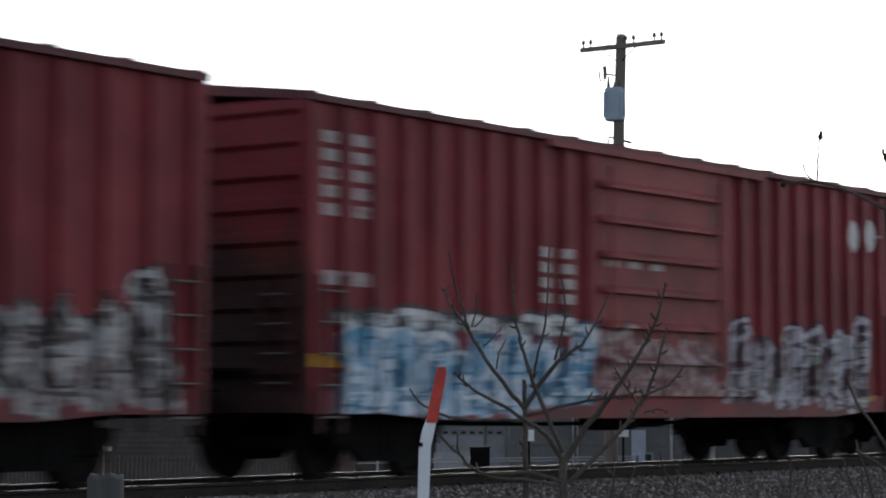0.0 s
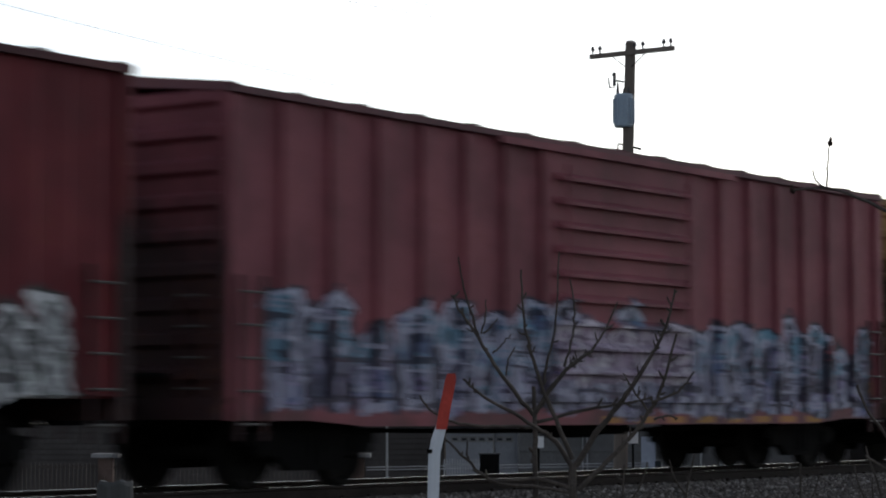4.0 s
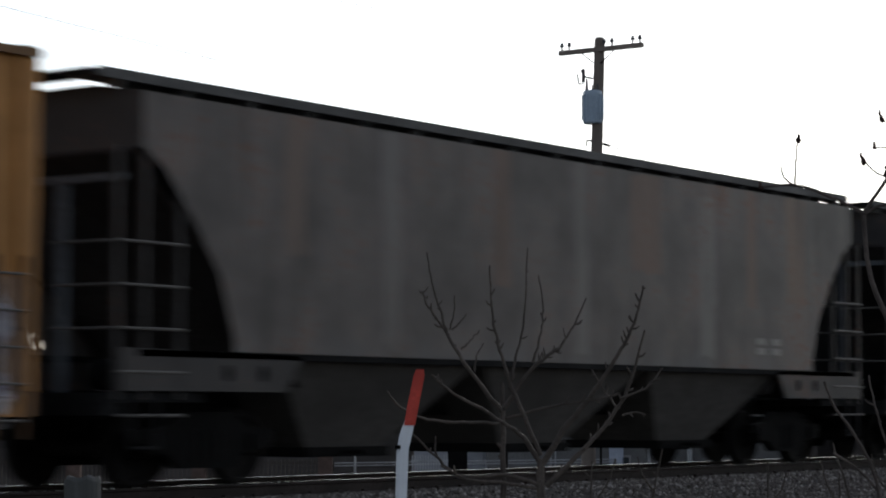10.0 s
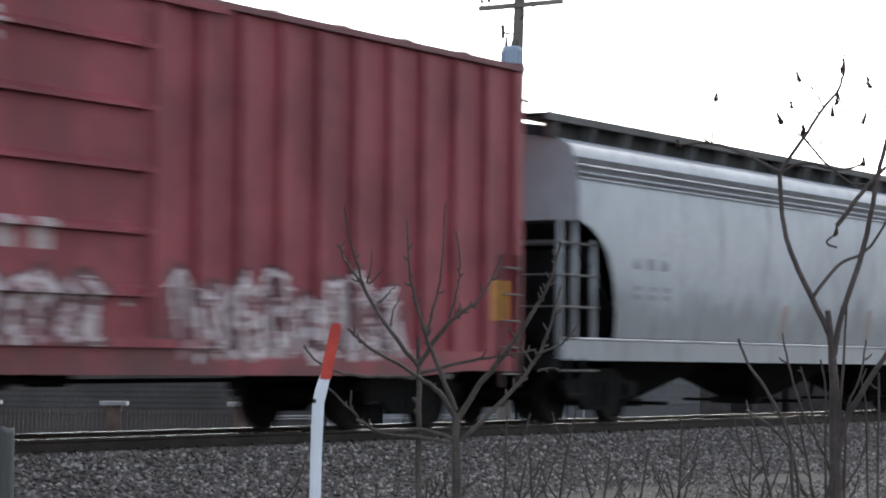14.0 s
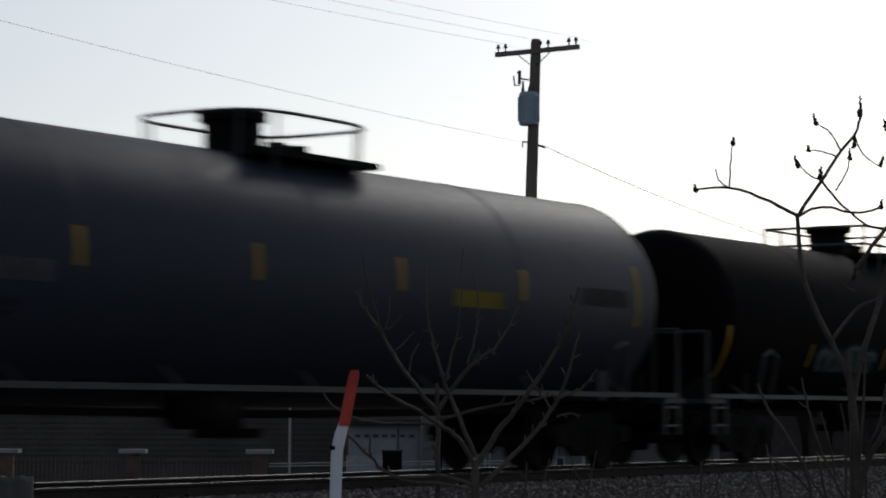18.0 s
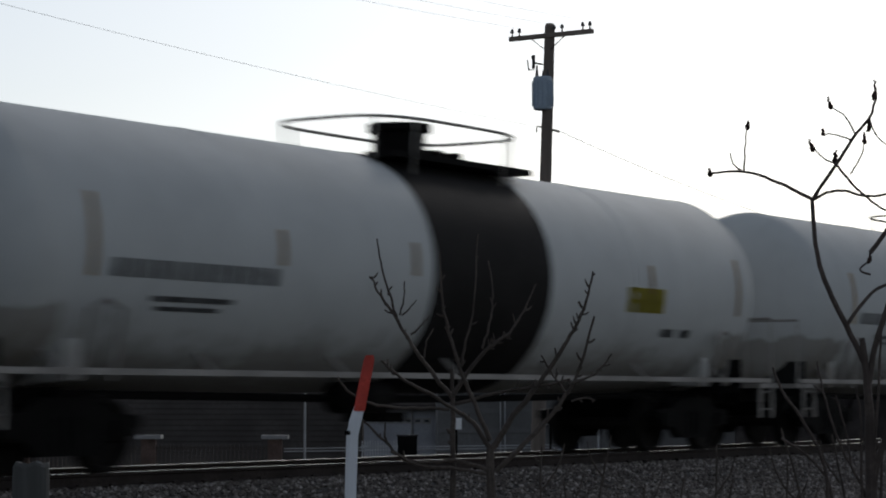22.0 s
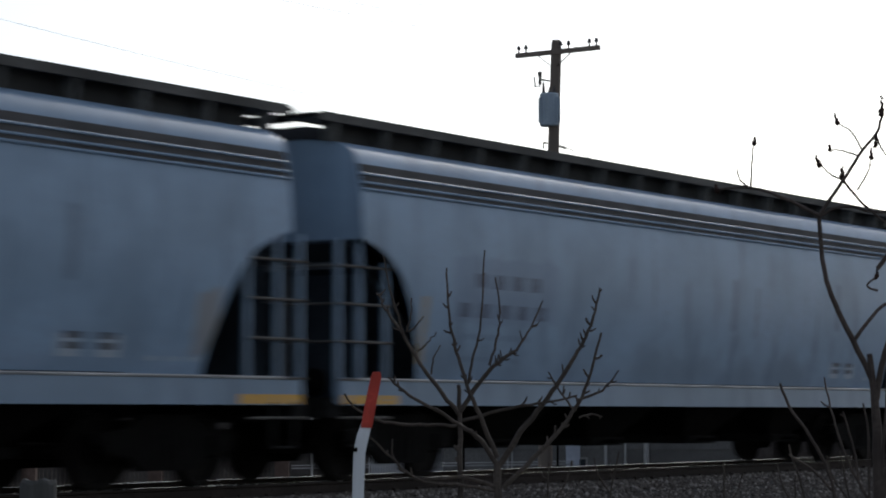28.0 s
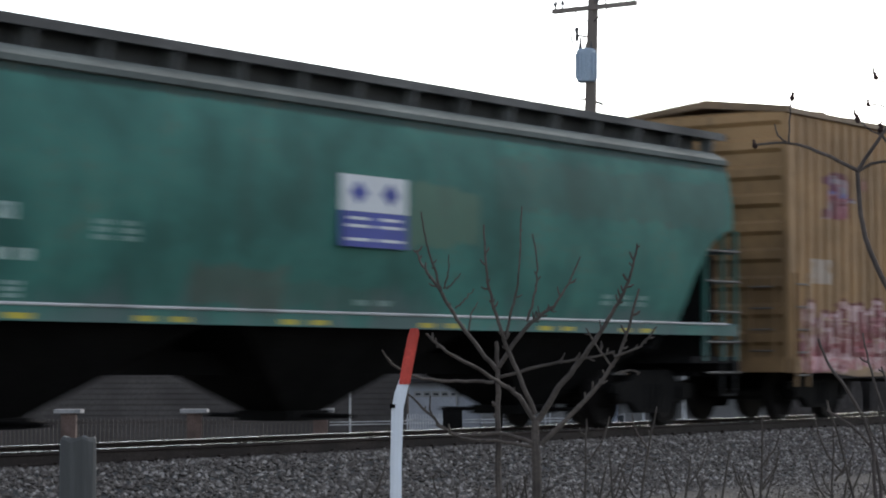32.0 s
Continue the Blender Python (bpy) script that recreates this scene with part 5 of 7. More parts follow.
box_car("orange boxcar with a grey ribbed door, dark patches and graffiti", "orange_k", 179.12, 195.33, (0.45, 0.215, 0.068), [(-8.0, -1.7, 0.75, 1.6, [(0.3, 0.28, 0.32), (0.12, 0.12, 0.13), (0.42, 0.4, 0.42), (0.35, 0.3, 0.28)], 12.0, 0.95), (-8.0, -1.7, 1.55, 2.3, [(0.16, 0.18, 0.18), (0.4, 0.42, 0.4), (0.1, 0.25, 0.27)], 5.5, 0.4), (1.8, 7.9, 0.75, 2.3, [(0.45, 0.45, 0.5), (0.3, 0.3, 0.42), (0.5, 0.45, 0.4), (0.3, 0.2, 0.12)], 15.0, 0.9)],
        [(-8.0, -1.75, 1.95, 2.35, (0.34, 0.36, 0.36), 0.8), (-8.0, -1.75, 1.45, 1.95, (0.13, 0.15, 0.145), 0.8), (-8.0, -1.75, 0.75, 1.45, (0.24, 0.22, 0.26), 0.65), (1.9, 8.0, 1.0, 2.15, (0.22, 0.20, 0.19), 0.55), (-7.2, -4.6, 3.4, 3.8, (0.07, 0.055, 0.05), 0.65), (-4.6, -1.65, 2.9, 3.25, (0.06, 0.05, 0.045), 0.75), (-7.0, -4.6, 2.5, 3.3, (0.19, 0.085, 0.04), 0.7), (2, 7.5, 3.3, 3.6, (0.12, 0.07, 0.03), 0.6), (2.2, 4.2, 2.3, 3.1, (0.42, 0.25, 0.11), 0.6)],
        marks=[(-7.9, -6.4, 1.25, 1.45, 2, 1, ORANGE, 0.9), (-6.0, 7.5, 0.8, 0.92, 9, 1, ORANGE, 0.4), (-2.7, -1.8, 2.55, 2.7, 2, 1, PALE, 0.6), (2.0, 7.0, 0.74, 0.86, 2, 1, (0.2, 0.5, 0.45), 0.7)],
        door_base=(0.13, 0.125, 0.125), door_tags=[(-1.6, 1.7, 0.8, 2.1, GREYS, 7.7, 0.8)], door_marks=[(-0.5, 0.6, 2.95, 3.1, 2, 1, PALE, 0.8)], door=(-1.7, 1.75), posts=9, door_ribs=15, rust=0.5)


def grain_car(label, nm, lead, trail, base, roof=None, end=None, **kw):
    """A covered hopper whose side sheet reaches from lead to trail when the clip starts."""
    tags, patches, marks = kw.pop("tags", ()), kw.pop("patches", ()), kw.pop("marks", ())
    p = car_paint(nm, base, patches, tags, rust=kw.pop("rust", 0.15), streak=kw.pop("streak", 0.35), marks=marks, rough=kw.pop("rough", 0.48), dirt=kw.pop("dirt", (0.05, 0.045, 0.04)), skirt=kw.pop("skirt", (1.45, (0.16, 0.16, 0.165), 0.35)), run_scale=kw.pop("run_scale", 4.0), seed=lead, mottle=kw.pop("mottle", 0.55))
    return couple(hopper(label, trail - lead + 0.7, p, end or p, roof or p, **kw), lead, trail)


LGREY = (0.36, 0.39, 0.43)
L_CUT = [(1.5, 1.5), (1.6, 1.5), (2.3, 1.25), (2.9, 0.8), (3.4, 0.35), (3.6, 0.02), (3.62, 0), (5, 0)]
M_CUT = [(1.5, 0), (2.14, 0), (2.16, 1.75), (3.7, 0.02), (3.72, 0), (5, 0)]
E_CUT = [(1.5, 1.15), (1.9, 1.15), (2.6, 1.1), (3.45, 0.02), (3.47, 0), (5, 0)]
INK = (0.10, 0.10, 0.11)
# Brown inner paint: grime, darkened further to hold the end's shade.
grain_car("dark grimy grey covered hopper with three sloping bays", "grime_l", 196.95, 214.13, (0.122, 0.104, 0.095), mottle=1.2, inner=plain("brown_grime_shade", (0.032, 0.027, 0.026), 0.85, 0, 0.5, 4), end=car_paint("grime_l_end", (0.05, 0.045, 0.043), rust=0.4, streak=0.6), H=4.26, ribs=0, lines=0, bowed=False, deep=True, bays=3, wall_z=1.47, cut=L_CUT, board=0.16, bay_z=0.28, open_end=True,
          marks=[(5.2, 6.2, 1.7, 2.0, 2, 2, PALE, 0.3)], streak=0.85, rust=0.8, run_scale=3.5, patches=[(-6.2, -5.8, 2.6, 4.2, (0.17, 0.12, 0.095), 0.75), (-4.4, -4.0, 1.6, 4.2, (0.17, 0.15, 0.14), 0.75), (0.0, 0.3, 1.6, 4.2, (0.17, 0.15, 0.14), 0.75), (3.4, 3.9, 1.6, 4.0, (0.18, 0.16, 0.15), 0.75), (4.9, 5.2, 2.4, 4.2, (0.16, 0.10, 0.075), 0.75), (-2.0, -1.6, 2.4, 4.2, (0.16, 0.10, 0.075), 0.75), (1.5, 2.3, 2.8, 4.2, (0.16, 0.10, 0.075), 0.75), (6.2, 6.9, 2.5, 4.2, (0.17, 0.11, 0.08), 0.75)])
grain_car("dark grey ribbed covered hopper with three sloping bays", "grime_m", 215.98, 234.6, (0.108, 0.098, 0.092), inner=plain("brown_grime_shade", (0.032, 0.027, 0.026)), end=car_paint("grime_m_end", (0.045, 0.041, 0.04), rust=0.4, streak=0.6), mottle=1.0, H=4.26, ribs=34, rib_deep=0.018, bowed=False, deep=True, bays=3, wall_z=1.47, cut=M_CUT, board=0.16, bay_z=0.28,
          marks=[(5.6, 6.8, 1.75, 2.05, 2, 2, PALE, 0.5)], streak=0.7, rust=0.5, run_scale=2.5, patches=[(-9.3, -8.2, 1.5, 4, (0.15, 0.10, 0.075), 0.5), (-7.0, -6.4, 1.5, 4.2, (0.15, 0.10, 0.075), 0.4), (-4.5, -4.0, 2.5, 4.2, (0.14, 0.10, 0.08), 0.4), (7.2, 9.2, 2.2, 4.2, (0.15, 0.10, 0.075), 0.5)])
grain_car("light grey bowed-side covered hopper with rust runs", "grey_n", 236.4, 257.07, LGREY, front_paint=car_paint("grey_n_front", (0.22, 0.29, 0.39), rust=0.15, streak=0.4), inner=plain("brown_grime_shade", (0.032, 0.027, 0.026), 0.85, 0, 0.5, 4),
          bays=3, spread=True, bay_z=0.22, marks=[(-8.0, -6.6, 2.5, 2.75, 3, 1, INK, 0.6), (-8.0, -6.6, 1.75, 2.3, 3, 3, INK, 0.4), (7.3, 8.6, 1.55, 2.1, 2, 4, INK, 0.5), (-1, 8.8, 1.3, 1.4, 6, 1, INK, 0.4)], patches=[(-2.2, -2.0, 1.3, 1.8, (0.25, 0.13, 0.08), 0.6), (-1.0, -0.8, 1.3, 1.8, (0.25, 0.13, 0.08), 0.6), (5.2, 5.4, 1.3, 1.9, (0.25, 0.13, 0.08), 0.6), (6.6, 6.8, 1.3, 1.9, (0.25, 0.13, 0.08), 0.6)])
box_car("tall red boxcar with pale graffiti low on its side", "red_o", 258.36, 277.79, (0.23, 0.048, 0.058),
        [(-6.9, -2.1, 0.75, 2.15, [(0.5, 0.5, 0.5), (0.4, 0.15, 0.15), (0.3, 0.4, 0.45), (0.55, 0.45, 0.45)], 13.0, 0.85), (2.4, 7.1, 0.8, 2.0, PINKS, 17.0, 0.95)],
        marks=[(-9.0, -6.8, 2.35, 2.6, 6, 1, PALE, 0.6), (-9.0, -6.8, 1.75, 2.15, 5, 2, PALE, 0.5), (-9.0, -7.2, 1.3, 1.6, 3, 2, PALE, 0.35), (9.0, 9.5, 1.45, 2.0, 1, 1, ORANGE, 0.9), (5.2, 6.4, 1.35, 1.5, 2, 1, ORANGE, 0.9)],
        door_marks=[(-1.5, 0.3, 4.1, 4.5, 1, 3, PALE, 0.7), (-0.5, 0.6, 2.0, 2.5, 2, 1, PALE, 0.6), (-1.9, -1.2, 3.1, 3.4, 2, 2, PALE, 0.3)], door_tags=[(-2.0, 1.9, 0.9, 2.0, PINKS, 4.9, 0.6)], H=4.95, door=(-2.09, 1.98), posts=10, door_ribs=5, rust=0.12, streak=0.25)
grain_car("light grey bowed-side covered hopper stained with rust", "grey_p", 279.32, 296.65, (0.36, 0.38, 0.40),
          bays=3, spread=True, bay_z=0.22, marks=[(-7.0, -5.7, 2.3, 2.55, 3, 1, INK, 0.6), (-6.9, -5.5, 1.85, 2.1, 3, 2, INK, 0.4)], skirt=(1.85, (0.17, 0.165, 0.165), 0.6), patches=[(-1.6, -1.4, 1.3, 1.9, (0.3, 0.15, 0.08), 0.7), (2.0, 2.2, 1.3, 1.9, (0.3, 0.15, 0.08), 0.7)], streak=0.5)
TANK_BLACK = (0.0027, 0.0023, 0.0027)
PANEL_GREY = plain("panel_grey", (0.16, 0.16, 0.17), 0.6, 0, 0.5, 14)
PANEL_YELLOW = plain("panel_yellow", (0.35, 0.27, 0.03), 0.6, 0, 0.3, 14)
PANEL_PALE = plain("panel_pale", (0.4, 0.42, 0.45), 0.6, 0, 0.3, 14)
PANEL_DARK = plain("panel_dark", (0.06, 0.06, 0.065), 0.6, 0, 0.5, 14)
DULL_STRIPE = plain("dull_stripe", (0.42, 0.27, 0.09), 0.6, 0, 0.3, 8)
GREY_STRIPE = plain("grey_stripe", (0.14, 0.13, 0.12), 0.6, 0, 0.3, 8)
BLACK_RAIL = plain("rail_grey", (0.05, 0.05, 0.052), 0.5, 0.2, 0.3, 8)
STD = [(-7.3, -4.7, 2.15, 2.38, PANEL_GREY), (-7.4, -5.1, 1.9, 1.98, PANEL_DARK), (-7.2, -5.2, 1.78, 1.85, PANEL_DARK), (2.7, 3.9, 2.2, 2.42, PANEL_YELLOW), (6.0, 7.3, 2.35, 2.6, PANEL_DARK)]


def oil_car(label, nm, lead, trail, base, rail=BLACK_RAIL, rough=0.78, **kw):
    """A tank car between two couplings."""
    p = car_paint(nm, base, rust=0.01, streak=0.2, rough=rough, dirt=tuple(0.6 * v for v in base), skirt=kw.pop("skirt", None), tags=kw.pop("tags", ()), patches=kw.pop("patches", ()), marks=kw.pop("marks", ()), seed=lead, mottle=0.25)
    p.node_tree.nodes["Principled BSDF"].inputs["Specular IOR Level"].default_value = kw.pop("sheen", 0.06 if max(base) < 0.01 else 0.2)
    return couple(tank_car(label, trail - lead - 0.9, p, rail, **kw), lead, trail)


oil_car("black tank car with yellow strips and an oval top railing", "tank_q", 297.2, 316.08, (0.0075, 0.0075, 0.0105), rough=0.65, sheen=0.06, plates=STD)
oil_car("black tank car with yellow strips and an oval top railing", "tank_r", 316.08, 334.97, TANK_BLACK, plates=STD)
oil_car("blue-black tank car with yellow strips and an oval top railing", "tank_s", 334.97, 354.09, (0.023, 0.027, 0.041), rough=0.55, sheen=0.12, plates=STD)
oil_car("black tank car with a square top railing and faint graffiti", "tank_t", 354.09, 371.37, TANK_BLACK, platform="square", R=1.48, cz=2.34, plat=(-1.0, 1.8), dome=-0.35, stripes=(-7.4, -4.2, -1.0, 1.85, 4.9, 7.6), strip_z=(1.62, 2.0), plates=[(1.5, 2.5, 3.09, 3.28, PANEL_PALE), (2.1, 3.3, 2.39, 2.5, PANEL_GREY), (6.2, 7.3, 2.18, 2.62, PANEL_GREY), (-0.55, -0.2, 2.24, 2.77, PANEL_DARK), (0.1, 0.42, 2.24, 2.77, PANEL_DARK)],
        tags=[(-3.8, -1.4, 1.4, 2.05, [(0.03, 0.06, 0.06), (0.05, 0.05, 0.05), (0.08, 0.09, 0.09)], 3.7, 0.7)])
oil_car("black tank car with a square top railing and a yellow panel", "tank_u", 371.37, 390.39, TANK_BLACK, platform="square", plat=(-0.75, 4.1), dome=0.57, stripe_paint=GREY_STRIPE, stripes=(-7.3, -3.5, -1.0, 2.17, 4.9, 7.7), plates=[(-6.6, -4.6, 2.07, 2.27, PANEL_GREY), (-6.5, -4.7, 1.86, 1.94, PANEL_DARK), (3.4, 4.55, 2.3, 2.55, PANEL_YELLOW), (6.2, 7.4, 2.2, 2.5, PANEL_DARK)])
oil_car("black tank car with a square top railing and dull strips", "tank_v", 390.39, 409.45, TANK_BLACK, platform="square", plat=(-3.2, 1.65), dome=0.56, stripe_paint=GREY_STRIPE, stripes=(-7.3, -4.0, -1.0, 2.17, 4.9, 7.7), plates=[(-6.5, -4.5, 2.1, 2.3, PANEL_GREY), (-6.3, -4.6, 1.88, 1.96, PANEL_DARK), (3.4, 4.55, 2.3, 2.55, PANEL_YELLOW), (6.4, 7.5, 2.2, 2.5, PANEL_DARK)])
BAND = plain("band_black", (0.016, 0.0145, 0.014), 0.75)
BAND.node_tree.nodes["Principled BSDF"].inputs["Specular IOR Level"].default_value = 0.1
WHITE_TANK = (0.50, 0.51, 0.50)
for nm, a, b in (("tank_w", 409.45, 428.4), ("tank_x", 428.4, 447.9)):
    oil_car("dirty white tank car with a black band round its middle", nm, a, b, WHITE_TANK, rail=plain("grimy_rail", (0.3, 0.28, 0.26), 0.6), band=(-0.9, 1.95, BAND), skirt=(1.35, (0.2, 0.17, 0.14), 0.6), dome=0.55, plat=(-1.25, 2.4), rough=0.75, stripe_paint=DULL_STRIPE, stripes=(-7.2, -4.0, -1.3, 1.8, 4.8, 7.6),
            plates=[(-6.9, -4.0, 2.1, 2.3, plain("ink_panel", (0.26, 0.26, 0.26), 0.6, 0, 0.6, 16)), (-6.2, -4.8, 1.86, 1.92, plain("ink_panel", (0.2, 0.2, 0.2))), (-6.1, -5.0, 1.76, 1.81, plain("ink_panel", (0.2, 0.2, 0.2))), (5.3, 5.7, 1.72, 1.84, plain("ink_panel", (0.2, 0.2, 0.2))), (5.9, 6.2, 1.72, 1.84, plain("ink_panel", (0.2, 0.2, 0.2))), (4.1, 5.2, 2.06, 2.42, plain("panel_bright_yellow", (0.5, 0.42, 0.05), 0.6))],
            patches=[(-9, -7.4, 0.9, 1.8, (0.2, 0.17, 0.14), 0.6), (7.3, 9, 0.9, 1.8, (0.2, 0.17, 0.14), 0.6)])
# Grimy hopper blue, darkened so that the end's shade is in the colour.
BLUE_INNER = plain("blue_grime_shade", (0.032, 0.042, 0.056), 0.85, 0, 0.5, 4)
SILL_YELLOW = (0.66, 0.34, 0.02)
for nm, a, b, ends in (("blue_y", 449.06, 466.0, (1,)), ("blue_z", 467.44, 484.7, (-1, 1)), ("blue_za", 486.1, 503.5, (-1, 1)), ("blue_zb", 504.9, 522.34, (-1, 1)), ("blue_zc", 523.73, 540.86, (-1, 1))):
    hl = (b - a) / 2 + 0.3
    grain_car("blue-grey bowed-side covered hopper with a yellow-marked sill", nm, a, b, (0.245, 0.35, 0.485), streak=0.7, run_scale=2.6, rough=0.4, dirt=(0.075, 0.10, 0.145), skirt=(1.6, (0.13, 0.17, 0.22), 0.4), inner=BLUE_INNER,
              marks=[(-6.05, -4.3, 2.45, 2.74, 4, 1, (0.06, 0.07, 0.11), 0.8), (-6.4, -4.1, 2.07, 2.35, 5, 1, (0.06, 0.07, 0.11), 0.75), (-6.2, -4.6, 1.78, 1.9, 7, 1, (0.1, 0.13, 0.18), 0.4), (-6.2, -4.8, 1.5, 1.6, 6, 1, (0.1, 0.13, 0.18), 0.4), (5.0, 6.2, 1.42, 1.78, 2, 1, (0.5, 0.52, 0.55), 0.5), (5.08, 6.1, 1.5, 1.72, 2, 2, (0.05, 0.05, 0.06), 0.85), (6.4, 7.4, 1.4, 1.48, 3, 1, (0.4, 0.42, 0.45), 0.5), (-7.24, -7.1, 1.45, 2.3, 1, 1, (0.40, 0.26, 0.07), 0.65)]
              + [(min(e * hl, e * (hl - 1.15)), max(e * hl, e * (hl - 1.15)), 0.94, 1.05, 1, 1, SILL_YELLOW, 0.9) for e in ends],
              patches=[(-6.6, -4.0, 2.0, 2.85, (0.18, 0.25, 0.37), 0.55), (7.15, 7.5, 1.5, 2.2, (0.30, 0.20, 0.08), 0.45), (1.2, 1.35, 2.1, 2.9, (0.09, 0.11, 0.15), 0.5), (2.0, 2.1, 2.0, 2.8, (0.09, 0.11, 0.15), 0.4), (5.0, 5.15, 2.2, 3.0, (0.09, 0.11, 0.15), 0.45)])
LOCO_BLACK = car_paint("loco_black", (0.0078, 0.0069, 0.0077), rust=0.02, streak=0.2, rough=0.85, dirt=(0.012, 0.011, 0.0105))
LOCO_BLACK.node_tree.nodes["Principled BSDF"].inputs["Specular IOR Level"].default_value = 0.05
loco = couple(locomotive("black diesel locomotive with white stripes and a dusty cab roof", 22.6, LOCO_BLACK, WHITE), 541.6, 565.8)
grain_car("rusty grey ribbed covered hopper with sloping bays", "rusty_e", 566.6, 584.7, (0.26, 0.30, 0.37), H=4.06, ribs=26, bowed=False, deep=True, bays=3, rust=0.7, wall_z=1.5, streak=0.9, dirt=(0.10, 0.06, 0.045), run_scale=2.4, skirt=(2.0, (0.10, 0.068, 0.054), 0.8), cut=E_CUT, board=0.24, eave=True, roof=plain("pale_eave", (0.34, 0.34, 0.36), 0.6, 0, 0.4, 5), front_paint=car_paint("rusty_e_front", (0.26, 0.38, 0.56), rust=0.3, streak=0.3), end=car_paint("rusty_e_end", (0.032, 0.029, 0.028), rust=0.5, marks=[(-9.35, -8.2, 1.06, 1.18, 2, 1, (0.5, 0.33, 0.05), 0.9)]), bay_z=0.3,
          patches=[(-8.0, -7.5, 2.3, 4.0, (0.20, 0.12, 0.09), 0.5), (-7.0, -6.5, 2.9, 4.0, (0.18, 0.11, 0.09), 0.5), (-8.3, -5.3, 1.5, 4.0, (0.28, 0.26, 0.25), 0.4)], marks=[(-8.9, -7.9, 1.0, 1.15, 2, 1, ORANGE, 0.9)])
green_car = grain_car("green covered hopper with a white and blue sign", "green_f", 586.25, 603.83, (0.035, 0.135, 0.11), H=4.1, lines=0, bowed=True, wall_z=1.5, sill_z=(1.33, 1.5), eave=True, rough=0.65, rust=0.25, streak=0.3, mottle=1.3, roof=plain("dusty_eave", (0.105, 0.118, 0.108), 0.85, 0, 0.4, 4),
          bays=3, spread=True, bay_z=0.22, marks=[(-7.4, -5.85, 2.33, 2.58, 3, 1, (0.4, 0.5, 0.47), 0.7), (-7.6, -5.65, 1.93, 2.11, 6, 1, (0.45, 0.54, 0.5), 0.75), (-7.4, -5.7, 1.56, 1.75, 4, 3, (0.36, 0.45, 0.42), 0.6), (-4.95, -4.1, 2.18, 2.42, 2, 3, (0.3, 0.4, 0.36), 0.5), (-6.9, -5.5, 1.35, 1.44, 2, 1, (0.48, 0.38, 0.04), 0.9), (-4.3, -3.2, 1.35, 1.44, 2, 1, (0.48, 0.38, 0.04), 0.9), (-1.9, -0.8, 1.35, 1.44, 2, 1, (0.48, 0.38, 0.04), 0.9), (0.8, 1.9, 1.35, 1.44, 2, 1, (0.48, 0.38, 0.04), 0.9), (3.5, 4.6, 1.35, 1.44, 2, 1, (0.48, 0.38, 0.04), 0.9), (5.6, 6.7, 1.35, 1.44, 2, 1, (0.48, 0.38, 0.04), 0.9), (-0.4, 0.5, 1.6, 1.7, 2, 1, (0.3, 0.4, 0.36), 0.5), (5.2, 6.6, 1.72, 1.9, 3, 2, (0.3, 0.4, 0.36), 0.45)],
          # the first patch is a dark strip just below the eave
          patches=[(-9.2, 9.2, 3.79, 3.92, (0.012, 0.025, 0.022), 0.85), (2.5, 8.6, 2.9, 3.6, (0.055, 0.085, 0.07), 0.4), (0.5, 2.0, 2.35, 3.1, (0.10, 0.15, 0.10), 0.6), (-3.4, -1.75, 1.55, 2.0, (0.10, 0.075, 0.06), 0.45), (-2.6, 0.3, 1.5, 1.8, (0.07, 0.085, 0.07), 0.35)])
SIGN_BLUE = plain("sign_blue", (0.045, 0.06, 0.27), 0.5, 0, 0.2, 9)
SIGN_WHITE = plain("sign_white", (0.56, 0.57, 0.58), 0.5, 0, 0.12, 9)
bm = bm_new()
box(bm, -0.9, 0.4, -1.6, -1.575, 2.7, 3.13)
sign = part("sign", bm, SIGN_WHITE, green_car, "white and blue painted sign plate")
bm = bm_new()
box(bm, -0.9, 0.4, -1.6, -1.572, 2.28, 2.697)
part("sign_field", bm, SIGN_BLUE, sign)
for cx in (-0.56, 0.06):
    bm = bm_new()
    prism_y(bm, [(cx - 0.17, 2.92), (cx, 2.78), (cx + 0.17, 2.92), (cx, 3.07)], -1.604, -1.599)
    part("sign_diamond", bm, SIGN_BLUE, sign)
    for z, w in ((2.6, 0.2), (2.51, 0.24), (2.35, 0.24)):
        bm = bm_new()
        box(bm, cx - w, cx + w, -1.604, -1.599, z, z + 0.035)
        part("sign_line", bm, SIGN_WHITE, sign)
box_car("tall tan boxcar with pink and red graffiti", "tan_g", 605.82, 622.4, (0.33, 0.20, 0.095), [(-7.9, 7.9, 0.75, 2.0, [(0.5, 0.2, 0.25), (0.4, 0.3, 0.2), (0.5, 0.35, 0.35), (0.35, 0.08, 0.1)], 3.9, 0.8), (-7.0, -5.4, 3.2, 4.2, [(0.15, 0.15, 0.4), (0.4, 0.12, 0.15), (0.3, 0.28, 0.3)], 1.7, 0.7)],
        marks=[(-7.6, -6.8, 2.2, 2.6, 1, 1, PALE, 0.5), (-6.8, -5.8, 1.2, 1.4, 1, 1, ORANGE, 0.8)], H=4.95, posts=20, end_shade=0.25)


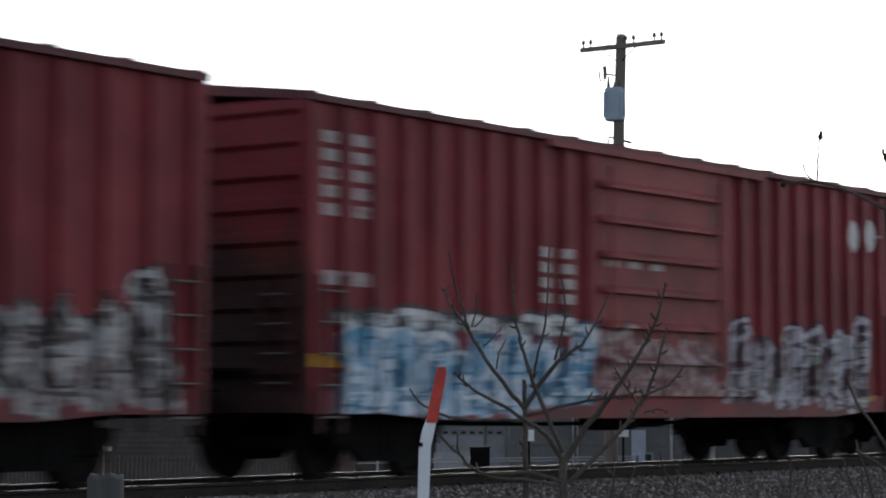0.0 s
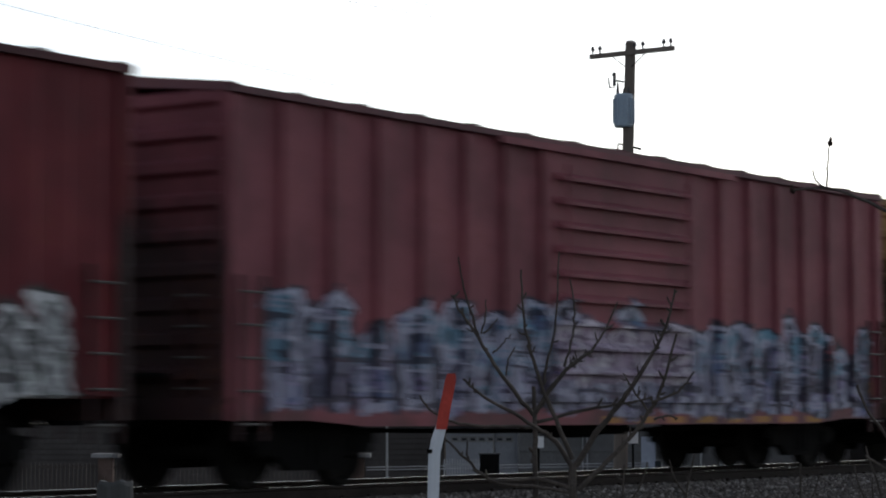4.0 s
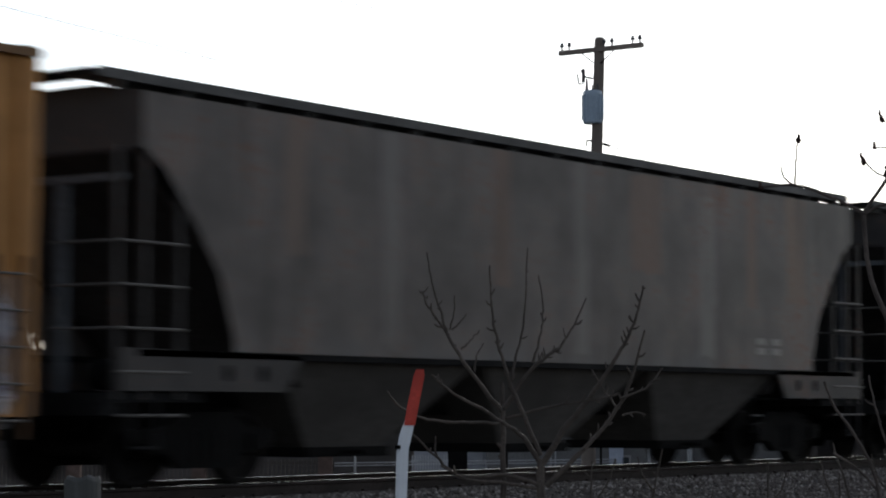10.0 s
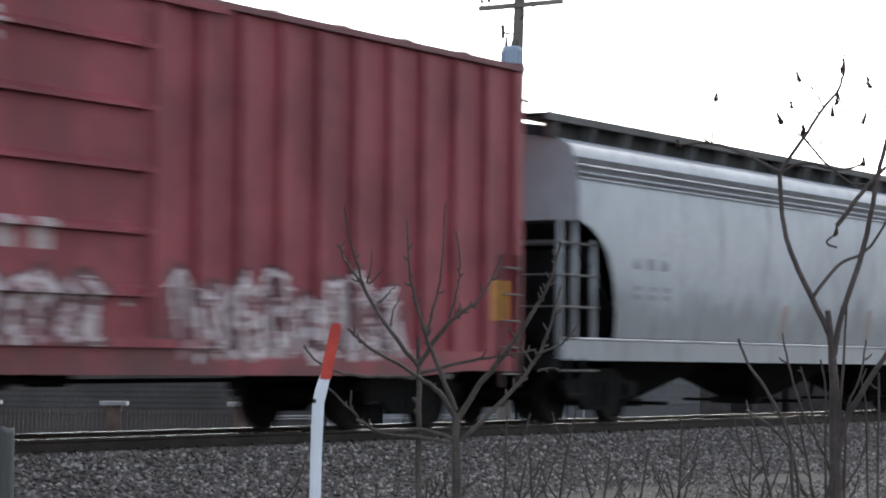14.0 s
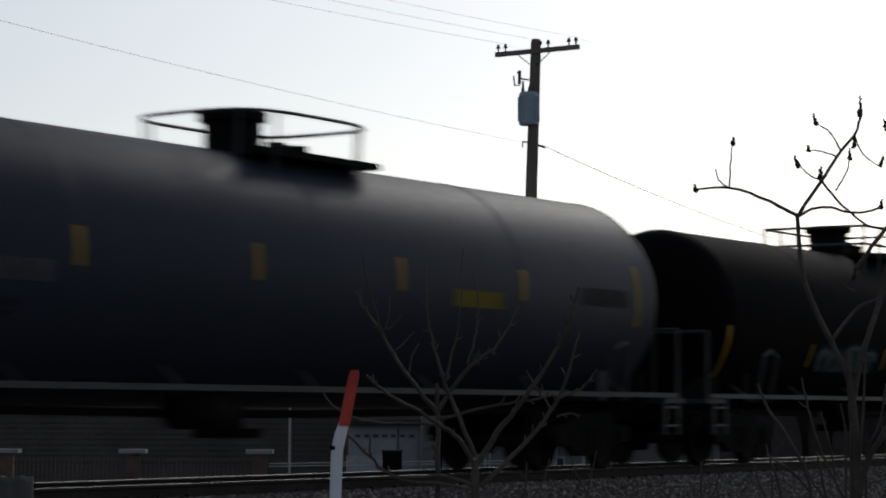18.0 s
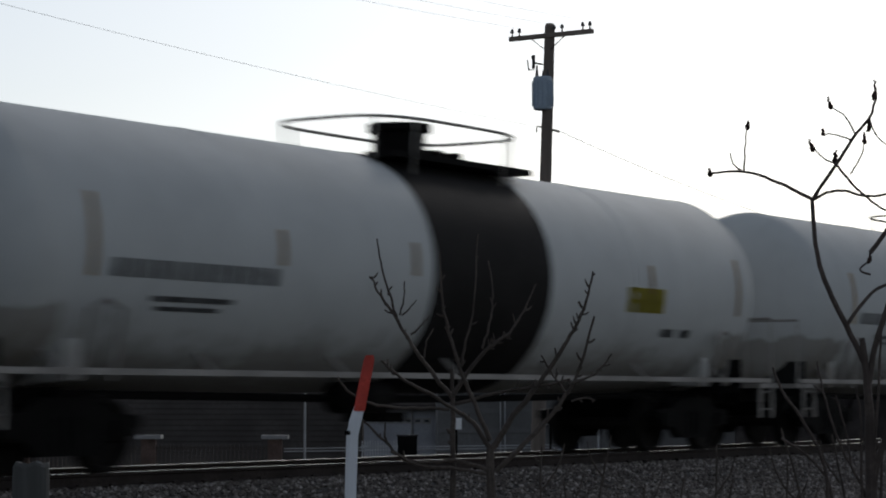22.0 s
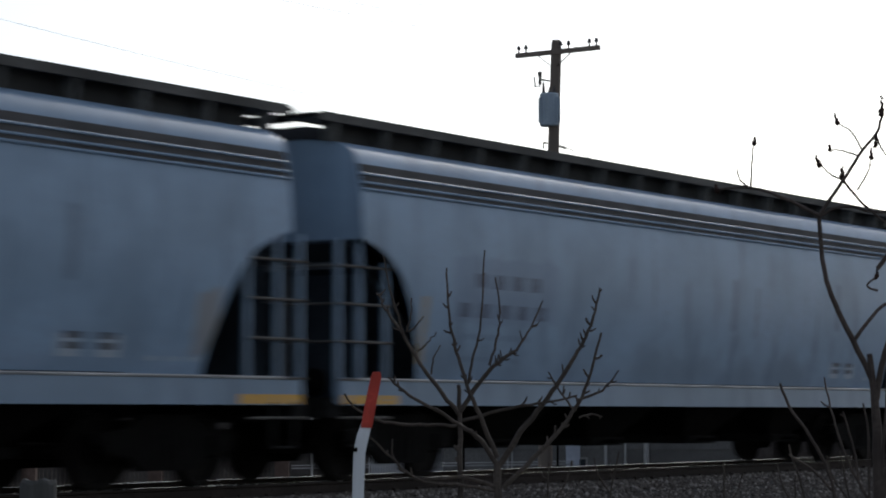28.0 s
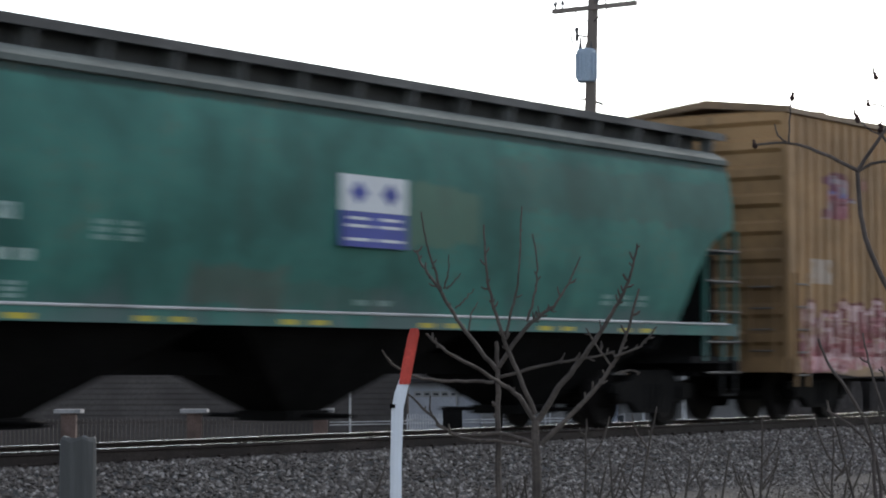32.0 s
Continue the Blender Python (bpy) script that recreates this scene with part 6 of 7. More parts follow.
# ---- ground, track and what stands beside it ----
def earth(name, c1, c2, scale):
    m, nt, b = nodes_of(name, 0.95)
    big = noise_tex(nt, coords(nt), scale * 0.12, 5)
    mid = noise_tex(nt, coords(nt, (1, 1, 1), (4, 2, 0)), scale * 0.9, 5)
    fine = noise_tex(nt, coords(nt), scale * 6, 8)
    c = mix(nt, smooth(nt, big, 0.35, 0.65), c1, c2)
    c = mix(nt, smooth(nt, mid, 0.5, 0.75), c, tuple(v * 1.5 for v in c2))
    c = mix(nt, smooth(nt, fine, 0.3, 0.7), c, tuple(v * 0.4 for v in c1))
    link(nt, c, b.inputs["Base Color"])
    bump(nt, b, fine, 0.6, 0.03)
    return m


def stone_mat():
    m, nt, b = nodes_of("crushed_stone", 0.9)
    g = nt.nodes.new("ShaderNodeNewGeometry")
    ramp = nt.nodes.new("ShaderNodeValToRGB")
    el = ramp.color_ramp.elements
    el[0].color, el[1].color = (0.055, 0.048, 0.043, 1), (0.46, 0.42, 0.39, 1)
    e2 = el.new(0.7)
    e2.color = (0.175, 0.152, 0.135, 1)
    link(nt, g.outputs["Random Per Island"], ramp.inputs[0])
    n = noise_tex(nt, coords(nt), 40, 4)
    link(nt, mix(nt, smooth(nt, n, 0.3, 0.8), ramp.outputs[0], (0.10, 0.085, 0.075)), b.inputs["Base Color"])
    return m


DIRT = earth("dry_grass_dirt", (0.065, 0.058, 0.052), (0.105, 0.095, 0.085), 5.0)
BALLAST = earth("ballast", (0.09, 0.085, 0.08), (0.12, 0.115, 0.11), 6.0)
BANK = [(14.2, -0.70), (15.3, -0.48), (16.35, -0.22), (16.6, -0.18), (19.5, -0.18), (21.3, -0.75)]
bm = bm_new()
prof = [(-2500, -0.9), (-60, -0.9), (4, -0.78), (7, -0.76), (9, -0.75), (10, -0.74), (11, -0.74), (12, -0.72), (13, -0.7), (14.0, -0.68), (15.0, -0.7), (22.5, -0.8), (27.0, -2.3), (60, -2.4), (300, -3.2), (4000, -4.5)]
xs = [-4000, -300, -60] + [i * 1.0 for i in range(-10, 70)] + [90, 160, 400, 1000, 4000]
grid = []
for x in xs:
    grid.append([bm.verts.new((x, y, z + (0.07 * noise.noise((x * 0.4, y * 0.4, 0)) if -60 < y < 14.5 else 0))) for y, z in prof])
for a, b in zip(grid, grid[1:]):
    for i in range(len(prof) - 1):
        bm.faces.new((a[i], b[i], b[i + 1], a[i + 1]))
tagged(new("ground", mesh_of("ground", bm, DIRT, True)), "dry grass and dirt beside the railway", "ground", kind="structure")
bm = bm_new()
prism_x(bm, BANK, -400, 900)
tagged(new("ballast_bed", mesh_of("ballast_bed", bm, BALLAST)), "grey crushed-stone ballast under the track", "ballast", kind="structure")


def bank_z(y):
    return float(np.interp(y, [p[0] for p in BANK], [p[1] for p in BANK])) if y > 14.2 else -0.7


def stones(name, label, n, x_range, y_range, size, seed, cluster=1.0):
    """Loose stones joined into one mesh, thinning away from the track."""
    rng = random.Random(seed)
    vs, fs = [], []
    for _ in range(n):
        x = rng.uniform(*x_range)
        y = y_range[1] - (y_range[1] - y_range[0]) * rng.random() ** cluster
        r = size * rng.uniform(0.5, 1.25)
        z = bank_z(y) + r * 0.35
        o = len(vs)
        a0, sx, sy, sz = rng.uniform(0, 6.28), rng.uniform(0.7, 1.2), rng.uniform(0.7, 1.2), rng.uniform(0.5, 0.9)
        for k in range(4):
            a = a0 + k * 1.571 + rng.uniform(-0.3, 0.3)
            vs.append((x + r * sx * math.cos(a), y + r * sy * math.sin(a), z + r * rng.uniform(-0.25, 0.25)))
        vs.append((x + r * rng.uniform(-0.3, 0.3), y + r * rng.uniform(-0.3, 0.3), z + r * sz))
        vs.append((x, y, z - r * 0.6))
        for k in range(4):
            fs.append((o + k, o + (k + 1) % 4, o + 4))
            fs.append((o + (k + 1) % 4, o + k, o + 5))
    me = bpy.data.meshes.new(name)
    me.from_pydata(vs, [], fs)
    me.materials.append(STONE)
    return tagged(new(name, me), label, "ballast stones", kind="stuff")


STONE = stone_mat()
stones("ballast_stones", "loose grey crushed stones on the track's shoulder", 52000, (12, 62), (13.9, 17.25), 0.036, 3, 1.0)
stones("ballast_stones_between", "loose grey crushed stones between the rails", 9000, (12, 60), (17.42, 18.7), 0.036, 4)
stones("scattered_stones", "scattered stones on the dirt", 16000, (10, 45), (8.0, 14.2), 0.024, 5, 1.6)

track = thing("railway_track", "steel rails with shiny heads on wooden ties", "railway track", kind="structure")
for y in (TRACK_Y - 0.72, TRACK_Y + 0.72):
    bm = bm_new()
    prism_x(bm, [(y - 0.075, -0.18), (y - 0.075, -0.165), (y - 0.012, -0.145), (y - 0.012, -0.045), (y - 0.037, -0.035), (y - 0.037, -0.006), (y + 0.037, -0.006), (y + 0.037, -0.035), (y + 0.012, -0.045), (y + 0.012, -0.145), (y + 0.075, -0.165), (y + 0.075, -0.18)], -400, 900)
    r = part("rail", bm, RAIL_SIDE, track)
    bm = bm_new()
    prism_x(bm, [(y - 0.034, -0.0059), (y - 0.028, 0.0), (y + 0.028, 0.0), (y + 0.034, -0.0059)], -400, 900)
    part("rail_head", bm, RAIL_TOP, r, "polished running surface")
TIE = bm_new()
box(TIE, -0.11, 0.11, -1.3, 1.3, -0.34, -0.165)
TIE = mesh_of("tie", TIE, plain("creosote_wood", (0.06, 0.05, 0.04), 0.9, 0, 0.4, 6, 0.4))
PLATE = bm_new()
box(PLATE, -0.09, 0.09, -0.17, 0.17, -0.166, -0.15)
box(PLATE, -0.05, 0.05, -0.13, -0.08, -0.15, -0.12)
PLATE = mesh_of("tie_plate", PLATE, RAIL_SIDE)
for i in range(120):
    t_ = shared("tie", TIE, track, pose(4 + i * 0.52, TRACK_Y, 0))
    shared("tie_plate", PLATE, t_, pose(0, -0.72, 0))

# ---- utility pole with crossarm, transformer and wires ----
pole = thing("utility_pole", "weathered wooden utility pole with a blue-grey transformer", "utility pole", m=pose(50.95, 31.05, -3.63))
lean = lambda z: ((z - 14.1) * 0.018, (z - 14.1) * -0.024, z)
bm = bm_new()
tube(bm, [lean(-0.3), lean(7.0), lean(12.0), lean(14.05), lean(14.12)], [0.2, 0.17, 0.145, 0.135, 0.10], 16)
part("pole", bm, WOOD_POLE, pole)
bm = bm_new()
box(bm, -0.17, -0.07, -1.36, 1.16, 13.73, 13.85)
arm = part("crossarm", bm, WOOD_POLE, pole)
INSUL = plain("insulator", (0.05, 0.045, 0.045), 0.35, 0, 0.2)
PINS = (-1.27, -1.06, -0.44, -0.2, 0.86, 1.08)
for y in PINS:
    bm = bm_new()
    tube(bm, [(-0.12, y, 13.85), (-0.12, y, 13.94), (-0.12, y, 13.945), (-0.12, y, 13.99), (-0.12, y, 13.995), (-0.12, y, 14.05)], [0.02, 0.02, 0.06, 0.05, 0.045, 0.03], 10)
    part("insulator", bm, INSUL, arm)
for s in (-1, 1):
    bm = bm_new()
    tube(bm, [(-0.1, s * 0.5, 13.74), (-0.1, s * 0.05, 13.4)], 0.014, 6)
    part("arm_brace", bm, STEEL, pole)
GREY_T = plain("transformer_paint", (0.30, 0.37, 0.45), 0.45, 0, 0.2, 6)
bm = bm_new()
tube(bm, [(-0.15, 0.13, 11.86), (-0.15, 0.13, 11.9), (-0.15, 0.13, 12.68), (-0.15, 0.13, 12.72)], [0.22, 0.25, 0.25, 0.22], 24)
tr = part("transformer", bm, GREY_T, pole, "blue-grey steel transformer can")
for k in range(9):
    a = radians(130 + k * 25)
    bm = bm_new()
    cx, cy = -0.15 + 0.265 * math.cos(a), 0.13 + 0.265 * math.sin(a)
    tube(bm, [(cx, cy, 11.95), (cx, cy, 12.6)], 0.022, 6)
    part("cooling_fin", bm, GREY_T, tr)
for dx, dy, hh in ((-0.12, 0.1, 0.32), (0.1, 0.05, 0.2), (0.0, -0.15, 0.2)):
    bm = bm_new()
    tube(bm, [(-0.15 + dx, 0.13 + dy, 12.7), (-0.15 + dx, 0.13 + dy, 12.7 + hh * 0.5), (-0.15 + dx, 0.13 + dy, 12.7 + hh)], [0.05, 0.035, 0.02], 8)
    part("bushing", bm, INSUL, tr)
bm = bm_new()
box(bm, -0.2, 0.05, 0.0, 0.1, 12.2, 12.35)
part("hanger", bm, STEEL, pole)
bm = bm_new()
tube(bm, [(-0.1, 0.15, 13.05), (-0.2, 0.38, 13.1), (-0.22, 0.42, 13.28)], 0.025, 6)
tube(bm, [(-0.2, 0.38, 12.95), (-0.22, 0.36, 13.3)], 0.045, 8)
tube(bm, [(-0.2, 0.52, 12.92), (-0.22, 0.55, 13.18)], 0.02, 6)
tube(bm, [(-0.2, 0.36, 12.92), (-0.22, 0.54, 12.92)], 0.015, 6)
part("fuse_cutout", bm, INSUL, pole)
bm = bm_new()
tube(bm, [(-0.05, 0.1, 11.4), (-0.12, 0.32, 11.45), (-0.12, 0.34, 11.3)], 0.025, 6)
tube(bm, [(0.05, -0.05, 11.35), (0.2, -0.16, 11.3)], 0.03, 6)
part("bracket", bm, STEEL, pole)
WIRE = plain("wire", (0.16, 0.16, 0.17), 0.5, 0.3, 0.1)


def wire(a, b, sag, r):
    bm = bm_new()
    a, b = Vector(a), Vector(b)
    tube(bm, [a.lerp(b, i / 24) - Vector((0, 0, 4 * sag * (i / 24) * (1 - i / 24))) for i in range(25)], r, 5)
    return tagged(new("overhead_wire", mesh_of("overhead_wire", bm, WIRE)), "thin overhead wire strung from the pole", "wire", "overhead wires")


for y in (-1.27, -0.2, 0.86):
    wire((50.83, 31.05 + y, 10.42), (11.0, 34.6 + y, 11.5), 0.5, 0.0035)
    wire((50.83, 31.05 + y, 10.42), (95.0, 28.0 + y, 10.3), 0.9, 0.0022)
wire((50.9, 31.15, 7.75), (8.0, 36.5, 11.6), 0.6, 0.004)
wire((51.0, 30.9, 7.72), (92.0, 27.0, 5.2), 1.3, 0.009)

# ---- marker post, stub post ----
mk = thing("marker_post", "white plastic marker post with a faded red top", "marker post", m=pose(13.787, 10.04, -0.73))
MW = plain("marker_white", (0.72, 0.74, 0.78), 0.5, 0, 0.12)
ax = Vector((0.585, -0.811, 0))      # the post's broad face
def slab(bm, pts, half, thick):
    rows = []
    for (u, z), hw in zip(pts, half):
        c = ax * u + Vector((0, 0, z))
        n_ = Vector((0.811, 0.585, 0)) * thick
        rows.append([bm.verts.new(c + ax * q * hw + n_ * w) for q, w in ((-1, -1), (-0.4, -1.6), (0.4, -1.6), (1, -1), (1, 1), (-1, 1))])
    for a, b in zip(rows, rows[1:]):
        for k in range(6):
            bm.faces.new((a[k], a[(k + 1) % 6], b[(k + 1) % 6], b[k]))
    bm.faces.new(rows[0][::-1])
    bm.faces.new(rows[-1])
bm = bm_new()
slab(bm, [(-0.075, -0.2), (-0.066, 0.9), (-0.055, 1.28), (-0.03, 1.4), (0.0, 1.5)], [0.042, 0.042, 0.044, 0.046, 0.038], 0.012)
post = part("post", bm, MW, mk)
bm = bm_new()
slab(bm, [(-0.004, 1.46), (0.02, 1.6), (0.066, 1.83), (0.07, 1.87)], [0.041, 0.042, 0.04, 0.028], 0.017)
part("cap", bm, plain("marker_red", (0.55, 0.07, 0.05), 0.55, 0, 0.3, 18), mk, "faded red cap")
bm = bm_new()
slab(bm, [(-0.09, 1.285), (-0.09, 1.315)], [0.02, 0.02], 0.02)
part("clip", bm, STEEL, post)

bm = bm_new()
R0 = 0.118
rng = random.Random(2)
ring = [R0 * rng.uniform(0.93, 1.05) for _ in range(18)]
lv = []
for z, k in ((-0.9, 1.02), (-0.2, 1.0), (0.3, 0.99), (0.385, 0.98), (0.405, 0.9)):
    lv.append([bm.verts.new((10.95 + ring[i] * k * math.cos(i * math.pi / 9), 10.6 + ring[i] * k * math.sin(i * math.pi / 9), z + (0.012 * math.sin(i * 1.7) if z > 0.35 else 0))) for i in range(18)])
for a, b in zip(lv, lv[1:]):
    for k in range(18):
        bm.faces.new((a[k], a[(k + 1) % 18], b[(k + 1) % 18], b[k]))
bm.faces.new(lv[-1])
tagged(new("wooden_post", mesh_of("wooden_post", bm, plain("grey_post", (0.13, 0.13, 0.125), 0.9, 0, 0.5, 9, 0.6, (1, 1, 0.08)))), "weathered grey-green wooden stub post", "post")

# ---- bare shrubs: limbs as curved tapering tubes ----
SIDE = Vector((0.57, -0.82, 0))      # across the view of the railway
DEEP = Vector((0.82, 0.57, 0))
RNG = random.Random(11)


def limb(plant, name, pts, r0, r1, material, depth=0.0, spurs=0, wob=0.006):
    """A limb through (across, up) points in metres, bending off in depth, with short spurs."""
    r0, r1 = r0 * 1.35, r1 * 1.4
    n = len(pts)
    dd = RNG.uniform(-0.25, 0.25) if depth == 0.0 else depth
    P = []
    for i, (u, z) in enumerate(pts):
        P.append(SIDE * u + DEEP * (dd * i / (n - 1)) + Vector((0, 0, z)))
    Q = []
    for i in range(n - 1):
        p0, p1, p2, p3 = P[max(i - 1, 0)], P[i], P[i + 1], P[min(i + 2, n - 1)]
        for k in range(5):
            t = k / 5
            Q.append(0.5 * ((2 * p1) + (p2 - p0) * t + (2 * p0 - 5 * p1 + 4 * p2 - p3) * t * t + (3 * p1 - p0 - 3 * p2 + p3) * t ** 3) + Vector((RNG.uniform(-wob, wob), RNG.uniform(-wob, wob), RNG.uniform(-wob, wob))) * (1 if i or k else 0))
    Q.append(P[-1])
    m_ = len(Q) - 1
    bm = bm_new()
    tube(bm, Q, [r0 + (r1 - r0) * i / m_ for i in range(m_ + 1)], 7)
    ob = part(name, bm, material, plant)
    for _ in range(spurs):
        i = RNG.randint(m_ // 3, m_ - 1)
        d = (Q[i + 1] - Q[i]).normalized()
        side = (d.cross(DEEP) * RNG.choice((-1, 1)) + d * RNG.uniform(0.4, 1.2) + DEEP * RNG.uniform(-0.5, 0.5)).normalized()
        ln = RNG.uniform(0.02, 0.07)
        bm = bm_new()
        tube(bm, [Q[i], Q[i] + side * ln * 0.6, Q[i] + side * ln + Vector((0, 0, ln * 0.2))], [r1 * 1.3, r1 * 1.1, r1 * 0.7], 5)
        part("spur", bm, material, ob)
    return ob


bush = thing("bare_shrub", "leafless many-stemmed shrub beside the track", "shrub", m=pose(14.76, 9.53, 0.45))
limb(bush, "trunk", [(0.02, -1.2), (0.01, -0.4), (0.0, -0.18), (0.0, 0.0)], 0.030, 0.022, BARK, 0.001, 0, 0.002)
limb(bush, "trunk", [(-0.27, -1.2), (-0.28, -0.3), (-0.28, 0.2), (-0.29, 0.60)], 0.022, 0.011, BARK, 0.25, 2)
limb(bush, "branch", [(0.0, 0.0), (-0.13, 0.18), (-0.33, 0.33), (-0.66, 0.52), (-0.83, 0.66)], 0.016, 0.006, BARK, 0.1, 6)
limb(bush, "branch", [(-0.29, 0.38), (-0.45, 0.58), (-0.62, 0.82), (-0.74, 1.02), (-0.85, 1.18), (-0.90, 1.30)], 0.014, 0.005, BARK, 0.15, 9)
limb(bush, "branch", [(-0.71, 0.98), (-0.76, 1.15), (-0.82, 1.35), (-0.86, 1.58)], 0.008, 0.004, BARK, -0.05, 2)
limb(bush, "twig", [(-0.69, 1.0), (-0.66, 1.12), (-0.65, 1.26)], 0.006, 0.003, BARK, 0.04)
limb(bush, "twig", [(-0.67, 1.0), (-0.61, 1.05), (-0.56, 1.12)], 0.006, 0.003, BARK, 0.04)
limb(bush, "twig", [(-0.60, 0.85), (-0.53, 0.92), (-0.46, 1.0)], 0.006, 0.003, BARK, 0.04)
limb(bush, "twig", [(-0.50, 0.68), (-0.48, 0.8), (-0.43, 0.9)], 0.006, 0.003, BARK, 0.04)
limb(bush, "branch", [(0.0, 0.05), (-0.12, 0.33), (-0.23, 0.60), (-0.31, 0.85), (-0.36, 1.1), (-0.385, 1.48)], 0.015, 0.005, BARK, -0.1, 12)
limb(bush, "branch", [(-0.28, 0.40), (-0.1, 0.66), (0.05, 0.80), (0.15, 0.87), (0.24, 1.0), (0.36, 1.25)], 0.015, 0.004, BARK, 0.2, 16)
limb(bush, "branch", [(-0.22, 0.62), (-0.17, 0.85), (-0.12, 1.1), (-0.09, 1.63)], 0.009, 0.004, BARK, 0.1, 2)
limb(bush, "branch", [(-0.06, 0.75), (0.0, 0.95), (0.02, 1.15), (-0.01, 1.42)], 0.008, 0.004, BARK, 0.1, 2)
limb(bush, "branch", [(0.02, 0.0), (0.18, 0.25), (0.38, 0.50), (0.53, 0.73), (0.65, 0.93), (0.73, 1.12), (0.77, 1.33)], 0.019, 0.005, BARK, -0.15, 14)
limb(bush, "branch", [(0.04, -0.18), (0.33, 0.1), (0.58, 0.40), (0.70, 0.65), (0.80, 1.0)], 0.016, 0.006, BARK, 0.1, 16)
limb(bush, "twig", [(0.57, 0.42), (0.48, 0.55), (0.39, 0.70)], 0.007, 0.004, BARK, 0.05, 3)
limb(bush, "twig", [(0.60, 0.48), (0.80, 0.56), (0.93, 0.71)], 0.009, 0.004, BARK, 0.05, 3)
limb(bush, "branch", [(-0.27, 0.33), (0.12, 0.43), (0.40, 0.47), (0.60, 0.52)], 0.011, 0.005, BARK, -0.1, 10)
limb(bush, "branch", [(-0.31, 0.29), (-0.60, 0.30), (-0.85, 0.32), (-1.05, 0.41), (-1.15, 0.53)], 0.010, 0.005, BARK, -0.2, 1)
limb(bush, "branch", [(0.0, -0.17), (-0.25, -0.10), (-0.6, -0.10), (-0.80, 0.05), (-0.98, 0.23)], 0.013, 0.005, BARK, -0.15, 2)
limb(bush, "branch", [(0.0, -0.2), (-0.3, -0.15), (-0.55, -0.12), (-0.75, -0.02)], 0.011, 0.006, BARK, -0.3, 1)
limb(bush, "twig", [(-0.77, 0.02), (-0.80, 0.1), (-0.79, 0.19)], 0.007, 0.004, BARK, 0.03)
limb(bush, "twig", [(0.62, 0.35), (0.72, 0.38), (0.8, 0.36)], 0.007, 0.004, BARK, 0.03, 2)

# sumac with dry seed heads
POD = plain("seed_head", (0.05, 0.03, 0.025), 0.95, 0, 0.5, 40, 0.6)
sumac = thing("bare_sumac", "leafless sumac stem with dark dried seed heads", "shrub", m=pose(14.02, 6.12, 0.0))


def pod(plant, u, z, ln=0.09, tilt=0.0, deep=0.0):
    bm = bm_new()
    base = SIDE * u + DEEP * deep + Vector((0, 0, z))
    up = (SIDE * tilt + Vector((0, 0, 1))).normalized()
    n = 12
    tube(bm, [base + up * ln * i / n + Vector((RNG.gauss(0, 0.004), RNG.gauss(0, 0.004), 0)) for i in range(n + 1)], [0.004] + [0.019 * (1.05 - 0.75 * i / n) * RNG.uniform(0.6, 1.25) for i in range(1, n)] + [0.003], 7)
    part("seed_head", bm, POD, plant)


k_ = 15.0 / 4100 / 1.64              # metres for each step of the plant's own grid
def grid_pts(*pts):
    return [((x - 595) * k_, (1020 - y) * k_ + 0.75) for x, y in pts]


def sl(name, r0, r1, *pts, depth=0.02):
    limb(sumac, name, grid_pts(*pts), r0, r1, RED_BARK, depth, 0, 0.003)


limb(sumac, "trunk", [(0.02, -0.9), (0.0, 0.4), (-0.015, 0.9), (-0.05, 1.22)], 0.034, 0.013, RED_BARK, 0.001, 0, 0.003)
sl("branch", 0.016, 0.010, (595, 930), (575, 870), (515, 750), (470, 650), (445, 560), (432, 405))
sl("branch", 0.010, 0.005, (432, 405), (330, 355), (240, 325), (135, 328))
sl("twig", 0.005, 0.003, (232, 322), (236, 250), (243, 195))
sl("twig", 0.005, 0.003, (225, 322), (200, 300), (193, 268))
sl("branch", 0.010, 0.006, (432, 405), (500, 305), (560, 215), (605, 160), (625, 90))
sl("twig", 0.005, 0.003, (558, 210), (530, 160), (495, 135))
sl("twig", 0.005, 0.003, (545, 230), (500, 214), (466, 212))
sl("twig", 0.005, 0.003, (505, 305), (465, 282), (440, 255))
sl("twig", 0.005, 0.003, (543, 330), (575, 280), (588, 235))
sl("branch", 0.008, 0.006, (432, 408), (475, 385), (530, 380), (600, 395), (680, 380))
sl("branch", 0.007, 0.005, (505, 305), (560, 370), (636, 430), (700, 440))
sl("branch", 0.012, 0.006, (600, 560), (700, 430), (800, 330), (870, 200))
sl("branch", 0.010, 0.005, (530, 770), (600, 680), (700, 620), (780, 480))
sl("branch", 0.016, 0.010, (592, 940), (610, 840), (680, 620), (720, 420), (760, 260))
sl("twig", 0.005, 0.003, (760, 260), (740, 200), (700, 150))
sl("twig", 0.005, 0.003, (600, 160), (625, 220), (680, 260))
sl("twig", 0.006, 0.004, (600, 625), (570, 610), (600, 580))
for x, y, ln, tl in ((135, 335, 0.05, -0.2), (243, 200, 0.06, 0.1), (618, 115, 0.15, 0.05), (492, 140, 0.09, -0.3), (466, 218, 0.05, 0.0), (438, 265, 0.09, -0.35), (503, 295, 0.08, 0.0), (587, 240, 0.08, 0.0), (600, 205, 0.10, 0.1), (600, 590, 0.07, 0.0), (870, 205, 0.12, 0.1), (780, 480, 0.08, 0), (700, 155, 0.09, -0.3), (680, 260, 0.08, 0.2), (760, 265, 0.1, 0), (680, 385, 0.07, 0)):
    (u, z), = grid_pts((x, y))
    pod(sumac, u, z, ln, tl, 0.02)


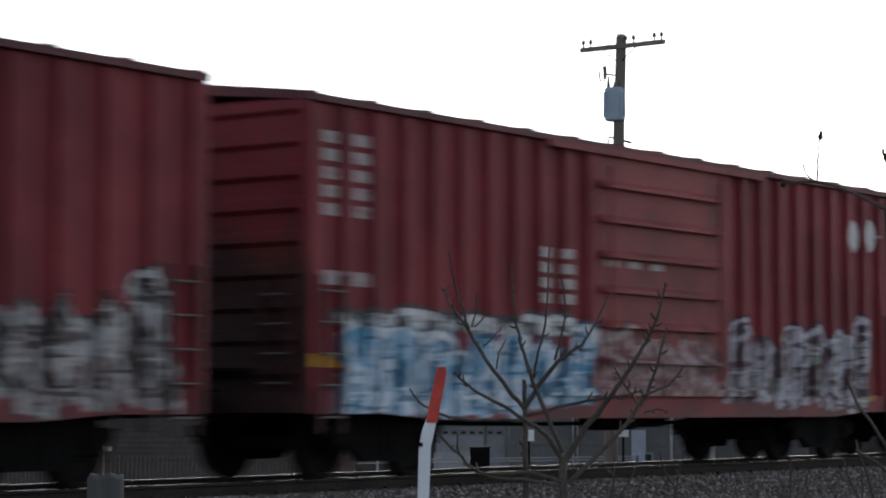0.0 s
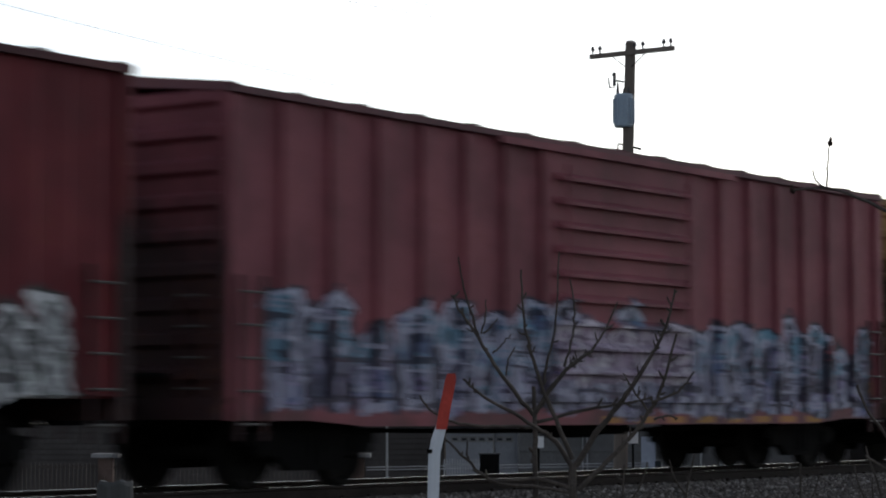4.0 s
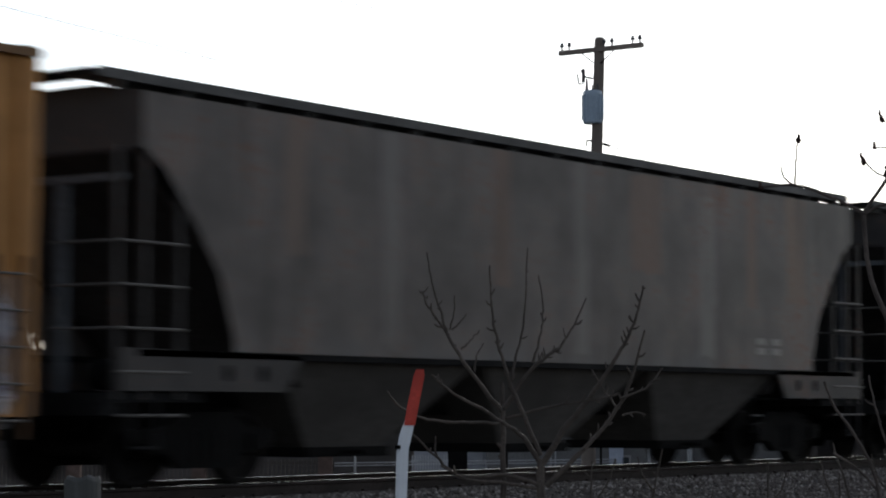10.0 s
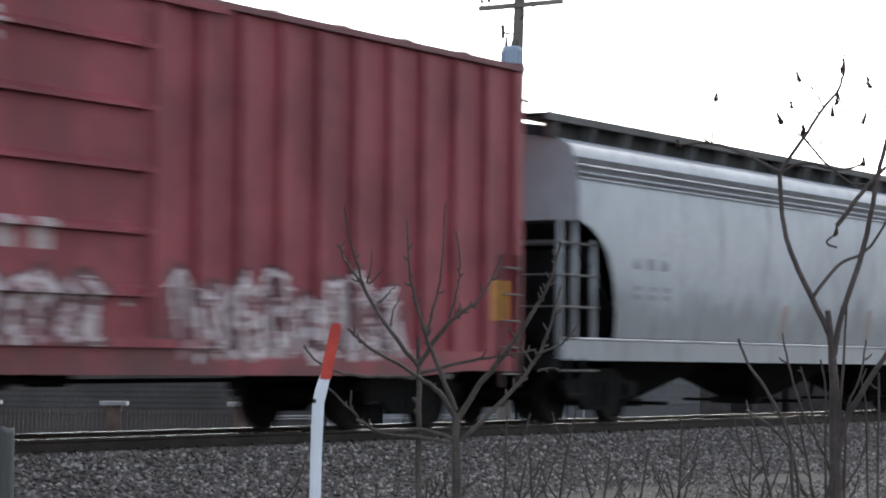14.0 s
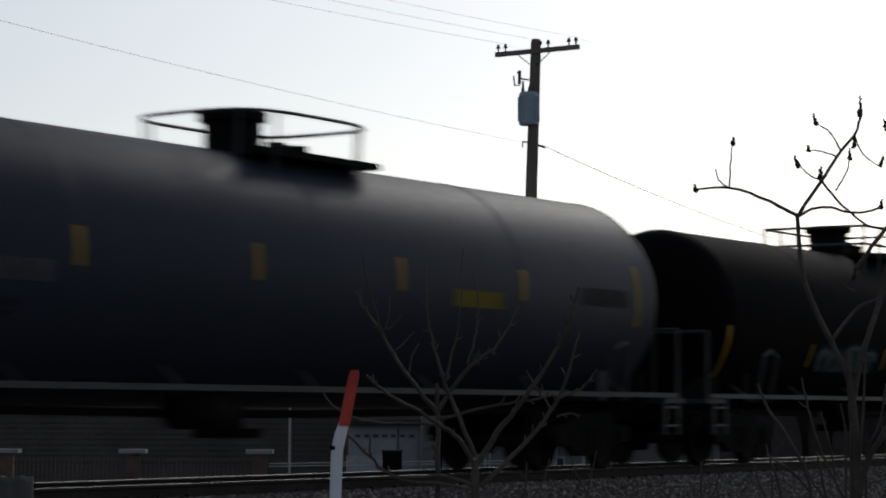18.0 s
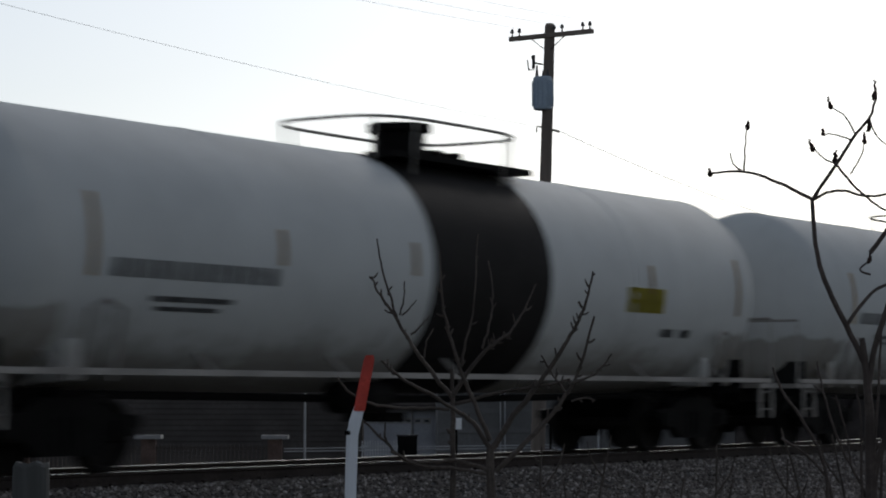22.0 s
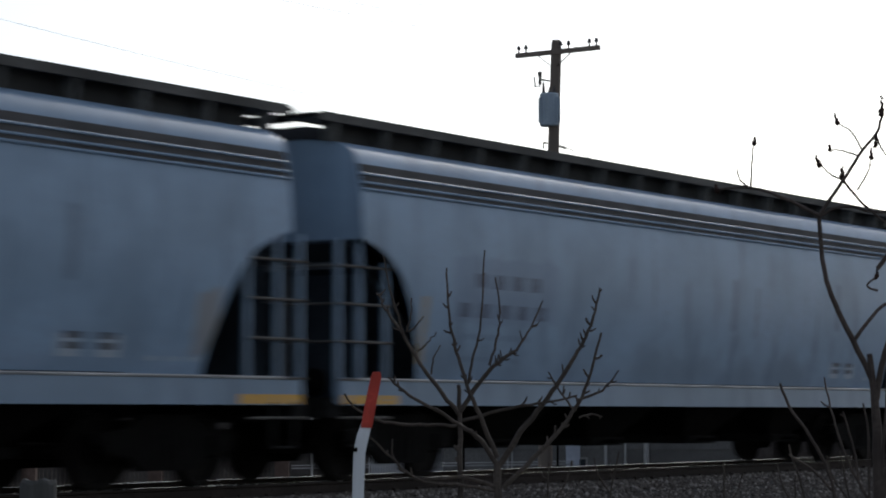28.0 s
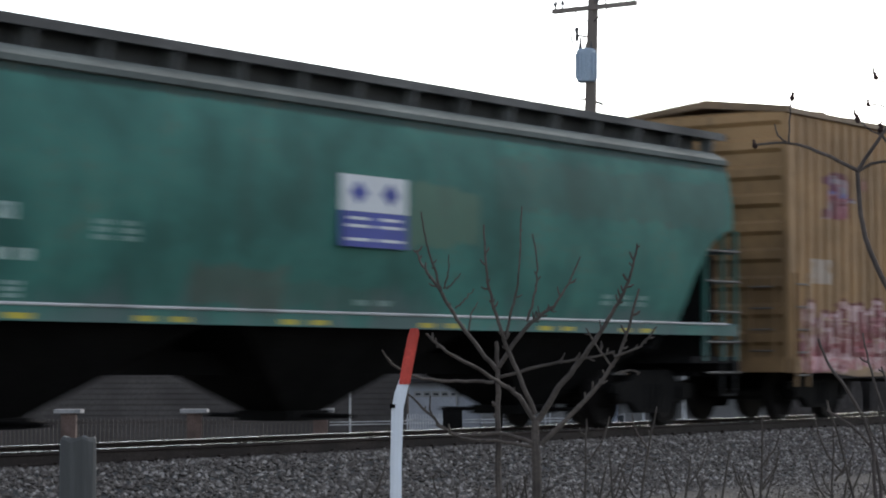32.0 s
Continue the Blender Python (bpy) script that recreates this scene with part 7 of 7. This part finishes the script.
for pts, r0, r1 in (([(-0.24, -0.8), (-0.24, 0.08), (-0.32, 0.37), (-0.57, 0.57)], 0.010, 0.005), ([(-0.2, -0.8), (-0.27, 0.0), (-0.3, 0.39), (-0.42, 0.66), (-0.56, 0.87), (-0.62, 1.03)], 0.010, 0.006), ([(-0.02, -0.8), (-0.02, 0.01), (-0.04, 0.22), (-0.19, 0.53), (-0.28, 0.82), (-0.33, 1.07)], 0.010, 0.004), ([(-0.13, 0.4), (-0.15, 0.6), (-0.21, 0.85)], 0.006, 0.004), ([(-0.06, -0.8), (-0.06, 0.33), (-0.06, 0.72), (-0.09, 0.9)], 0.008, 0.004), ([(0.01, 0.16), (0.04, 0.86), (0.06, 1.34)], 0.009, 0.004), ([(0.07, -0.8), (0.07, 0.45), (0.16, 0.78), (0.2, 1.03)], 0.008, 0.004), ([(-0.04, 0.01), (0.05, 0.45), (0.14, 0.65), (0.31, 0.92), (0.6, 1.35)], 0.018, 0.010), ([(0.28, -0.8), (0.28, 0.01), (0.28, 0.82)], 0.009, 0.005), ([(0.22, -0.3), (0.2, 0.54), (0.16, 0.8)], 0.007, 0.004)):
    limb(sumac, "stem", pts, r0, r1, RED_BARK, RNG.uniform(-0.15, 0.15), 1, 0.004)


# saplings and dead stalks: (across, depth, height over ground, lean)
def sapling(u, d, top, lean_, seed):
    rng = random.Random(seed)
    base = DEEP * d + SIDE * u
    pl = thing("sapling", "thin leafless sapling in the dry grass", "sapling", "saplings beside the track", m=pose(base.x, base.y, -0.78))
    pts = [(0, 0), (lean_ * 0.25 + rng.uniform(-0.02, 0.02), top * 0.35), (lean_ * 0.6, top * 0.7), (lean_, top)]
    limb(pl, "stem", pts, 0.011, 0.004, BARK, rng.uniform(-0.1, 0.1), 2, 0.004)
    for _ in range(rng.randint(2, 5)):
        t = rng.uniform(0.3, 0.8)
        u0, z0 = lean_ * t, top * t
        s = rng.choice((-1, 1))
        ln = rng.uniform(0.12, 0.4)
        limb(pl, "twig", [(u0, z0), (u0 + s * ln * 0.35, z0 + ln * 0.5), (u0 + s * ln * 0.5, z0 + ln)], 0.006, 0.003, BARK, rng.uniform(-0.1, 0.1), 1, 0.003)


SAPLINGS = [(0.93, 17, 1.25, 0.03), (1.20, 17.5, 1.0, -0.05), (1.35, 18, 1.32, 0.2), (1.62, 17, 0.98, 0.1), (1.75, 17.5, 0.9, -0.2), (2.0, 18, 1.0, 0.12), (2.12, 17, 0.85, 0.2), (2.3, 17.6, 1.25, 0.02), (2.45, 18.4, 0.8, -0.15), (2.65, 16.5, 0.95, 0.15), (2.85, 16, 1.4, -0.3), (3.05, 15.5, 1.1, 0.1), (0.35, 18, 0.75, 0.05), (-0.02, 17.5, 0.7, 0.03), (0.62, 18, 0.8, -0.1), (-0.65, 17, 0.75, -0.05), (1.05, 18.5, 0.85, 0.15), (1.5, 16.5, 0.8, 0.25), (1.9, 16.2, 0.75, -0.1), (2.5, 15.6, 1.2, 0.05), (3.2, 16.5, 1.35, -0.2), (2.75, 17.4, 0.9, 0.3), (3.3, 15, 1.2, 0.1), (2.2, 15.2, 0.7, 0.1)]
for i, (u, d, top, ln) in enumerate(SAPLINGS):
    sapling(u, d, top, ln, 40 + i)


# dry grass
def grass(name, n, seed):
    rng = random.Random(seed)
    vs, fs = [], []
    for _ in range(n):
        d, u = rng.uniform(14, 27), rng.uniform(-3.5, 6.0)
        c = DEEP * d + SIDE * u
        if c.y > 14.6:
            continue
        if noise.noise((c.x * 0.6, c.y * 0.6, 3.0)) < -0.1:
            continue
        for _ in range(4):
            x, y = c.x + rng.gauss(0, 0.06), c.y + rng.gauss(0, 0.06)
            hh = rng.uniform(0.04, 0.16)
            a = rng.uniform(0, 6.28)
            lx, ly = rng.gauss(0, 0.05), rng.gauss(0, 0.05)
            o = len(vs)
            w = 0.0035
            vs += [(x - w * math.cos(a), y - w * math.sin(a), -0.8), (x + w * math.cos(a), y + w * math.sin(a), -0.8), (x + lx, y + ly, -0.7 + hh)]
            fs.append((o, o + 1, o + 2))
    me = bpy.data.meshes.new(name)
    me.from_pydata(vs, [], fs)
    me.materials.append(plain("dry_grass", (0.24, 0.21, 0.16), 0.9, 0, 0.5, 3))
    return tagged(new(name, me), "sparse dry winter grass", "grass", kind="stuff")


grass("dry_grass", 9000, 8)

# ---- the street below, seen under the train ----
SIDING = plain("brown_siding", (0.082, 0.073, 0.068), 0.8, 0, 0.25, 3)
ROOFING = plain("grey_shingle", (0.042, 0.039, 0.039), 0.95, 0, 0.4, 10)
WHITE_SIDING = plain("white_siding", (0.32, 0.325, 0.35), 0.8, 0, 0.2, 4)
GLASS = plain("window_glass", (0.03, 0.035, 0.04), 0.1, 0, 0.1)
for dull in (SIDING, ROOFING, WHITE_SIDING):
    dull.node_tree.nodes["Principled BSDF"].inputs["Specular IOR Level"].default_value = 0.0
BRICK = plain("pillar_brick", (0.13, 0.09, 0.075), 0.9, 0, 0.4, 9)
STONE_CAP = plain("stone_cap", (0.26, 0.25, 0.245), 0.8, 0, 0.3, 6)
IRON = plain("fence_iron", (0.09, 0.075, 0.065), 0.7, 0.2, 0.3, 8)
GZ, FAR_Z = -2.3, -3.6


def house(label, x, y, w, d, wall, apex, wall_mat, roof_mat, ridge="x", turn=-20, boards=18, windows=(), z=None):
    """A low house: w along its own x, d along y, gable roof; windows (x, z, w, h) on its near wall."""
    ob = thing("house", label, "house", "houses beyond the track", m=pose(x, y, GZ if z is None else z, 0, 0, turn))
    bm = bm_new()
    box(bm, -w / 2, w / 2, -d / 2, d / 2, -0.6, wall)
    part("wall", bm, wall_mat, ob)
    for k in range(boards):
        z = 0.2 + (wall - 0.3) * k / boards
        bm = bm_new()
        prism_x(bm, [(-d / 2 - 0.005, z), (-d / 2 - 0.03, z), (-d / 2 - 0.005, z + 0.16)], -w / 2, w / 2)
        part("siding_board", bm, wall_mat, ob)
    bm = bm_new()
    if ridge == "x":
        prism_x(bm, [(-d / 2 - 0.4, wall - 0.1), (0, apex), (d / 2 + 0.4, wall - 0.1), (d / 2 + 0.4, wall + 0.05), (0, apex + 0.18), (-d / 2 - 0.4, wall + 0.05)], -w / 2 - 0.3, w / 2 + 0.3)
    else:
        prism_y(bm, [(-w / 2 - 0.4, wall - 0.1), (0, apex), (w / 2 + 0.4, wall - 0.1), (w / 2 + 0.4, wall + 0.05), (0, apex + 0.18), (-w / 2 - 0.4, wall + 0.05)], -d / 2 - 0.3, d / 2 + 0.3)
    part("roof", bm, roof_mat, ob)
    for s in (-1, 1):
        bm = bm_new()
        if ridge == "x":
            prism_x(bm, [(-d / 2, wall - 0.05), (0, apex - 0.02), (d / 2, wall - 0.05)], s * (w / 2 - 0.1) - 0.08, s * (w / 2 - 0.1) + 0.08)
        else:
            prism_y(bm, [(-w / 2, wall - 0.05), (0, apex - 0.02), (w / 2, wall - 0.05)], s * (d / 2 - 0.1) - 0.08, s * (d / 2 - 0.1) + 0.08)
        part("gable", bm, wall_mat, ob)
    for wx, wz, ww, wh in windows:
        bm = bm_new()
        box(bm, wx - ww / 2 - 0.06, wx + ww / 2 + 0.06, -d / 2 - 0.05, -d / 2 + 0.05, wz - 0.06, wz + wh + 0.06)
        f = part("window", bm, STONE_CAP, ob)
        bm = bm_new()
        box(bm, wx - ww / 2, wx + ww / 2, -d / 2 - 0.06, -d / 2, wz, wz + wh)
        part("pane", bm, GLASS, f)
    return ob


house("long brown house with horizontal board siding and a low roof", 64.0, 58.6, 19.7, 8.0, 3.75, 4.8, SIDING, ROOFING, turn=-55.2, boards=18)
garage = house("white garage with a row of small door windows", 65.9, 46.2, 2.52, 5.0, 2.78, 2.95, WHITE_SIDING, ROOFING, "x", -55.2, 4, [(-0.95 + 0.3 * k, 2.27, 0.16, 0.07) for k in range(7)])
for k in range(4):
    bm = bm_new()
    box(bm, -1.05, 1.05, -2.545, -2.5, 0.05 + k * 0.6, 0.62 + k * 0.6)
    part("door_panel", bm, WHITE_SIDING, garage)
bm = bm_new()
tube(bm, [(0.35, -2.6, -0.2), (0.35, -2.6, 2.7)], 0.035, 8)
part("downpipe", bm, STONE_CAP, garage)
block = house("long grey concrete-block building with pale downpipes and a bluish door", 64.69, 38.34, 9.23, 6.0, 3.9, 4.1, plain("grey_block", (0.13, 0.127, 0.125), 0.9, 0, 0.25, 4), ROOFING, "x", -55.2, 6, [(2.68, 2.95, 0.95, 0.22), (-0.35, 1.45, 0.2, 0.25)])
PALE_PIPE = plain("pale_pipe", (0.34, 0.34, 0.34), 0.6, 0, 0.3, 8)
for px_, r_ in ((-2.67, 0.022), (-2.53, 0.022), (0.37, 0.05), (0.98, 0.04), (1.63, 0.09)):
    bm = bm_new()
    tube(bm, [(px_, -3.09, -0.3), (px_, -3.09, 3.7)], r_, 8)
    part("downpipe", bm, PALE_PIPE, block)
bm = bm_new()
box(bm, -0.86, -0.42, -3.06, -2.98, -0.2, 2.45)
part("door", bm, plain("door_blue_white", (0.36, 0.39, 0.46), 0.6, 0, 0.2, 4), block, "bluish-white door")

fence = thing("iron_fence", "dark iron picket fence between brick pillars with stone caps", "fence", m=pose(51.99, 40.83, GZ, 0, 0, -55.2))
for zz in (0.3, 1.62):
    bm = bm_new()
    box(bm, -20, 0, -0.02, 0.02, zz, zz + 0.05)
    part("rail", bm, IRON, fence)
bmf = bm_new()
box(bmf, -0.02, 0.02, -0.02, 0.02, 0.0, 1.76)
PICK = mesh_of("picket", bmf, IRON)
for i in range(160):
    shared("picket", PICK, fence, pose(-0.3 - i * 0.122, 0, 0))
for px_ in (0.0, -3.58, -7.16, -10.74, -14.3):
    bm = bm_new()
    box(bm, px_ - 0.2, px_ + 0.2, -0.2, 0.2, -0.3, 1.92)
    pil = part("pillar", bm, BRICK, fence)
    for r_ in range(6):
        for c_ in range(2):
            bm = bm_new()
            o_ = 0.04 * (r_ % 2)
            box(bm, px_ - 0.195 + c_ * 0.2 + o_ * 0.4, px_ - 0.01 + c_ * 0.2, -0.215, -0.19, 1.1 + r_ * 0.135, 1.215 + r_ * 0.135)
            part("brick", bm, BRICK, pil)
    bm = bm_new()
    box(bm, px_ - 0.38, px_ + 0.38, -0.36, 0.36, 1.92, 2.03)
    part("cap", bm, STONE_CAP, pil, "pale stone cap")
guard = thing("pipe_railing", "low railing of two pale horizontal pipes", "railing", m=pose(52.14, 40.62, GZ))
for zz in (1.56, 1.64):
    bm = bm_new()
    tube(bm, [(0, 0, zz), (8.02, -4.52, zz + 0.04)], 0.018, 8)
    part("pipe", bm, PALE_PIPE, guard)
for k in range(6):
    bm = bm_new()
    tube(bm, [(8.02 * k / 5, -4.52 * k / 5 + 0.06, -0.2), (8.02 * k / 5, -4.52 * k / 5 + 0.06, 1.66)], 0.022, 6)
    part("post", bm, IRON, guard)
pf = thing("white_picket_fence", "short white wooden picket fence", "fence", m=pose(52.87, 37.82, GZ, 0, 0, -55.2))
for i in range(14):
    bm = bm_new()
    box(bm, i * 0.074 - 0.5, i * 0.074 - 0.465, -0.02, 0.02, 1.1, 1.89)
    part("picket", bm, plain("picket_white", (0.42, 0.42, 0.43), 0.7), pf)
for zz in (1.25, 1.7):
    bm = bm_new()
    box(bm, -0.52, 0.52, 0.02, 0.05, zz, zz + 0.06)
    part("rail", bm, plain("picket_white", (0.42, 0.42, 0.43)), pf)
bm = bm_new()
box(bm, -0.52, 0.52, 0.05, 0.1, -0.3, 1.2)
part("base_board", bm, BRICK, pf)
bm = bm_new()
tube(bm, [(52.47, 40.14, GZ - 0.3), (52.47, 40.14, 1.4)], 0.035, 8)
tagged(new("flagpole", mesh_of("flagpole", bm, plain("pale_pole", (0.35, 0.34, 0.33), 0.6))), "thin pale metal pole behind the track", "pole")
for x, y, z in ((49.94, 33.28, 2.28), (51.32, 31.28, 2.39)):
    sg = thing("meter_box", "small white box on a thin post", "box", m=pose(x, y, GZ, 0, 0, -55.2))
    bm = bm_new()
    box(bm, -0.13, 0.13, -0.1, 0.1, z, z + 0.29)
    part("box", bm, plain("box_white", (0.8, 0.8, 0.8), 0.5, 0, 0.1), sg)
    bm = bm_new()
    tube(bm, [(0, 0, -0.3), (0, 0, z)], 0.03, 8)
    part("post", bm, STEEL, sg)
ac = thing("utility_cabinet", "dark metal utility cabinet by the garage", "cabinet", m=pose(54.13, 37.75, GZ, 0, 0, -55.2))
bm = bm_new()
box(bm, -0.28, 0.28, -0.25, 0.25, -0.2, 2.0)
part("body", bm, STEEL, ac)
bm = bm_new()
box(bm, -0.31, 0.31, -0.28, 0.28, 2.0, 2.04)
part("lid", bm, DARK_TRIM, ac)


# bare far trees
def far_tree(x, y, hgt, seed):
    rng = random.Random(seed)
    ob = thing("bare_tree", "leafless winter tree beyond the houses", "tree", "far bare trees", m=pose(x, y, FAR_Z - 0.3))
    bm = bm_new()
    tube(bm, [(0, 0, 0), (0.1, 0, hgt * 0.3), (0, 0.1, hgt * 0.5)], [hgt * 0.028, hgt * 0.02, hgt * 0.014], 8)
    part("trunk", bm, BARK, ob)
    bm = bm_new()
    def grow(p, d, ln, r, lev):
        q = p + d * ln
        tube(bm, [p, p.lerp(q, 0.5) + Vector((rng.gauss(0, 1), rng.gauss(0, 1), rng.gauss(0, 1))) * ln * 0.06, q], [r, r * 0.8, r * 0.55], 4, False)
        if lev:
            for _ in range(rng.randint(3, 4)):
                nd = (d + Vector((rng.gauss(0, 0.55), rng.gauss(0, 0.55), rng.gauss(0.12, 0.35)))).normalized()
                grow(p.lerp(q, rng.uniform(0.4, 1.0)), nd, ln * rng.uniform(0.55, 0.8), r * 0.55, lev - 1)
    for k in range(6):
        a = k * 1.05 + rng.uniform(-0.3, 0.3)
        grow(Vector((0, 0, hgt * (0.25 + 0.05 * k))), Vector((math.cos(a) * 0.7, math.sin(a) * 0.7, 0.75)).normalized(), hgt * 0.26, hgt * 0.010, 3)
    part("crown", bm, BARK, ob, "bare spreading twigs")


for i, (x, y, hh) in enumerate(((60.5, 59.5, 11.5), (66, 58.5, 10.5), (59, 63, 10.0), (83, 76, 6.5), (93, 90, 7.5), (72, 84, 6.0), (104, 60, 5.5), (112, 72, 6.5), (88, 112, 8), (125, 48, 5.5), (100, 104, 7.5))):
    far_tree(x, y, hh, 70 + i)
house("white two-storey house with a blue shed beside it", 92.0, 92.0, 9.0, 8.0, 5.4, 7.6, WHITE_SIDING, ROOFING, "x", -44, 14, [(-2, 3.6, 1.0, 1.4), (1.5, 3.6, 1.0, 1.4)], FAR_Z)
house("low blue-painted shed beside a house", 84.0, 84.0, 5.0, 4.0, 4.6, 4.8, plain("blue_shed", (0.08, 0.14, 0.28), 0.7), ROOFING, "x", -44, 6, (), FAR_Z)


# far bare woods along the horizon
def woods(seed):
    rng = random.Random(seed)
    vs, fs = [], []
    for _ in range(5200):
        a = radians(rng.uniform(8, 75))
        d = rng.uniform(150, 230)
        x, y = d * math.cos(a), d * math.sin(a)
        hh = rng.uniform(5.2, 8.8)
        w = rng.uniform(0.5, 1.3)
        px, py = -math.sin(a) * w, math.cos(a) * w
        lean_ = rng.gauss(0, 0.5)
        o = len(vs)
        vs += [(x - px, y - py, -5), (x + px, y + py, -5), (x + px * 0.9, y + py * 0.9, -4.4 + hh * 0.55), (x + px * lean_ * 0.4, y + py * lean_ * 0.4, -4.4 + hh), (x - px * 0.9, y - py * 0.9, -4.4 + hh * 0.5), (x + math.cos(a) * w, y + math.sin(a) * w, -4.4 + hh * 0.6)]
        fs += [(o, o + 1, o + 2), (o, o + 2, o + 4), (o + 4, o + 2, o + 3), (o + 2, o + 5, o + 3), (o + 4, o + 5, o + 3)]
    me = bpy.data.meshes.new("far_woods")
    me.from_pydata(vs, [], fs)
    me.materials.append(plain("far_twigs", (0.05, 0.043, 0.04), 0.95, 0, 0.5, 0.6))
    return tagged(new("far_woods", me), "dark band of bare winter woods far off", "woods", kind="stuff")


woods(21)


def motions():
    """The whole train runs past towards -x at an even speed; each wheelset rolls while it goes by."""
    middle = {}
    for car, x in TRAIN:
        walk(car, [(0, pose(x, TRACK_Y, 0)), (16, pose(x - SPEED * 16, TRACK_Y, 0)), (32, pose(x - SPEED * 32, TRACK_Y, 0))])
        middle[car.name] = x
    for car, wheel, px, r in WHEELS:
        t0 = (middle[car.name] + px - 37.5) / SPEED
        step = 0.03 * r / 0.42
        times = [t0 + step * i for i in range(int(1.25 / step) + 1)]
        times = [t for t in times if 0 < t < 32]
        turn = lambda t: math.degrees(-SPEED * (t - t0) / r)
        rows = [(t, pose(px, 0, r, 0, turn(t), 0)) for t in times]
        first, last = (rows[0][1], rows[-1][1]) if rows else (pose(px, 0, r), pose(px, 0, r))
        walk(wheel, [(0, first)] + rows + [(32, last)])


motions()
